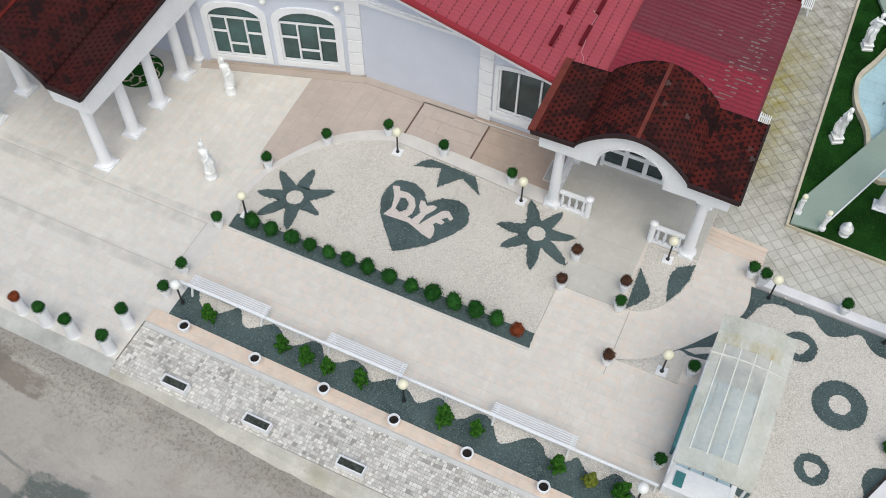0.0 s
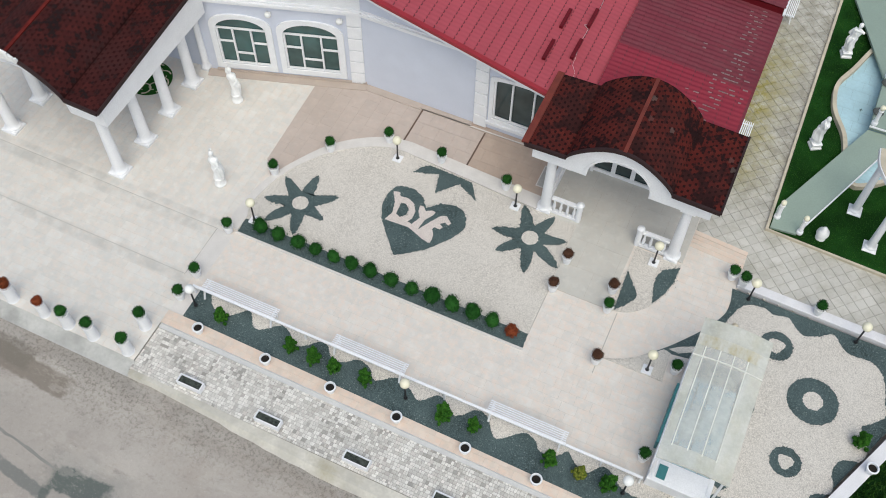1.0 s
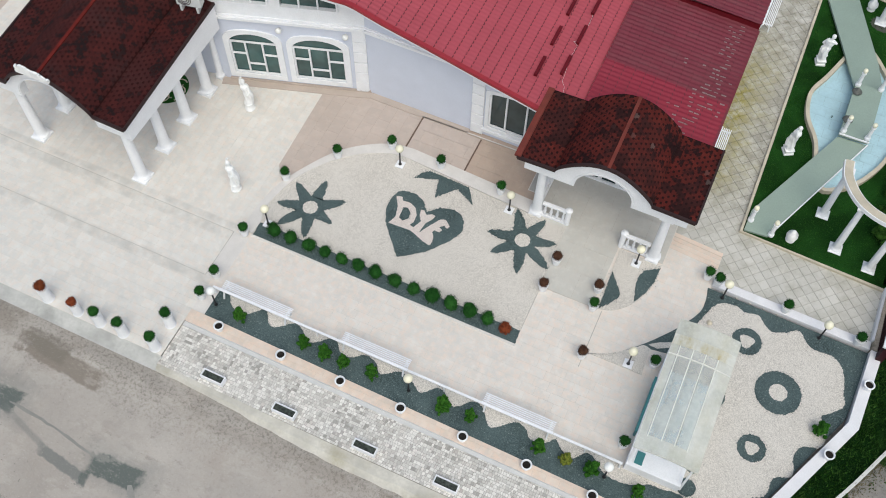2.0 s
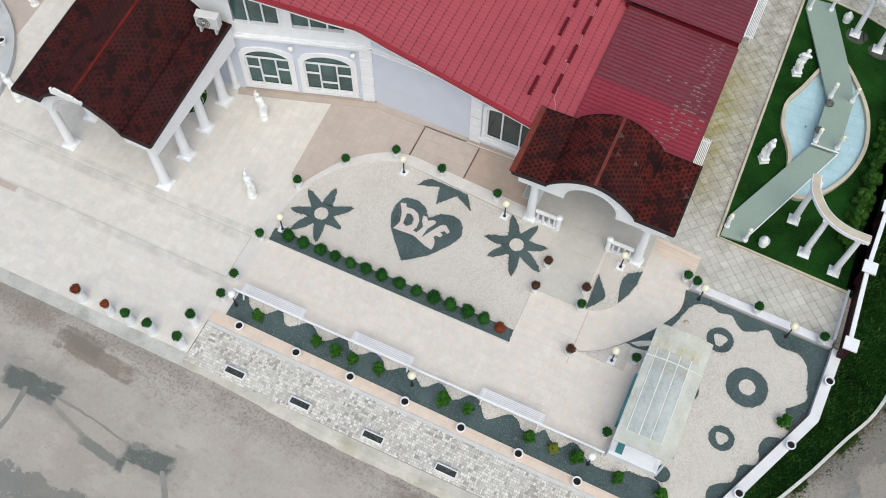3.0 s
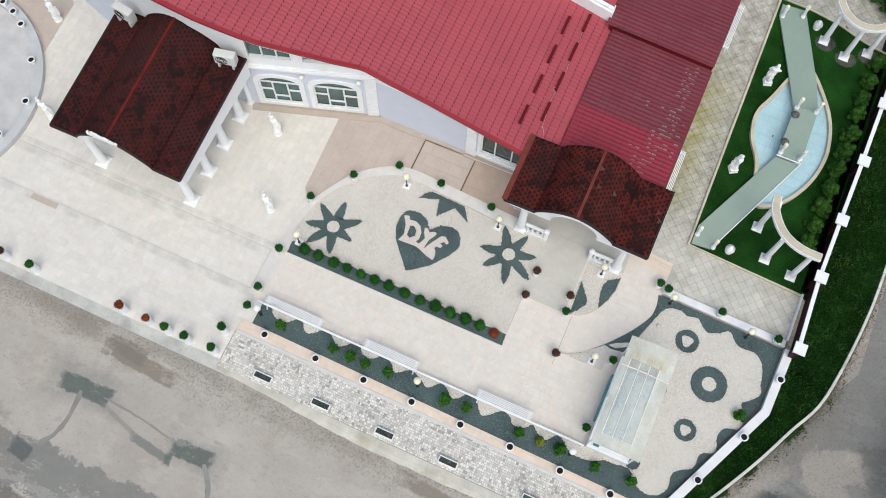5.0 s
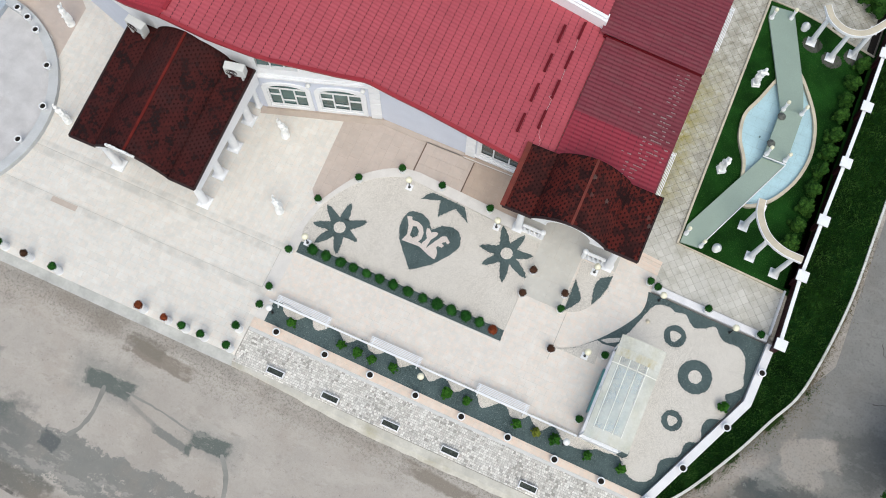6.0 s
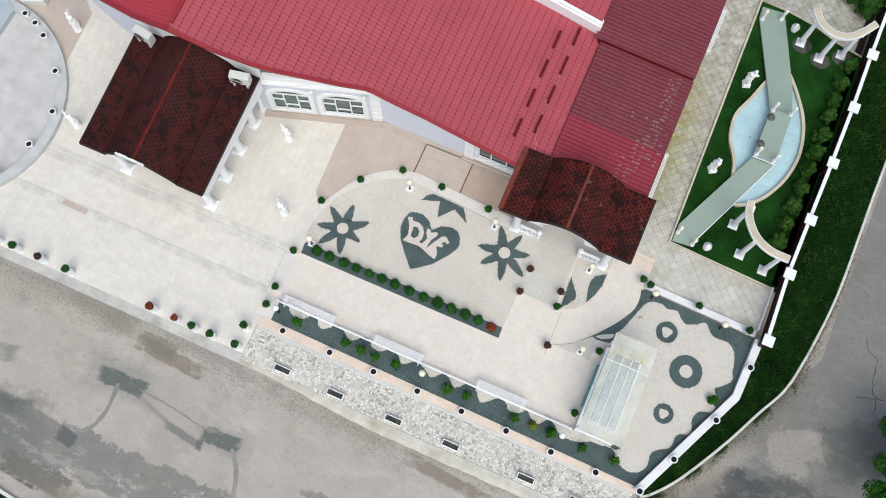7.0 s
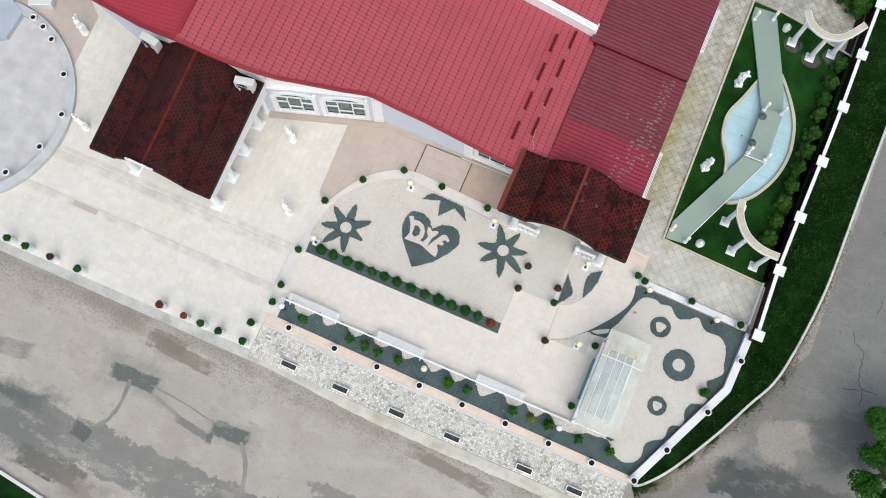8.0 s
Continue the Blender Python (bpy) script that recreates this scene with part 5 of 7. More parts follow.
# flaked paint on the ribs
bm = bmesh.new()
rnd = random.Random(5)
for x, ya, yb, p in ((13.1, 9.6, 13.9, 0.85), (12.93, 9.0, 13.4, 0.55), (12.75, 8.3, 11.4, 0.8), (12.75, 12.2, 13.6, 0.45), (12.58, 8.2, 10.6, 0.4), (12.4, 8.0, 10.2, 0.65), (12.4, 11.2, 12.4, 0.25), (12.05, 8.0, 9.6, 0.4), (11.7, 8.2, 9.2, 0.3), (11.7, 10.9, 11.5, 0.5), (13.42, 9.4, 11.0, 0.4)):
    y = round(ya / 0.2) * 0.2
    while y < yb:
        if rnd.random() < p:
            h = rnd.uniform(0.04, 0.10)
            xx = x + rnd.uniform(-0.04, 0.04)
            bar(bm, (xx - h, y, low_z(xx) + 0.043), (xx + h, y, low_z(xx) + 0.043), rnd.uniform(0.03, 0.06), 0.006)
        y += 0.2
tagged(part("flaked_paint", bm, M_SCRATCH, house), kind="stuff")


# ---- vaulted shelters ----
def vault_profile(x0, x1, cx, hw, rise, z0, n=18):
    pts = [(x0, z0 - 0.05), (x0 + (cx - hw - x0) * 0.5, z0 - 0.02), (cx - hw, z0)]
    for i in range(1, n):
        u = -math.cos(math.pi * i / n)
        pts.append((cx + hw * u, z0 + rise * (0.5 * math.sqrt(1 - u * u) + 0.5 * math.cos(math.pi * u / 2) ** 1.25)))
    return pts + [(cx + hw, z0), (x1 - (x1 - cx - hw) * 0.5, z0 - 0.02), (x1, z0 - 0.05)]


def shell(bm, prof, y0, y1, rise_n, t0, t1):
    """A roof sheet of a cross-section along y; rise_n: climb per metre to the north."""
    rows = []
    for y in (y0, y1):
        dz = (y - y0) * rise_n
        rows.append(([bm.verts.new((x, y, z + dz + t1)) for x, z in prof], [bm.verts.new((x, y, z + dz + t0)) for x, z in prof]))
    (a, al), (b, bl) = rows
    n = len(prof)
    for i in range(n - 1):
        bm.faces.new((a[i], a[i + 1], b[i + 1], b[i]))
        bm.faces.new((al[i + 1], al[i], bl[i], bl[i + 1]))
        bm.faces.new((a[i + 1], a[i], al[i], al[i + 1]))
        bm.faces.new((b[i], b[i + 1], bl[i + 1], bl[i]))
    bm.faces.new((a[0], b[0], bl[0], al[0]))
    bm.faces.new((b[-1], a[-1], al[-1], bl[-1]))


def pillar(parent, x, y, h, r=0.16, base=0.36, name="column"):
    b = bmesh.new()
    lathe(b, [(base, 0.0), (base, 0.09), (base * 0.72, 0.13)], 4, x, y, False)
    lathe(b, [(r * 1.55, 0.1), (r * 1.6, 0.16), (r * 1.25, 0.22), (r * 1.1, 0.3), (r, h * 0.45), (r * 0.86, h - 0.28), (r * 0.95, h - 0.26), (r * 0.9, h - 0.2), (r * 1.35, h - 0.08)], 18, x, y)
    lathe(b, [(r * 2.0, h - 0.08), (r * 2.0, h)], 4, x, y, False)
    return part(name, b, M_WHITE, parent)


TAB = [(-0.109, 0.0), (0.109, 0.0), (0.109, 0.072), (0.064, 0.084), (0.056, 0.152), (-0.056, 0.152), (-0.064, 0.084), (-0.109, 0.072)]
TAB_V = [(u, a, 0.003 + 0.06 * a) for u, a in TAB] + [(u, a, -0.004) for u, a in TAB]
TAB_F = [tuple(range(8))] + [(i, 8 + i, 8 + (i + 1) % 8, (i + 1) % 8) for i in range(8)]
tab_mesh = bpy.data.meshes.new("shingle")
tab_mesh.from_pydata(TAB_V, [], [f[::-1] for f in TAB_F])
tab_mesh.materials.append(M_SHINGLE)


def shingle_cover(s, prof, y0, y1, climb, cx, singles, material):
    """Tabs in courses from the ridge down both flanks; the front strip as single pieces."""
    verts, faces = [], []
    for sgn in (-1, 1):
        line = [p for p in prof if (p[0] - cx) * sgn >= -1e-6]
        line.sort(key=lambda p: abs(p[0] - cx))
        acc = [0.0]
        for p, q in zip(line, line[1:]):
            acc.append(acc[-1] + math.dist(p, q))
        row, a = 0, 0.06
        while a < acc[-1] - 0.1:
            k = max(i for i in range(len(acc) - 1) if acc[i] <= a + 0.07 or i == 0)
            (xa, za), (xb, zb) = line[k], line[k + 1]
            f = (a - acc[k]) / (acc[k + 1] - acc[k])
            down = Vector((xb - xa, 0, zb - za)).normalized()
            along = Vector((0, 1, climb)).normalized()
            up = down.cross(along) if sgn > 0 else along.cross(down)
            if up.z < 0:
                up = -up
            y = y0 + 0.12 + 0.11 * (row % 2)
            while y < y1 - 0.1:
                o = Vector((xa + (xb - xa) * f, y, za + (zb - za) * f + climb * (y - y0)))
                m = Matrix(((along.x, down.x, up.x, o.x), (along.y, down.y, up.y, o.y), (along.z, down.z, up.z, o.z), (0, 0, 0, 1)))
                if y - y0 < singles:
                    ob = new("shingle", tab_mesh)
                    ob.parent = s
                    ob.matrix_basis = m
                else:
                    n = len(verts)
                    verts += [tuple(m @ Vector(v)) for v in TAB_V]
                    faces += [tuple(n + i for i in fc) for fc in TAB_F]
                y += 0.22
            a += 0.15
            row += 1
    tagged(raw("shingle_field", verts, faces, material, s), kind="stuff")


def shelter(name, label, x0, x1, y0, y1, cx, hw, rise, z0, climb, beam, open_hw, crown, cap, singles, eave=0.22):
    s = thing(name, None, label, "portico")
    prof = vault_profile(x0, x1, cx, hw, rise, z0)
    b = bmesh.new()
    shell(b, prof, y0, y1, climb, -0.05, 0.0)
    part("roof", b, M_SHINGLE_BED if singles else M_SHINGLE_FELT, s, "dark red shingle roof with black stains")
    shingle_cover(s, prof, y0, y1, climb, cx, singles, M_SHINGLE if singles else M_SHINGLE_OLD)
    b = bmesh.new()
    shell(b, prof, y0 - 0.045, y0 + 0.04, climb, -0.09, 0.03)
    part("gutter", b, M_GUTTER, s)
    for x, zz in ((x0, z0 - 0.05), (x1, z0 - 0.05)):
        b = bmesh.new()
        bar(b, (x, y0, zz - 0.02), (x, y1, zz - 0.02 + climb * (y1 - y0)), 0.07, 0.12)
        part("verge_strip", b, M_GUTTER, s)
    b = bmesh.new()
    bar(b, (cx, y0, z0 + rise + 0.015), (cx, y1, z0 + rise + 0.015 + climb * (y1 - y0)), 0.11, 0.04)
    part("ridge_strip", b, cap, s, "red ridge strip")
    # white gable with an arched opening
    ix0, ix1, yb = x0 + eave, x1 - eave, y0 + 0.2
    n = 16
    top = [(x, z - 0.1) for x, z in prof if ix0 < x < ix1]
    top = [(ix0, z0 - 0.14)] + top + [(ix1, z0 - 0.14)]
    low = [(ix0, beam)] + [(cx - open_hw * math.cos(math.pi * i / n), beam + 0.12 + (crown - beam - 0.12) * math.sin(math.pi * i / n)) if 0 < i < n else (cx - open_hw * math.cos(math.pi * i / n), beam) for i in range(n + 1)] + [(ix1, beam)]

    def level(line, x):
        for (xa, za), (xb, zb) in zip(line, line[1:]):
            if x <= xb + 1e-6:
                return za if xb - xa < 1e-6 else za + (zb - za) * (x - xa) / (xb - xa)
        return line[-1][1]
    xs = sorted({round(p[0], 4) for p in top + low})
    b = bmesh.new()
    cols = []
    for x in xs:
        cols.append([b.verts.new((x, yy, zz)) for yy, zz in ((yb, level(low, x)), (yb, level(top, x)), (yb + 0.3, level(top, x)), (yb + 0.3, level(low, x)))])
    for p, q in zip(cols, cols[1:]):
        for i in range(4):
            b.faces.new((p[i], p[(i + 1) % 4], q[(i + 1) % 4], q[i]))
    b.faces.new(cols[0])
    b.faces.new(cols[-1][::-1])
    part("gable", b, M_WHITE, s, "white plaster gable with an arched opening")
    b = bmesh.new()
    ys = [yb, yb + 0.3]
    for i in range(n):
        p0 = (cx - (open_hw + 0.06) * math.cos(math.pi * i / n), beam + 0.12 + (crown + 0.06 - beam - 0.12) * math.sin(math.pi * i / n))
        p1 = (cx - (open_hw + 0.06) * math.cos(math.pi * (i + 1) / n), beam + 0.12 + (crown + 0.06 - beam - 0.12) * math.sin(math.pi * (i + 1) / n))
        bar(b, (p0[0], yb - 0.02, p0[1]), (p1[0], yb - 0.02, p1[1]), 0.03, 0.05)
    part("archivolt", b, M_WHITE, s)
    for x in (ix0 + 0.15, ix1 - 0.15):
        b = bmesh.new()
        vs = [b.verts.new(p) for p in ((x - 0.15, yb + 0.3, beam), (x + 0.15, yb + 0.3, beam), (x + 0.15, y1, beam), (x - 0.15, y1, beam),
                                       (x - 0.15, yb + 0.3, z0 - 0.1), (x + 0.15, yb + 0.3, z0 - 0.1), (x + 0.15, y1, z0 - 0.1 + climb * (y1 - y0)), (x - 0.15, y1, z0 - 0.1 + climb * (y1 - y0)))]
        for f in ((3, 2, 1, 0), (4, 5, 6, 7), (0, 1, 5, 4), (1, 2, 6, 5), (2, 3, 7, 6), (3, 0, 4, 7)):
            b.faces.new([vs[i] for i in f])
        part("beam", b, M_WHITE, s, "white side beam")
    b = bmesh.new()
    shell(b, prof[2:-2], yb + 0.3, y1 - 0.1, climb, -0.14, -0.10)
    part("soffit", b, M_WHITE, s)
    return s


def balustrade(parent, x0, x1, y, h=0.8):
    rail = bmesh.new()
    box(rail, x0, x1, y - 0.07, y + 0.07, h - 0.1, h)
    part("handrail", rail, M_WHITE, parent, bevel=0.012)
    b = bmesh.new()
    box(b, x0, x1, y - 0.07, y + 0.07, 0.02, 0.12)
    part("base_rail", b, M_WHITE, parent)
    n = max(2, round((x1 - x0) / 0.22))
    for i in range(n):
        b = bmesh.new()
        lathe(b, [(0.05, 0.12), (0.035, 0.2), (0.062, 0.34), (0.03, 0.54), (0.05, h - 0.1)], 10, x0 + (i + 0.5) * (x1 - x0) / n, y)
        part("baluster", b, M_WHITE, parent, smooth=True)


portico = shelter("entrance_portico", "white columned entrance portico with vaulted dark red shingle roof", 7.95, 14.08, 4.65, 7.75, 10.95, 1.66, 1.08, 3.56, 0.02, 2.76, 1.0, 3.84, M_SHINGLE_CAP, 1.25)
for x, y in ((8.78, 5.16), (13.2, 5.1), (8.78, 7.2), (13.2, 7.2)):
    pillar(portico, x, y, 2.76, 0.17, 0.33)
balustrade(portico, 8.98, 9.9, 5.12)
balustrade(portico, 12.1, 13.0, 5.08)
for z0, z1, name in ((0.7, 0.8, "handrail"), (0.02, 0.12, "base_rail")):
    b = bmesh.new()
    box(b, 8.71, 8.85, 5.42, 6.95, z0, z1)
    part(name, b, M_WHITE, portico, bevel=0.012)
for i in range(7):
    b = bmesh.new()
    lathe(b, [(0.05, 0.12), (0.035, 0.2), (0.062, 0.34), (0.03, 0.54), (0.05, 0.7)], 10, 8.78, 5.53 + 0.22 * i)
    part("baluster", b, M_WHITE, portico, smooth=True)
for x, y in ((9.95, 5.12), (12.02, 5.08)):
    b = bmesh.new()
    lathe(b, [(0.1, 0.0), (0.1, 0.82), (0.13, 0.84), (0.13, 0.9), (0.05, 0.95)], 12, x, y)
    part("newel", b, M_WHITE, portico)
bm = bmesh.new()
bar(bm, (7.95, 4.65, 3.55), (7.95, 7.75, 3.61), 0.22, 0.08)
part("verge_cap", bm, M_SHINGLE_CAP, portico, "orange red verge cap")

gazebo = shelter("drive_through_canopy", "white columned canopy with vaulted dark red shingle roof", -10.15, -4.15, -0.1, 5.72, -7.12, 1.75, 1.2, 3.86, 0.078, 2.95, 1.55, 4.4, M_SHINGLE_DULL, 0.0, 0.04)
for y in (0.42, 1.94, 3.41, 4.89):
    pillar(gazebo, -4.84, y, 2.95, 0.185, 0.42)
    pillar(gazebo, -9.3, y, 2.95, 0.185, 0.42)
pillar(gazebo, -4.75, 5.72, 2.95, 0.12, 0.2)
b = bmesh.new()
rnd = random.Random(2)
for i in range(26):
    t = i / 25
    x = -7.9 + 1.25 * t
    h = 0.14 + 0.26 * math.sin(math.pi * min(1, t * 1.1)) + 0.08 * math.sin(9 * t)
    bar(b, (x, -0.12, 4.92), (x + rnd.uniform(-0.06, 0.06), -0.16, 4.98 + h), 0.06 + 0.03 * (i % 2), 0.06)
bar(b, (-7.95, -0.12, 4.94), (-6.6, -0.12, 5.0), 0.08, 0.12)
part("crest", b, M_MARBLE, gazebo, "white scrolled ornament")


def air_conditioner(m):
    ac = thing("air_conditioner", m, "off-white outdoor air conditioner unit on the canopy roof", "air conditioner", "air conditioners on the canopy")
    b = bmesh.new()
    box(b, -0.45, 0.45, -0.18, 0.18, 0.06, 0.68)
    part("casing", b, M_PLASTIC, ac, bevel=0.02)
    b = bmesh.new()
    n = 20
    for r in (0.24, 0.17, 0.1):
        for i in range(n):
            a, c = 2 * math.pi * i / n, 2 * math.pi * (i + 1) / n
            bar(b, (-0.12 + r * math.cos(a), -0.19, 0.37 + r * math.sin(a)), (-0.12 + r * math.cos(c), -0.19, 0.37 + r * math.sin(c)), 0.02, 0.02)
    part("fan_grille", b, M_GUTTER, ac)
    for x in (-0.3, 0.3):
        b = bmesh.new()
        box(b, x - 0.04, x + 0.04, -0.2, 0.2, -0.25, 0.06)
        part("foot", b, M_PLASTIC, ac)
    return ac


unit = air_conditioner(pose(-4.72, 5.2, 4.42, 0, 0, 12))
copy_thing(unit, pose(-9.5, 5.3, 4.5, 0, 0, -8))

rug = thing("round_rug", pose(-6.35, 4.4, 0.0), "round dark green rug with cream scrollwork", "rug")
b = bmesh.new()
lathe(b, [(0.82, 0.0), (0.82, 0.02)], 40)
part("rug_field", b, M_LEAF, rug)
b = bmesh.new()
for k in range(9):
    a0 = k * 0.7
    for i in range(14):
        f, g2 = i / 14, (i + 1) / 14
        r0, r1 = 0.12 + 0.16 * (1 - f), 0.12 + 0.16 * (1 - g2)
        cx, cy = 0.48 * math.cos(a0), 0.48 * math.sin(a0)
        bar(b, (cx + r0 * math.cos(a0 + f * 6), cy + r0 * math.sin(a0 + f * 6), 0.022), (cx + r1 * math.cos(a0 + g2 * 6), cy + r1 * math.sin(a0 + g2 * 6), 0.022), 0.05 * (1 - 0.5 * f), 0.008)
part("scrollwork", b, M_COPING, rug)

# ---- plants ----
def foliage(bm, shape, n, size, seed):
    """Many small leaves on and in a rounded body; shape: (centre, radius, height radius) lumps."""
    rnd = random.Random(seed)
    for i in range(n):
        (cx, cy, cz), r, h = shape[rnd.randrange(len(shape))]
        a, u = rnd.uniform(0, 6.283), rnd.uniform(-0.55, 1)
        k = rnd.uniform(0.72, 1.06)
        q = math.sqrt(max(0, 1 - u * u))
        p = Vector((cx + r * k * q * math.cos(a), cy + r * k * q * math.sin(a), cz + h * k * u))
        nrm = Vector((q * math.cos(a), q * math.sin(a), u + 0.3)) + Vector((rnd.uniform(-0.6, 0.6), rnd.uniform(-0.6, 0.6), rnd.uniform(-0.4, 0.6)))
        nrm.normalize()
        t = nrm.cross(Vector((rnd.uniform(-1, 1), rnd.uniform(-1, 1), rnd.uniform(-1, 1)))).normalized()
        s = nrm.cross(t)
        L, w = size * rnd.uniform(0.7, 1.35), size * rnd.uniform(0.35, 0.6)
        v = [bm.verts.new(p + t * x + s * y) for x, y in ((-L, 0), (0, -w), (L, 0), (0, w))]
        bm.faces.new(v)


def core(bm, shape, k=0.8):
    for (cx, cy, cz), r, h in shape:
        prof = [(max(0.01, r * k * math.sqrt(max(0, 1 - u * u))), cz + h * k * u) for u in (-0.95, -0.6, -0.2, 0.2, 0.6, 0.95)]
        lathe(bm, prof, 10, cx, cy)


def foliage_part(name, shape, n, size, seed, material, parent):
    b = bmesh.new()
    core(b, shape)
    foliage(b, shape, n, size, seed)
    me = bpy.data.meshes.new(name)
    b.to_mesh(me)
    b.free()
    me.materials.append(material)
    ob = new(name, me)
    ob.parent = parent
    return ob


def bush(kind, seed, material, m, label, group, r=0.24, h=0.26, stem=0.0):
    t = thing(kind, m, label, "bush", group)
    r, h = r * 1.15, h * 1.1
    rnd = random.Random(seed)
    shape = [((0, 0, stem + h * 0.95), r, h)] + [((rnd.uniform(-0.35, 0.35) * r, rnd.uniform(-0.35, 0.35) * r, stem + h * rnd.uniform(0.8, 1.35)), r * rnd.uniform(0.6, 0.8), h * rnd.uniform(0.55, 0.75)) for k in range(4)]
    foliage_part("leaves", shape, 800, 0.032, seed, material, t)
    b = bmesh.new()
    lathe(b, [(0.02, 0.0), (0.018, stem + h * 0.5)], 6)
    part("stem", b, M_TRUNK, t)
    return t


HEDGE_X = [0.73, 1.38, 2.12, 2.72, 3.39, 4.04, 4.71, 5.43, 6.15, 6.84, 7.54, 8.24, 8.9]
HEDGE_R = [0.95, 1.05, 0.88, 0.9, 0.85, 0.95, 0.95, 1.0, 0.92, 1.15, 1.02, 1.08, 0.92]
models = []
for k in range(3):
    models.append(bush("box_bush", 100 + k, M_LEAF, pose(HEDGE_X[k] + 0.04, 0.31, 0.03), "clipped round green box bush in slate gravel", "hedge of round bushes"))
rnd = random.Random(9)
for k in range(3, 13):
    copy_thing(models[k % 3], pose(HEDGE_X[k] + 0.04, 0.31, 0.03, 0, 0, 57 * k)).scale = (HEDGE_R[k],) * 3
bush("box_bush", 120, M_LEAF_R, pose(9.6, 0.27, 0.03), "small rust-brown dried box bush in slate gravel", "hedge of round bushes", 0.2, 0.2)

BED = [1.35, 3.79, 4.57, 5.29, 6.28, 8.86, 9.79, 12.15, 13.9, 15.42, 16.93]
def dwarf_conifer(m, seed, material, label):
    t = thing("dwarf_conifer", m, label, "bush", "conifers in the street bed")
    rnd = random.Random(seed)
    shape = [((0, 0, 0.18), 0.17, 0.19), ((0, 0, 0.42), 0.13, 0.2), ((0, 0, 0.64), 0.075, 0.16)] * 3
    for k in range(22):
        z = rnd.uniform(0.1, 0.72)
        r = (0.24 - 0.22 * z) * rnd.uniform(0.7, 1.1)
        shape.append(((r * math.cos(k * 2.4), r * math.sin(k * 2.4), z), rnd.uniform(0.04, 0.07), rnd.uniform(0.07, 0.12)))
    foliage_part("leaves", shape, 1100, 0.032, seed, material, t)
    b = bmesh.new()
    lathe(b, [(0.02, 0.0), (0.015, 0.4)], 6)
    part("stem", b, M_TRUNK, t)
    return t


conifers = [dwarf_conifer(pose(BED[k], -3.08, 0.02), 130 + k, M_LEAF_L, "bright green dwarf conifer in slate gravel") for k in range(3)]
for k in range(3, len(BED)):
    copy_thing(conifers[k % 3], pose(BED[k], -3.08 - 0.04 * (k % 2), 0.02, 0, 0, 71 * k)).scale = (0.95 + 0.1 * (k % 3),) * 3
dwarf_conifer(pose(13.06, -3.12, 0.02), 140, M_LEAF_Y, "yellow-green dwarf conifer in slate gravel").scale = (1.0, 1.0, 0.8)
copy_thing(conifers[0], pose(20.04, 1.2, 0.03)).scale = (1.15, 1.15, 0.9)

FENCE_BUSH = [(x - 0.04, y) for x, y in [(20.75, 19.3), (20.62, 18.2), (20.6, 17.2), (20.62, 16.35), (20.64, 15.2), (20.6, 14.25), (20.52, 13.2), (20.53, 12.3), (20.45, 11.3), (20.4, 10.3), (20.33, 9.3)]]
def cone_shrub(m, seed):
    t = thing("laurel_bush", m, "upright green laurel bush on the lawn by the fence", "bush", "bushes along the fence")
    rnd = random.Random(seed)
    shape = [((0, 0, 0.24), 0.40, 0.26), ((0, 0, 0.5), 0.32, 0.28), ((0, 0, 0.76), 0.2, 0.22)]
    for k in range(13):
        z = rnd.uniform(0.12, 0.9)
        r = (0.46 - 0.28 * z) * rnd.uniform(0.7, 1.1)
        a = k * 2.4
        shape.append(((r * math.cos(a), r * math.sin(a), z), rnd.uniform(0.1, 0.19), rnd.uniform(0.12, 0.2)))
    foliage_part("leaves", shape, 1500, 0.055, seed, M_LEAF_F, t)
    b = bmesh.new()
    lathe(b, [(0.03, 0.0), (0.02, 0.6)], 6)
    part("stem", b, M_TRUNK, t)
    return t


shrubs = [cone_shrub(pose(*FENCE_BUSH[k], 0.05) @ Matrix.Scale(0.84, 4), 150 + k) for k in range(3)]
for k, (x, y) in enumerate(FENCE_BUSH[3:]):
    copy_thing(shrubs[k % 3], pose(x, y, 0.05, 0, 0, 83 * k)).scale = (0.78 + 0.07 * (k % 3), 0.78 + 0.07 * (k % 3), 0.85 + 0.12 * (k % 4))
for k, (x, y) in enumerate(((20.6, 22.6), (19.9, 23.0), (20.9, 23.4), (22.3, 24.5))):
    copy_thing(shrubs[k % 3], pose(x, y, 0.05, 0, 0, 45 * k)).scale = (1.25,) * 3


# ---- pots ----
def pot_bush(m, material, label, seed, tall=0.0, group="potted bushes"):
    t = thing("potted_bush", m, label, "potted plant", group)
    b = bmesh.new()
    foot = [(0.19, 0.0), (0.19, 0.02), (0.172, 0.05), (0.165, tall + 0.2)] if tall else [(0.12, 0.0), (0.125, 0.02)]
    lathe(b, foot + [(0.165, tall + 0.31), (0.18, tall + 0.315), (0.18, tall + 0.35), (0.155, tall + 0.35), (0.15, tall + 0.31)], 22)
    part("pot", b, M_WHITE, t)
    shape = [((0, 0, tall + 0.47), 0.175, 0.17)] + [((0.05 * math.cos(k * 2.1 + seed), 0.05 * math.sin(k * 2.1 + seed), tall + 0.53), 0.145, 0.135) for k in range(3)]
    foliage_part("leaves", shape, 620, 0.026, seed, material, t)
    return t


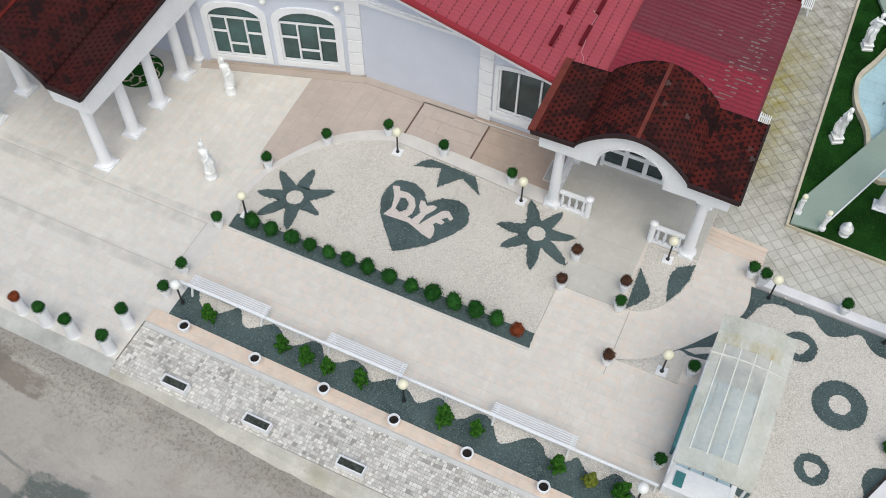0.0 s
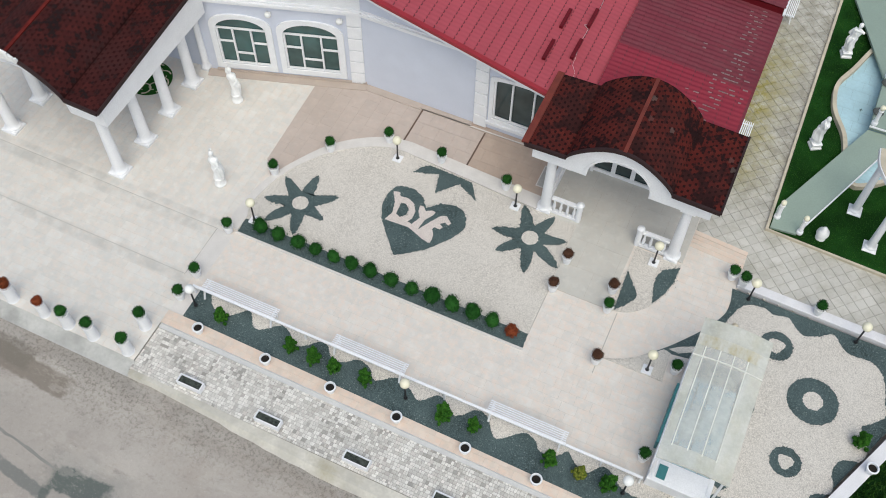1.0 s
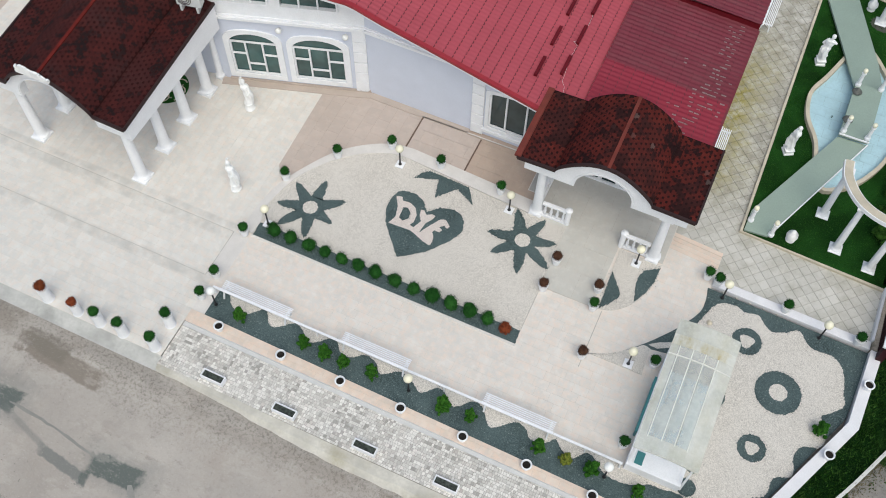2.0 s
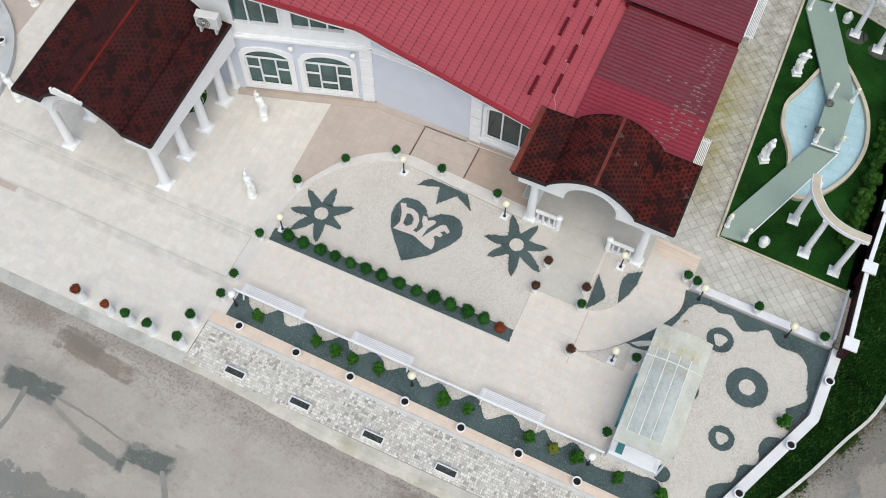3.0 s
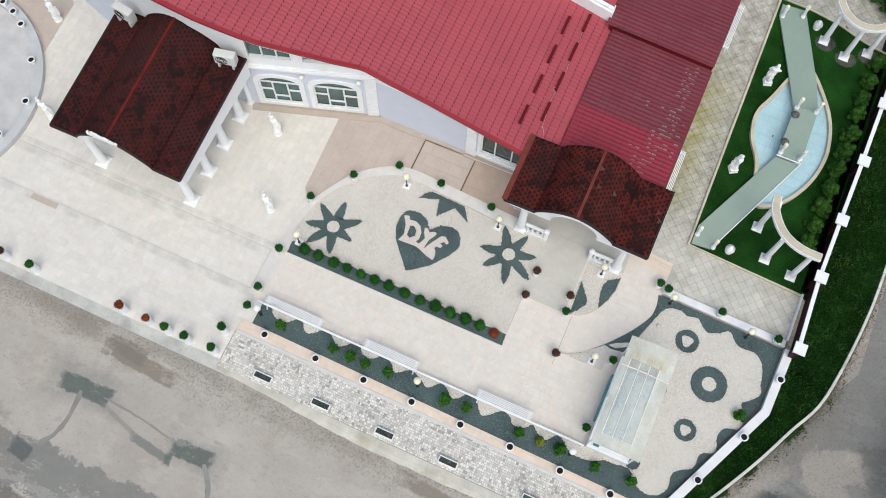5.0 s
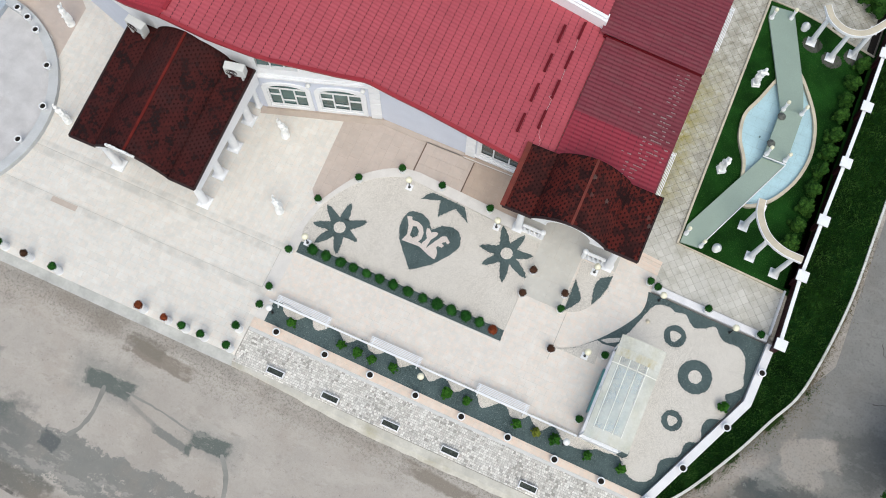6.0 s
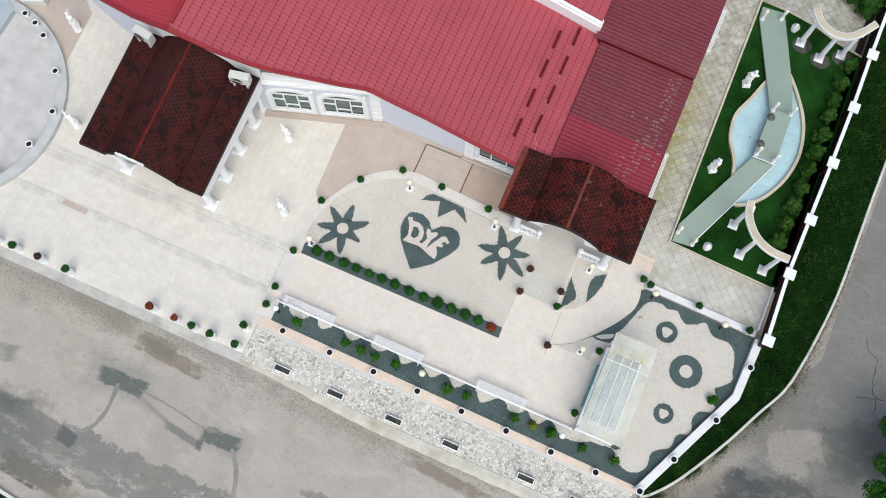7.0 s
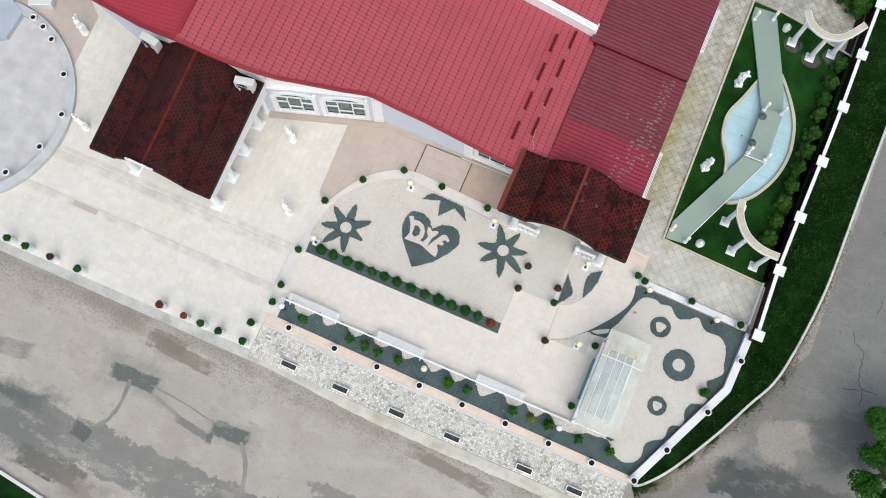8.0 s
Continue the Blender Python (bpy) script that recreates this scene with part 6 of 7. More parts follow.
POTS = [(-0.2, -0.15), (-0.05, 2.55), (1.2, 4.24), (2.84, 5.47), (4.86, 5.44), (7.3, 5.32), (11.98, 2.3), (15.18, 5.1), (15.56, 4.96), (17.95, 4.94), (20.45, 4.78), (14.53, 1.17), (14.52, -1.86), (-0.24, -2.02), (-0.26, -2.93)]
PZ = [0.05, 0.05, 0.05, 0.05, 0.05, 0.05, 0.02, 0.05, 0.12, 0.12, 0.12, 0.0, 0.0, 0.0, 0.0]
p0 = pot_bush(pose(*POTS[0], PZ[0]), M_LEAF, "white tapered pot with a clipped green box ball", 200)
p1 = pot_bush(pose(*POTS[1], PZ[1]), M_LEAF, "white tapered pot with a clipped green box ball", 201)
for k in range(2, len(POTS)):
    copy_thing((p0, p1)[k % 2], pose(*POTS[k], PZ[k], 0, 0, 37 * k))
d0 = pot_bush(pose(10.2, 3.45, 0.02), M_LEAF_D, "white tapered pot with a withered brown-red box ball", 203)
for x, y in ((10.16, 2.28), (11.9, 3.02), (12.26, 0.47)):
    copy_thing(d0, pose(x, y, 0.02, 0, 0, 40 * x))
TALL = [(-13.05, -5.16), (-12.05, -5.16), (-9.28, -5.17), (-2.82, -5.2), (-1.9, -5.2), (-0.66, -5.18), (-0.68, -4.24)]
t0 = pot_bush(pose(*TALL[0], 0.0), M_LEAF, "white pot with a green box ball, tall and column-like", 204, 0.34, "tall pots along the terrace edge")
for k, (x, y) in enumerate(TALL[1:]):
    copy_thing(t0, pose(x, y, 0.0, 0, 0, 61 * k)).scale = (1.05,) * 3
r0 = pot_bush(pose(-4.95, -5.17, 0.0), M_LEAF_R, "white pot with a rust-brown bush, tall and column-like", 205, 0.34, "tall pots along the terrace edge")
r0.scale = (1.1,) * 3
copy_thing(r0, pose(-3.72, -5.19, 0.0)).scale = (0.95,) * 3
pot_bush(pose(-10.75, -5.16, 0.0), M_LEAF_D, "white pot with a dark red bush, tall and column-like", 206, 0.34, "tall pots along the terrace edge")


def cup(m, group, label):
    t = thing("planter_pot", m, label, "planter", group)
    b = bmesh.new()
    lathe(b, [(0.11, 0.0), (0.145, 0.24), (0.175, 0.25), (0.178, 0.29), (0.17, 0.3), (0.135, 0.3), (0.125, 0.22)], 24)
    part("pot", b, M_WHITE, t)
    b = bmesh.new()
    lathe(b, [(0.124, 0.2), (0.124, 0.24)], 16)
    part("soil", b, M_SOIL, t)
    return t


c0 = cup(pose(0.93, -3.72, 0.03), "empty pots on the coping", "empty round white pot with dark soil on stone coping")
for x, y, z in ((3.31, -3.76, 0.03), (5.5, -3.76, 0.03), (7.67, -3.77, 0.03), (9.85, -3.8, 0.03), (12.02, -3.8, 0.03), (14.2, -3.85, 0.03), (16.35, -3.88, 0.03), (18.38, -3.88, 0.3), (19.28, -2.0, 0.3), (20.42, 0.36, 0.3), (21.05, 3.2, 0.3)):
    copy_thing(c0, pose(x, y, z))


def trough(m):
    t = thing("planter_trough", m, "long white trough with dark soil on grey setts", "planter", "troughs along the setts")
    b = bmesh.new()
    for x0, x1, y0, y1 in ((-0.40, 0.40, -0.145, -0.112), (-0.40, 0.40, 0.112, 0.145), (-0.40, -0.367, -0.112, 0.112), (0.367, 0.40, -0.112, 0.112)):
        box(b, x0, x1, y0, y1, 0.0, 0.24)
    part("trough", b, M_WHITE, t)
    b = bmesh.new()
    box(b, -0.367, 0.367, -0.112, 0.112, 0.0, 0.17)
    part("soil", b, M_DAMP_SOIL, t)
    return t


q0 = trough(pose(1.66, -5.32, -0.05))
for x in (4.32, 7.2, 10.0, 13.62, 16.1):
    copy_thing(q0, pose(x, -5.36, -0.05))


# ---- lamps ----
def garden_lamp(m, white, plate):
    t = thing("garden_lamp", m, ("white" if white else "cream") + " globe garden lamp on a short black post", "lamp", "globe garden lamps")
    b = bmesh.new()
    lathe(b, [(0.06, 0.0), (0.065, 0.05), (0.035, 0.12), (0.028, 0.3), (0.028, 0.78), (0.05, 0.82), (0.07, 0.86)], 12)
    part("post", b, M_BLACK, t)
    b = bmesh.new()
    lathe(b, [(0.155 * math.sin(math.pi * (i + 0.3) / 9.6), 1.0 - 0.155 * math.cos(math.pi * (i + 0.3) / 9.6)) for i in range(10)], 20)
    part("globe", b, M_GLOBE_W if white else M_GLOBE, t, smooth=True)
    if plate:
        b = bmesh.new()
        box(b, -0.155, 0.155, -0.155, 0.155, 0.0, 0.05)
        part("base_plate", b, M_WHITE, t, bevel=0.01)
    return t


g0 = garden_lamp(pose(0.33, 0.57, 0.03), False, True)
for x, y in ((3.44, 4.9), (7.87, 4.76), (12.75, 4.6), (13.76, 0.87)):
    copy_thing(g0, pose(x, y, 0.02))
g1 = garden_lamp(pose(7.6, -3.03, 0.02), False, False)
for x, y in ((15.88, 4.57), (19.27, 4.48)):
    copy_thing(g1, pose(x, y, 0.02))
g2 = garden_lamp(pose(0.33, -2.98, 0.02), True, False)
copy_thing(g2, pose(14.34, -3.06, 0.02))


# ---- benches ----
def bench(m, length, group="benches along the bed"):
    t = thing("slatted_bench", m, "white painted slatted bench", "bench", group)
    for i in range(5):
        b = bmesh.new()
        box(b, 0, length, 0.075 + 0.066 * i, 0.108 + 0.066 * i, 0.42, 0.45)
        part("slat", b, M_WHITE, t)
    b = bmesh.new()
    box(b, -0.03, length + 0.03, -0.06, 0.04, 0.41, 0.47)
    part("back_rail", b, M_WHITE, t, bevel=0.01)
    for x in (0.12, length - 0.12):
        b = bmesh.new()
        bar(b, (x, -0.1, 0.0), (x, 0.02, 0.41), 0.05, 0.05)
        bar(b, (x, 0.3, 0.0), (x, 0.26, 0.41), 0.05, 0.05)
        bar(b, (x, 0.0, 0.4), (x, 0.36, 0.4), 0.05, 0.03)
        part("leg_frame", b, M_WHITE, t)
    return t


bench(pose(0.34, -2.56, 0.02), 2.6)
bench(pose(4.9, -2.56, 0.02), 2.42)
bench(pose(9.97, -2.56, 0.02), 2.4)
eb = bench(pose(13.78, 11.35, 0.0, 0, 0, -90), 2.55, "benches by the east wall")
copy_thing(eb, pose(13.78, 19.65, 0.0, 0, 0, -90))
rail = thing("bench_rail", None, "low white rail along the edge of the walk", "rail")
for x0, x1 in ((0.05, 0.3), (2.98, 4.86), (7.36, 9.93), (12.41, 14.7)):
    bm = bmesh.new()
    box(bm, x0, x1, -2.61, -2.53, 0.41, 0.47)
    part("rail", bm, M_WHITE, rail, bevel=0.01)
for x in (0.08, 4.0, 8.65, 13.5, 14.66):
    bm = bmesh.new()
    box(bm, x - 0.025, x + 0.025, -2.595, -2.545, 0.0, 0.41)
    part("post", bm, M_WHITE, rail)

# ---- statues and urns (plain shapes) ----
def statue(m, seed, group, high=1.0, reach=1, square=False):
    m = m @ Matrix.Diagonal((0.95, 0.95, 1.0, 1.0))
    b = bmesh.new()
    rnd = random.Random(seed)
    if square:
        for r, z0, z1 in ((0.2, 0.0, 0.09), (0.17, 0.09, 0.2), (0.19, 0.2, 0.26)):
            box(b, -r, r, -r, r, z0, z1)
        lathe(b, [(0.15, 0.26), (0.16, 0.3), (0.13, 0.36), (0.14, 0.39)], 14)
    else:
        lathe(b, [(0.2, 0.0), (0.215, 0.03), (0.215, 0.08), (0.18, 0.11), (0.165, 0.27), (0.195, 0.32), (0.2, 0.37), (0.17, 0.39)], 18)
    prof = [(0.15, 0.37), (0.19, 0.42), (0.175, 0.52), (0.165, 0.64), (0.185, 0.76), (0.19, 0.86), (0.15, 0.97), (0.165, 1.07), (0.185, 1.16), (0.16, 1.23), (0.065, 1.29), (0.055, 1.34)]
    sway = [0, 0.01, 0.03, 0.05, 0.055, 0.04, 0.0, -0.03, -0.04, -0.045, -0.05, -0.06]
    n = 22
    rings = []
    for k, ((r, z), dx) in enumerate(zip(prof, sway)):
        fold = 0.16 if k < 6 else 0.07
        rings.append([b.verts.new((dx + r * (1 + fold * math.sin(6 * a + z * 7 + seed)) * math.cos(a), r * 0.85 * (1 + fold * math.cos(5 * a + z * 6)) * math.sin(a), 0.37 + (z - 0.37) * high)) for a in [6.283 * i / n for i in range(n)]])
    for p, q in zip(rings, rings[1:]):
        for i in range(n):
            b.faces.new((p[i], p[(i + 1) % n], q[(i + 1) % n], q[i]))
    b.faces.new(rings[0][::-1])
    b.faces.new(rings[-1])
    hz = 0.37 + 1.06 * high
    lathe(b, [(0.03, hz - 0.1), (0.075, hz - 0.05), (0.09, hz + 0.02), (0.085, hz + 0.07), (0.05, hz + 0.12), (0.01, hz + 0.14)], 12, -0.07, 0.0)

    def limb(points, r0, r1):
        for k, (p, q) in enumerate(zip(points, points[1:])):
            p, q = Vector(p), Vector(q)
            d = (q - p).normalized()
            u = d.orthogonal().normalized()
            v = d.cross(u)
            ra, rb = r0 + (r1 - r0) * k / len(points), r0 + (r1 - r0) * (k + 1) / len(points)
            ends = [[b.verts.new(c + (u * math.cos(a) + v * math.sin(a)) * r) for a in [6.283 * i / 8 for i in range(8)]] for c, r in ((p, ra), (q, rb))]
            for i in range(8):
                b.faces.new((ends[0][i], ends[0][(i + 1) % 8], ends[1][(i + 1) % 8], ends[1][i]))
            b.faces.new(ends[0][::-1])
            b.faces.new(ends[1])
    limb([(-0.15, 0.05, hz - 0.2), (-0.26, 0.1, hz - 0.26), (-0.25 * reach, 0.16, hz - 0.04), (-0.18 * reach, 0.14, hz + 0.06)], 0.055, 0.035)
    limb([(0.1, -0.05, hz - 0.2), (0.2, -0.1, hz - 0.42), (0.08, -0.19, hz - 0.56)], 0.055, 0.04)
    limb([(0.05, 0.16, 0.42), (0.1, 0.17, 0.7), (0.02, 0.15, 0.98)], 0.075, 0.045)
    ob = part("garden_statue", b, M_MARBLE, None, smooth=True)
    fuse = ob.modifiers.new("fuse", "REMESH")
    fuse.mode, fuse.voxel_size, fuse.use_smooth_shade = "VOXEL", 0.014, True
    ob.matrix_basis = m
    return tagged(ob, "white cast-stone garden statue on a " + ("square" if square else "round") + " pedestal", "statue", group)


statue(pose(-2.92, 4.86, 0.0, 0, 0, 10), 1, "statues on the terrace", 1.1)
statue(pose(-1.5, 1.42, 0.0, 0, 0, -5), 2, "statues on the terrace", 1.1)
statue(pose(-12.55, 1.36, 0.0, 0, 0, 20), 3, "statues on the terrace", 1.1)
statue(pose(-15.0, 5.85, 0.0, 0, 0, -30), 4, "statues on the terrace", 1.1)
statue(pose(16.38, 16.45, 0.05, 0, 0, 200), 5, "statues on the lawn", 1.05, -0.8, True)
statue(pose(16.33, 11.6, 0.05, 0, 0, 120), 6, "statues on the lawn", 1.05, 0.9, True)


def urn(m):
    b = bmesh.new()
    lathe(b, [(0.2, 0.0), (0.2, 0.06), (0.12, 0.12), (0.22, 0.24), (0.25, 0.36), (0.2, 0.44), (0.23, 0.48), (0.1, 0.55), (0.12, 0.66), (0.05, 0.78), (0.01, 0.8)], 16)
    ob = part("garden_urn", b, M_MARBLE, None, smooth=True)
    ob.matrix_basis = m
    return tagged(ob, "white cast-stone lidded urn on the lawn", "urn", "urns on the lawn")


u = urn(pose(17.4, 7.85, 0.05))
u.scale = (0.85, 0.85, 0.75)
copy_thing(u, pose(17.62, 20.22, 0.05)).scale = (0.85, 0.85, 0.75)


def bridge_lamp(m):
    t = thing("bollard_lamp", m, "white fluted bollard with a small cream globe", "lamp", "bollard lamps on the bridge")
    b = bmesh.new()
    lathe(b, [(0.11, 0.0), (0.11, 0.1), (0.075, 0.14), (0.065, 0.6), (0.09, 0.66), (0.09, 0.7)], 12)
    part("post", b, M_WHITE, t)
    b = bmesh.new()
    lathe(b, [(0.03, 0.7), (0.085, 0.76), (0.095, 0.82), (0.07, 0.89), (0.01, 0.91)], 12)
    part("globe", b, M_GLOBE, t, smooth=True)
    return t


bl = bridge_lamp(pose(15.9, 7.98, 0.14))
for x, y, z in ((16.72, 7.68, 0.14), (17.94, 12.95, 0.62), (18.82, 12.96, 0.62), (17.94, 15.4, 0.62), (18.8, 15.52, 0.62), (15.96, 20.05, 0.18), (16.84, 20.42, 0.18)):
    copy_thing(bl, pose(x, y, z))
for x, y in ((17.98, 15.02), (17.96, 13.52)):
    b = bmesh.new()
    lathe(b, [(0.12, 0.0), (0.2, 0.05), (0.16, 0.1), (0.05, 0.22), (0.02, 0.24)], 14)
    ob = part("fountain_jet", b, M_BRONZE_D, None, smooth=True)
    ob.matrix_basis = pose(x, y, 0.62)
    tagged(ob, "small dark weathered fountain bowl on the bridge", "fountain", "fountain bowls")
nozzle = thing("fountain_nozzle", pose(17.46, 13.9, 0.075) @ Matrix.Scale(0.3, 4), "dark metal fountain nozzle standing in the pool", "fountain")
bm = bmesh.new()
lathe(bm, [(0.07, 0.0), (0.07, 0.03), (0.03, 0.05), (0.025, 0.32), (0.045, 0.34), (0.035, 0.4)], 12)
part("riser", bm, M_BRONZE, nozzle)
for k in range(5):
    bm = bmesh.new()
    a = k * 1.2566
    bar(bm, (0.03 * math.cos(a), 0.03 * math.sin(a), 0.3), (0.2 * math.cos(a), 0.2 * math.sin(a), 0.2), 0.06, 0.012)
    part("spout", bm, M_BRONZE, nozzle)
bm = bmesh.new()
lathe(bm, [(0.16, 0.0), (0.2, 0.08), (0.12, 0.16), (0.02, 0.2)], 9)
ob = part("garden_rock", bm, M_COPING, None)
ob.matrix_basis = pose(15.76, 3.45, 0.04) @ Matrix.Scale(0.5, 4)
tagged(ob, "small sandy rock lying on white gravel", "rock")


# ---- colonnades on the lawn ----
def colonnade(pts, cols, h=2.75):
    t = thing("garden_colonnade", None, "curved white colonnade with a sandy top on three columns", "colonnade", "colonnades on the lawn")
    line = spline(pts, 6, False)
    b = bmesh.new()
    band(b, line, -0.17, 0.17, h, h + 0.16)
    part("entablature", b, M_WHITE, t)
    b = bmesh.new()
    band(b, line, -0.135, 0.135, h + 0.16, h + 0.18)
    part("top_slab", b, M_COPING, t, "sandy weathered top")
    for x, y in cols:
        pillar(t, x, y, h, 0.12, 0.32)


colonnade([(18.08, 9.72), (18.22, 9.0), (18.8, 8.25), (19.6, 7.88), (20.5, 7.83)], [(18.2, 9.42), (18.95, 8.16), (20.2, 7.86)])
colonnade([(17.85, 20.1), (18.3, 19.5), (19.1, 19.2), (19.95, 19.5), (20.7, 20.5)], [(18.15, 19.68), (19.25, 19.24), (20.2, 19.84)], 2.5)

# Flat dark grey discs round the feet of the north columns.
for k, (x, y) in enumerate(((18.15, 19.66), (19.25, 19.22), (20.2, 19.8))):
    figure("foot_patch", [(x + 0.1 + 0.5 * math.cos(i * 0.5), y - 0.08 + 0.42 * math.sin(i * 0.5)) for i in range(12)], 0.064, M_FOOT_GREY, "dark grey patch round a column foot", None, 90 + k, 0.04)

# ---- boundary walls and fence ----
bm = bmesh.new()
prism(bm, [(15.42, 4.86), (20.9, 4.72), (20.9, 5.04), (15.42, 5.18)], -0.3, 0.12)
structure("wall_garden_north", bm, M_WALL_TOP, "low white garden wall", 0.012)
bm = bmesh.new()
band(bm, [(21.08, 4.62), (20.95, 1.75), (18.3, -3.92)], -0.17, 0.2, -0.6, 0.3)
structure("wall_garden_east", bm, M_WALL_TOP, "low white boundary wall", 0.0)
fence = thing("boundary_fence", None, "white capped fence posts with dark maroon metal panels", "fence")
FP = [(21.2, 4.45), (21.1, 7.75), (21.17, 10.58), (21.26, 13.64), (21.32, 16.7), (21.32, 19.68), (21.36, 22.66), (21.4, 25.7)]
for x, y in FP:
    b = bmesh.new()
    box(b, x - 0.12, x + 0.12, y - 0.12, y + 0.12, -0.5, 1.352)
    part("post", b, M_MAROON, fence)
    b = bmesh.new()
    box(b, x - 0.25, x + 0.25, y - 0.25, y + 0.25, 1.35, 1.43)
    part("post_cap", b, M_WHITE, fence, "white square post cap")
for (xa, ya), (xb, yb) in zip(FP, FP[1:]):
    b = bmesh.new()
    bar(b, (xa - 0.02, ya + 0.17, 1.22), (xb - 0.02, yb - 0.17, 1.22), 0.16, 0.08)
    part("top_rail", b, M_WHITE, fence)
    n = 14
    for i in range(n):
        f0, f1 = (i + 0.06) / n, (i + 0.94) / n
        ya2, L = ya + 0.17, yb - ya - 0.34
        b = bmesh.new()
        bar(b, (xa + (xb - xa) * f0, ya2 + L * f0, 0.6), (xa + (xb - xa) * f1, ya2 + L * f1, 0.6), 0.03, 1.16)
        part("panel", b, M_MAROON, fence)
bm = bmesh.new()
box(bm, 20.86, 20.94, 5.05, 7.25, -0.1, 0.22)
structure("kerb_paving", bm, M_WHITE, "thin white kerb by the fence")
bm = bmesh.new()
box(bm, 20.8, 21.12, 7.4, 25.5, -0.1, 0.06)
structure("fence_bed", bm, M_SOIL, "dark soil strip under the fence")

# ---- stair canopy ----
M_FRAME = plain("aged_white_frame", (0.70, 0.70, 0.64), 0.5, 0.1, 3.0, 20.0)
M_COVER = plain("blue_grey_glass_cover", (0.44, 0.56, 0.62), 0.2, 0.15, 1.5, 20.0)
canopy = thing("stair_canopy", None, "milky polycarbonate canopy on thin white legs over a stairwell", "canopy")
CX0, CX1, CY0, CY1, CZ = 14.72, 16.68, -2.7, 1.86, 2.38
for y0, y1, f0, f1, material, label in ((CY0, -2.2, 0.0, 1.0, M_POLY_END, "cloudy end sheet"), (-2.2, 0.95, 0.0, 0.12, M_POLY_END, "cloudy side sheet"), (-2.2, 0.95, 0.12, 0.76, M_POLY, ""), (-2.2, 0.95, 0.76, 1.0, M_POLY_END, "cloudy side sheet"),
                                        (0.95, 1.32, 0.0, 1.0, M_YELLOW, "yellowed sheet strip"), (1.32, CY1, 0.0, 1.0, M_POLY_END, "cloudy end sheet")):
    bm = bmesh.new()
    rows = []
    for i in range(9):
        f = f0 + (f1 - f0) * i / 8
        x = CX0 + (CX1 - CX0) * f
        z = CZ + 0.12 * math.sin(math.pi * f)
        rows.append([bm.verts.new((x, y0, z)), bm.verts.new((x, y1, z)), bm.verts.new((x, y1, z + 0.015)), bm.verts.new((x, y0, z + 0.015))])
    for a, c in zip(rows, rows[1:]):
        for i in range(4):
            bm.faces.new((a[i], c[i], c[(i + 1) % 4], a[(i + 1) % 4]))
    bm.faces.new(rows[0])
    bm.faces.new(rows[-1][::-1])
    part("sheet", bm, material, canopy, label)
for f in (0.14, 0.35, 0.55, 0.75):
    x = CX0 + (CX1 - CX0) * f
    z = CZ + 0.12 * math.sin(math.pi * f)
    bm = bmesh.new()
    bar(bm, (x, -2.25, z + 0.008), (x, 0.95, z + 0.008), 0.035, 0.02)
    part("purlin", bm, M_FRAME, canopy)
for y in (CY0 + 0.03, 0.6, CY1 - 0.03):
    bm = bmesh.new()
    for i in range(8):
        fa, fb_ = i / 8, (i + 1) / 8
        dz = 0.01 if y == 0.6 else -0.04
        bar(bm, (CX0 + (CX1 - CX0) * fa, y, CZ + dz + 0.12 * math.sin(math.pi * fa)), (CX0 + (CX1 - CX0) * fb_, y, CZ + dz + 0.12 * math.sin(math.pi * fb_)), 0.045, 0.03)
    part("bow", bm, M_FRAME, canopy)
for x in (CX0 + 0.1, CX1 - 0.1):
    for y in (CY0 + 0.25, -0.35, CY1 - 0.25):
        bm = bmesh.new()
        box(bm, x - 0.03, x + 0.03, y - 0.03, y + 0.03, 0.0, CZ - 0.03)
        part("leg", bm, M_WHITE, canopy)
well = thing("stairwell", None, "white walled stairwell with teal side under the canopy", "stairs")
for x0, x1, y0, y1 in ((14.78, 14.9, -2.55, 1.5), (16.4, 16.54, -2.55, 1.5), (14.9, 16.4, -2.55, -2.41)):
    bm = bmesh.new()
    box(bm, x0, x1, y0, y1, -0.3, 0.5)
    part("parapet", bm, M_WHITE, well, bevel=0.01)
bm = bmesh.new()
box(bm, 14.70, 14.775, -1.4, 0.6, 0.02, 0.5)
part("side_panel", bm, M_TEAL, well, "teal painted side panel")
bm = bmesh.new()
box(bm, 15.0, 15.25, -2.42, -2.0, 0.49, 0.53)
part("hatch", bm, M_TEAL, well, "teal hatch")
for i in range(4):
    bm = bmesh.new()
    box(bm, 14.92 + i * 0.37, 15.26 + i * 0.37, -1.85, 1.0, 0.44, 0.48)
    part("glass_cover", bm, M_COVER, well, "blue-grey glass cover panel")
bm = bmesh.new()
box(bm, 14.9, 16.4, -2.41, -1.85, 0.3, 0.495)
part("end_slab", bm, M_WHITE, well)
for i in range(3):
    bm = bmesh.new()
    box(bm, 14.92, 16.38, 1.0 + i * 0.3, 1.3 + i * 0.3, -0.1, 0.3 - 0.1 * i)
    part("tread", bm, M_APRON, well)

# ---- round basin on the west terrace ----
RC, RR = (-18.76, 0.43), 5.45
CIRC = [(RC[0] + RR * math.cos(a), RC[1] + RR * math.sin(a)) for a in [6.2832 * i / 72 for i in range(72)]]
bm = bmesh.new()
band(bm, CIRC, 0.0, 0.45, -0.05, 0.3, True)
structure("wall_round_plaza", bm, M_RING, "low round white stone wall")
bm = bmesh.new()
prism(bm, [(RC[0] + (RR - 0.4) * math.cos(a), RC[1] + (RR - 0.4) * math.sin(a)) for a in [6.2832 * i / 48 for i in range(48)]], -0.05, 0.01)
structure("floor_round_plaza", bm, M_PLAZA, "pale stone floor of the round plaza")
bm = bmesh.new()
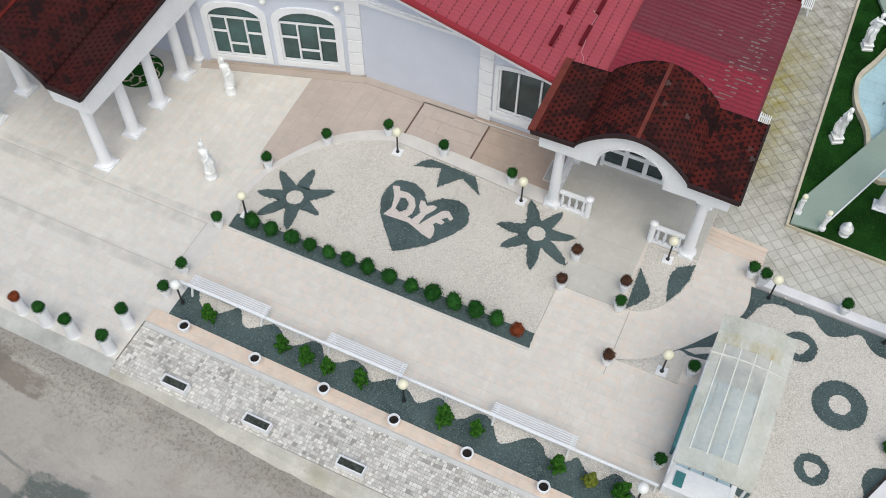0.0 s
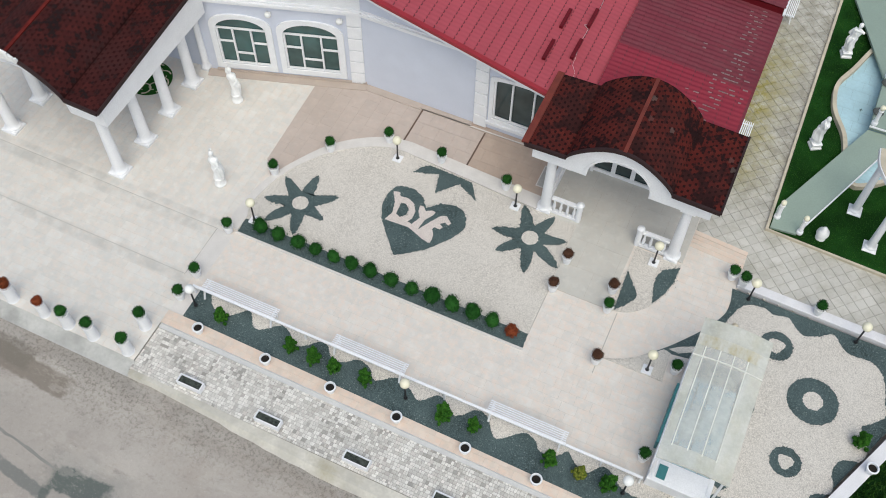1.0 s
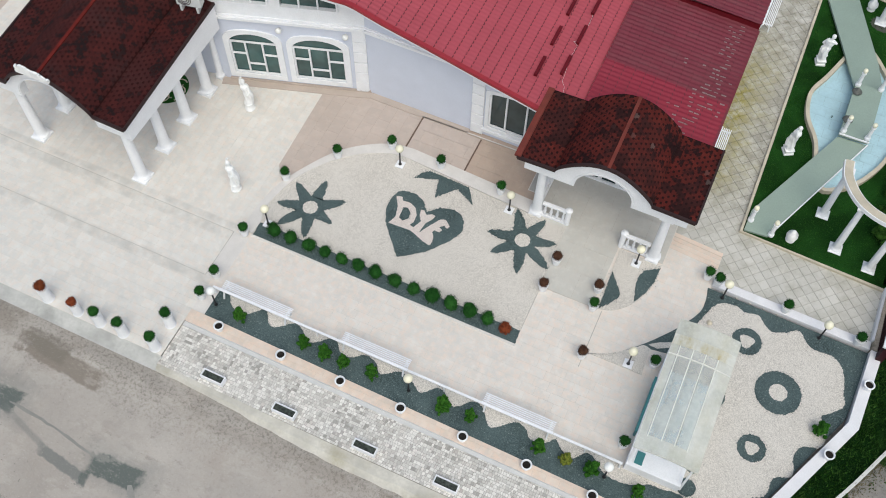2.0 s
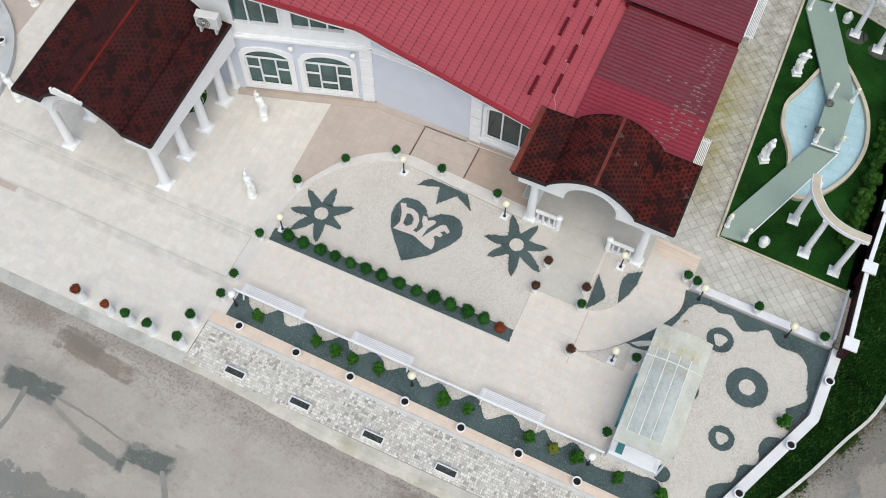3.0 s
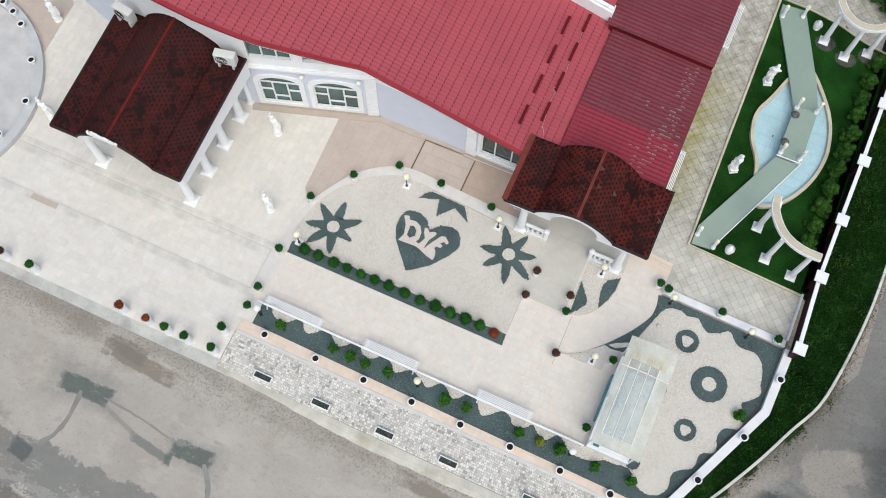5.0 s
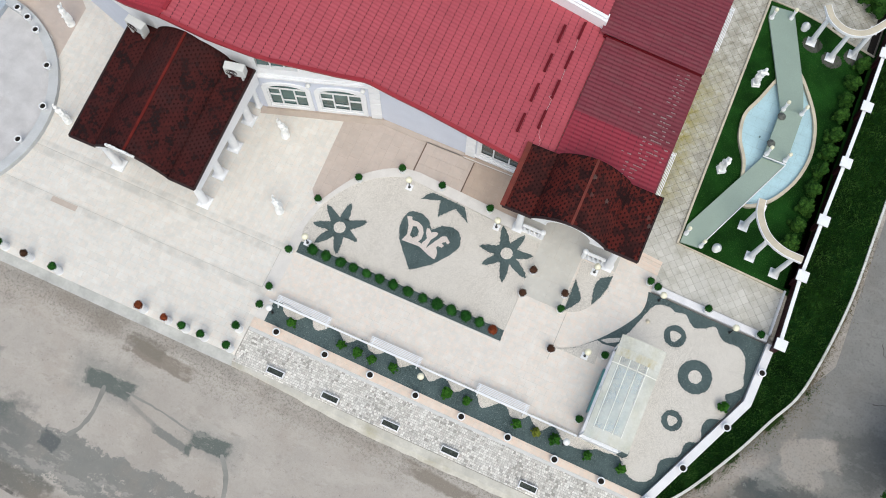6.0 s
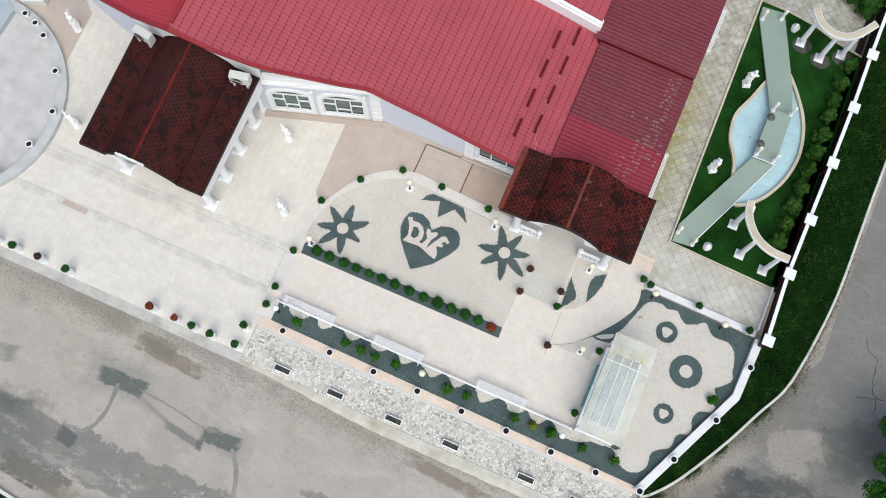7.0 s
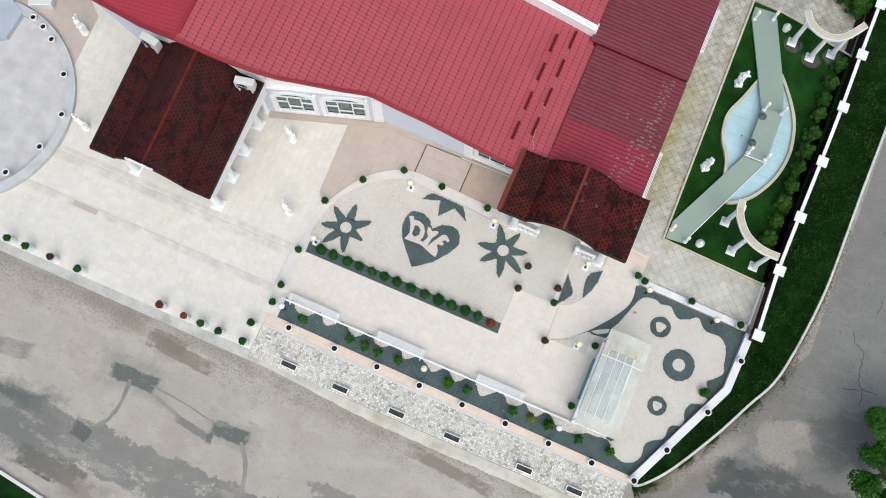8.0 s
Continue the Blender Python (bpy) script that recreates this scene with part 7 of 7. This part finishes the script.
prism(bm, [(-14.66, 3.7), (-14.79, 6.9), (-15.6, 7.6), (-24, 8.4), (-24, 5.6), (-18, 5.9), (-15.5, 4.9)], -0.05, 0.008)
structure("floor_tan_west", bm, M_TAN, "tan stone paving beside the round plaza")
for x, y in ((-14.83, -2.3), (-13.95, -0.5), (-13.75, 1.4), (-14.65, 3.3), (-16.1, 4.72), (-16.8, 5.15), (-17.5, 5.4)):
    copy_thing(c0, pose(x, y, 0.3))
bm = bmesh.new()
prism(bm, [(-18.35, 3.95), (-18.25, 5.5), (-24.0, 8.5), (-24.0, 0.5)], 0.0, 0.34)
ob = part("low_stage", bm, M_PALE_BLUE, None, bevel=0.02)
tagged(ob, "pale blue-grey low stage slab on the round plaza", "stage")
bm = bmesh.new()
prism(bm, [(-18.1, 5.9), (-17.0, 6.35), (-17.3, 7.1), (-18.4, 6.7)], 0.0, 0.55)
ob = part("storage_box", bm, M_PLASTIC, None, bevel=0.03)
tagged(ob, "off-white storage box beside the round plaza", "box")


# ---- tree over the side road ----
def tree(m, seed):
    t = thing("roadside_tree", m, "leafy bright green roadside tree", "tree")
    rnd = random.Random(seed)
    b = bmesh.new()
    lathe(b, [(0.2, 0.0), (0.15, 0.5), (0.12, 1.4), (0.09, 2.2), (0.05, 3.2)], 10)
    tips = []
    for i in range(9):
        a = i * 0.7 + rnd.uniform(-0.2, 0.2)
        z = 1.1 + 0.2 * i
        q = (rnd.uniform(0.9, 1.6) * math.cos(a), rnd.uniform(0.9, 1.6) * math.sin(a), z + rnd.uniform(0.5, 1.0))
        bar(b, (0, 0, z), q, 0.06, 0.06)
        tips.append(q)
    part("trunk", b, M_TRUNK, t)
    b = bmesh.new()
    lumps = [((x * rnd.uniform(0.6, 1.15), y * rnd.uniform(0.6, 1.15), z + rnd.uniform(-0.3, 0.3)), rnd.uniform(0.28, 0.55), rnd.uniform(0.22, 0.42)) for x, y, z in tips for k in range(5)] + [((0, 0, 3.1), 0.7, 0.6)]
    foliage(b, lumps, 13000, 0.07, seed)
    me = bpy.data.meshes.new("crown")
    b.to_mesh(me)
    b.free()
    me.materials.append(M_LEAF_L)
    new("crown", me).parent = t
    return t


tree(pose(28.5, 2.5, ZS), 4).scale = (1.05, 1.05, 1.05)
tree(pose(28.35, 0.6, ZS), 6)

# ---- grass blades and weeds ----
def blades(name, area, n, seed, z, h, material, label, inside):
    rs = np.random.RandomState(seed)
    verts, faces = [], []
    x0, x1, y0, y1 = area
    while len(faces) < n:
        x, y = rs.uniform(x0, x1), rs.uniform(y0, y1)
        if not inside(x, y):
            continue
        a, l = rs.uniform(0, 6.283), h * rs.uniform(0.5, 1.4)
        dx, dy = math.cos(a) * 0.022, math.sin(a) * 0.022
        lx, ly = rs.uniform(-0.6, 0.6) * l, rs.uniform(-0.6, 0.6) * l
        k = len(verts)
        verts += [(x - dx, y - dy, z), (x + dx, y + dy, z), (x + lx, y + ly, z + l)]
        faces.append((k, k + 1, k + 2))
    tagged(raw(name, verts, faces, material), label, "", "", "stuff")


def in_poly(x, y, poly):
    c = False
    for (xa, ya), (xb, yb) in zip(poly, poly[1:] + poly[:1]):
        if (ya > y) != (yb > y) and x < (xb - xa) * (y - ya) / (yb - ya) + xa:
            c = not c
    return c


M_BLADE = leaf_mat("grass_blades", (0.007, 0.038, 0.005), (0.032, 0.112, 0.015), (0.055, 0.145, 0.024))
M_BLADE_V = leaf_mat("verge_blades", (0.0025, 0.016, 0.002), (0.026, 0.085, 0.011), (0.075, 0.165, 0.036))
VERGE = OUT + [(21.3, 40), (21.3, 4.4), (21.1, 1.7)]
blades("lawn_grass", (15.8, 20.95, 7.45, 22.0), 26000, 1, 0.05, 0.04, M_BLADE, "short green lawn grass", lambda x, y: in_poly(x, y, LAWN) and not in_poly(x, y, POOL))
blades("verge_grass", (18.6, 24.2, -4.0, 26.0), 42000, 2, -0.07, 0.13, M_BLADE_V, "rough green verge grass", lambda x, y: in_poly(x, y, VERGE))
M_KERB_GRASS = leaf_mat("kerb_grass", (0.012, 0.04, 0.008), (0.06, 0.12, 0.03))
M_WEED = leaf_mat("roadside_weeds", (0.05, 0.06, 0.02), (0.17, 0.14, 0.085))
rs = np.random.RandomState(7)
verts, faces = [], []
edge_line = [p for p in OUT if p[1] < 12]
while len(faces) < 7000:
    k = rs.randint(0, len(edge_line) - 1)
    (xa, ya), (xb, yb) = edge_line[k], edge_line[k + 1]
    f, d = rs.uniform(), min(1.2, rs.exponential(0.2 if yb < 5 else 0.08)) + 0.05
    L = math.dist((xa, ya), (xb, yb))
    x, y = xa + (xb - xa) * f + (yb - ya) / L * d, ya + (yb - ya) * f - (xb - xa) / L * d
    a, s_ = rs.uniform(0, 6.283), rs.uniform(0.02, 0.05)
    n = len(verts)
    verts += [(x, y, ZS), (x + s_ * math.cos(a), y + s_ * math.sin(a), ZS + 0.02), (x + s_ * math.cos(a + 1.2), y + s_ * math.sin(a + 1.2), ZS + rs.uniform(0.02, 0.07))]
    faces.append((n, n + 1, n + 2))
tagged(raw("roadside_weeds", verts, faces, M_WEED), "thin weeds and litter along the kerb", "", "", "stuff")

rs = np.random.RandomState(17)
verts, faces = [], []
low_line = [p for p in OUT if p[1] < 4.5]
while len(faces) < 5200:
    k = rs.randint(0, len(low_line) - 1)
    (xa, ya), (xb, yb) = low_line[k], low_line[k + 1]
    f, d = rs.uniform(), min(0.6, rs.exponential(0.085)) + 0.04
    L = math.dist((xa, ya), (xb, yb))
    x, y = xa + (xb - xa) * f + (yb - ya) / L * d, ya + (yb - ya) * f - (xb - xa) / L * d
    if noise.noise((x * 0.9, y * 0.9, 3.0)) < -0.05:
        continue
    a, s_ = rs.uniform(0, 6.283), rs.uniform(0.03, 0.07)
    n = len(verts)
    verts += [(x, y, ZS), (x + s_ * math.cos(a), y + s_ * math.sin(a), ZS + 0.02), (x + s_ * math.cos(a + 0.9), y + s_ * math.sin(a + 0.9), ZS + rs.uniform(0.03, 0.1))]
    faces.append((n, n + 1, n + 2))
tagged(raw("kerb_grass", verts, faces, M_KERB_GRASS), "tufts of green grass along the outer kerb", "", "", "stuff")

# ---- laid pieces ----
def sett_mesh(w, h, t=0.05, bev=0.004):
    b = bmesh.new()
    x, y = w / 2, h / 2
    lo = [b.verts.new(p) for p in ((-x, -y, -t), (x, -y, -t), (x, y, -t), (-x, y, -t))]
    mi = [b.verts.new(p) for p in ((-x, -y, -bev), (x, -y, -bev), (x, y, -bev), (-x, y, -bev))]
    hi = [b.verts.new(p) for p in ((-x + bev, -y + bev, 0), (x - bev, -y + bev, 0), (x - bev, y - bev, 0), (-x + bev, y - bev, 0))]
    for p, q in ((lo, mi), (mi, hi)):
        for i in range(4):
            b.faces.new((p[i], p[(i + 1) % 4], q[(i + 1) % 4], q[i]))
    b.faces.new(hi)
    return b


def clip_rect(poly, x0, x1, y0, y1):
    """The part of an outline inside a rectangle."""
    for axis, lim, keep in ((0, x0, 1), (0, x1, -1), (1, y0, 1), (1, y1, -1)):
        out = []
        for a, c in zip(poly, poly[1:] + poly[:1]):
            da, dc = (a[axis] - lim) * keep, (c[axis] - lim) * keep
            if da >= 0:
                out.append(a)
            if (da > 0 > dc) or (da < 0 < dc):
                f = da / (da - dc)
                out.append((a[0] + (c[0] - a[0]) * f, a[1] + (c[1] - a[1]) * f))
        poly = out
        if len(poly) < 3:
            return []
    return poly


def lay_slabs(floor, poly, w, h, top, material, seed, singles, near, along_y=False, gap=0.005, skip=None):
    """Slabs in staggered courses over an outline; the ones nearest to a place are single pieces, cut ones are joined."""
    rnd = random.Random(seed)
    turn = (lambda p: (p[1], p[0])) if along_y else (lambda p: p)
    q = [turn(p) for p in poly]
    xs, ys = [p[0] for p in q], [p[1] for p in q]
    b = sett_mesh(w - gap, h - gap, 0.03, 0.002)
    me = bpy.data.meshes.new("slab")
    b.to_mesh(me)
    b.free()
    me.materials.append(material)
    whole, cut = [], bmesh.new()
    y, row = min(ys), 0
    while y < max(ys):
        x = min(xs) - w * ((0.0, 0.5, 0.25, 0.7)[row % 4])
        while x < max(xs):
            c = turn((x + w / 2, y + h / 2))
            if not (skip and skip(*c)):
                piece = clip_rect(q, x + gap / 2, x + w - gap / 2, y + gap / 2, y + h - gap / 2)
                area = abs(sum(p[0] * r[1] - r[0] * p[1] for p, r in zip(piece, piece[1:] + piece[:1]))) / 2
                if area > 0.985 * (w - gap) * (h - gap):
                    whole.append(c)
                elif area > 0.002:
                    prism(cut, [turn(p) for p in piece], top - 0.03, top)
            x += w
        y += h
        row += 1
    whole.sort(key=lambda c: math.dist(c, near))
    verts, faces = [], []
    bv, bf = [v.co.copy() for v in me.vertices], [tuple(p.vertices) for p in me.polygons]
    for k, c in enumerate(whole):
        m = pose(*c, top + rnd.uniform(-0.0015, 0.0), 0, 0, 90 if along_y else 0)
        if k < singles:
            o = new("slab", me)
            o.parent = floor
            o.matrix_basis = m
        else:
            n = len(verts)
            verts += [tuple(m @ v) for v in bv]
            faces += [tuple(i + n for i in f) for f in bf]
    if verts:
        tagged(raw("slabs_rest", verts, faces, material, floor), kind="stuff")
    tagged(part("cut_slabs", cut, material, floor), kind="stuff")


lay_slabs(floor_terrace, [(-26, -5.36), (-0.34, -5.36), (-0.34, -0.2), (-26, -0.2)], 0.5, 0.32, 0.0, M_CREAM, 41, 290, (-4.0, -2.5))
lay_slabs(floor_terrace, [(-26, -0.2), (-0.34, -0.2), (-0.34, 8.5), (-26, 8.5)], 0.5, 0.32, 0.0, M_CREAM, 42, 0, (-3.0, 3.0), True, skip=lambda x, y: x > -0.5 and y > 2.6 or math.dist((x, y), RC) < RR - 0.5)
lay_slabs(floor_promenade, PROMENADE, 0.5, 0.32, 0.0, M_PINK, 43, 290, (8.0, -1.2), skip=lambda x, y: 0.2 < x < 9.9 and y > 0.2 or 14.95 < x and y < 2.0)
lay_slabs(trim_peach, [(0.16, -3.46), (-0.34, -3.46), (-0.34, -3.92), (18.1, -4.02), (18.5, -3.95), (18.2, -3.72)], 0.45, 0.28, 0.031, M_PEACH, 45, 80, (6.0, -3.6))
lay_slabs(floor_tan_steps, [(3.3, 5.735), (5.67, 5.62), (5.67, 7.24), (3.3, 7.26)], 0.6, 0.55, 0.022, M_TAN, 46, 60, (4.5, 6.5), False, 0.007)
lay_slabs(floor_tan_steps, [(5.73, 5.615), (8.75, 5.475), (8.75, 7.35), (5.73, 7.26)], 0.6, 0.55, 0.018, M_TAN_B, 47, 60, (7.0, 6.5), False, 0.007)
lay_slabs(floor_tan_steps, [(3.3, 7.32), (8.75, 7.41), (8.75, 7.6), (3.3, 7.6)], 0.6, 0.3, 0.018, M_TAN_B, 48, 20, (5.0, 7.4), False, 0.007)
lay_slabs(floor_portico, [(10.05, 2.36), (11.93, 2.36), (11.98, 5.0), (13.6, 5.0), (13.6, 7.6), (8.76, 7.6), (8.76, 4.93), (10.0, 4.88)], 1.2, 1.05, 0.018, M_GREY, 49, 40, (11.0, 4.5), False, 0.004)
lay_slabs(pool_floor, POOL, 0.62, 0.5, 0.075, M_POOL, 50, 60, (17.5, 13.5), False, 0.01)
lay_slabs(floor_tan, TAN_AREA, 0.75, 0.5, 0.006, M_TAN, 44, 200, (2.0, 6.5), True, 0.007, lambda x, y: x > 3.5 and y > 5.0)

paving = tagged(new("pavement_pavers"), "diagonal grey concrete pavers with mossy joints", "", "", "structure")
me = bpy.data.meshes.new("paver")
b = sett_mesh(0.319, 0.319, 0.05, 0.003)
b.to_mesh(me)
b.free()
me.materials.append(M_PAVER)
PAVE = [(13.5, 4.95), (20.95, 4.8), (20.95, 7.5), (15.85, 7.6), (15.85, 21.1), (18.5, 20.9), (21.0, 20.2), (21.0, 24.5), (13.5, 24.5)]
spots = []
for i in range(-90, 160):
    for j in range(-90, 160):
        x, y = 14.0 + (i - j) * 0.2348, 5.0 + (i + j) * 0.2348
        if in_poly(x, y, PAVE):
            spots.append((x, y))
spots.sort(key=lambda s: s[1])
rnd = random.Random(12)
for x, y in spots[:300]:
    o = new("paver", me)
    o.parent = paving
    o.matrix_basis = pose(x, y, -0.016 + rnd.uniform(-0.004, 0.004), rnd.uniform(-0.5, 0.5), rnd.uniform(-0.5, 0.5), 45)
verts, faces = [], []
base_v = [v.co.copy() for v in me.vertices]
base_f = [tuple(p.vertices) for p in me.polygons]
for x, y in spots[300:]:
    m = pose(x, y, -0.016 + rnd.uniform(-0.004, 0.004), rnd.uniform(-0.5, 0.5), rnd.uniform(-0.5, 0.5), 45)
    k = len(verts)
    verts += [tuple(m @ v) for v in base_v]
    faces += [tuple(i + k for i in f) for f in base_f]
tagged(raw("pavers_rest", verts, faces, M_PAVER, paving), kind="stuff")

setts = tagged(new("pavement_setts"), "mixed grey stone setts along the street", "", "", "structure")
meshes = {}
rnd = random.Random(21)
cells = []
y = -4.09
while y > -5.6:
    h = rnd.choice((0.085, 0.10, 0.115))
    x = -0.336
    while x < 18.2:
        w = rnd.choice((0.07, 0.09, 0.105, 0.14))
        xe = 18.5 - (-(y) - 4.0) * 0.3
        if x + w < xe:
            cells.append((x + w / 2, y - h / 2, w, h))
        x += w
    y -= h
rnd.shuffle(cells)
cells.sort(key=lambda c: (c[0] > 4.2))
single = 0
verts, faces = [], []
for x, y, w, h in cells:
    key = (w, h)
    if key not in meshes:
        b = sett_mesh(w - 0.010, h - 0.010, 0.05, 0.003)
        mm = bpy.data.meshes.new("sett")
        b.to_mesh(mm)
        b.free()
        mm.materials.append(M_SETT)
        meshes[key] = (mm, [v.co.copy() for v in mm.vertices], [tuple(p.vertices) for p in mm.polygons])
    m = pose(x, y, -0.06 + rnd.uniform(-0.004, 0.004), rnd.uniform(-1.2, 1.2), rnd.uniform(-1.2, 1.2), rnd.uniform(-1.5, 1.5))
    if single < 300:
        o = new("sett", meshes[key][0])
        o.parent = setts
        o.matrix_basis = m
        single += 1
    else:
        k = len(verts)
        verts += [tuple(m @ v) for v in meshes[key][1]]
        faces += [tuple(i + k for i in f) for f in meshes[key][2]]
tagged(raw("setts_rest", verts, faces, M_SETT, setts), kind="stuff")
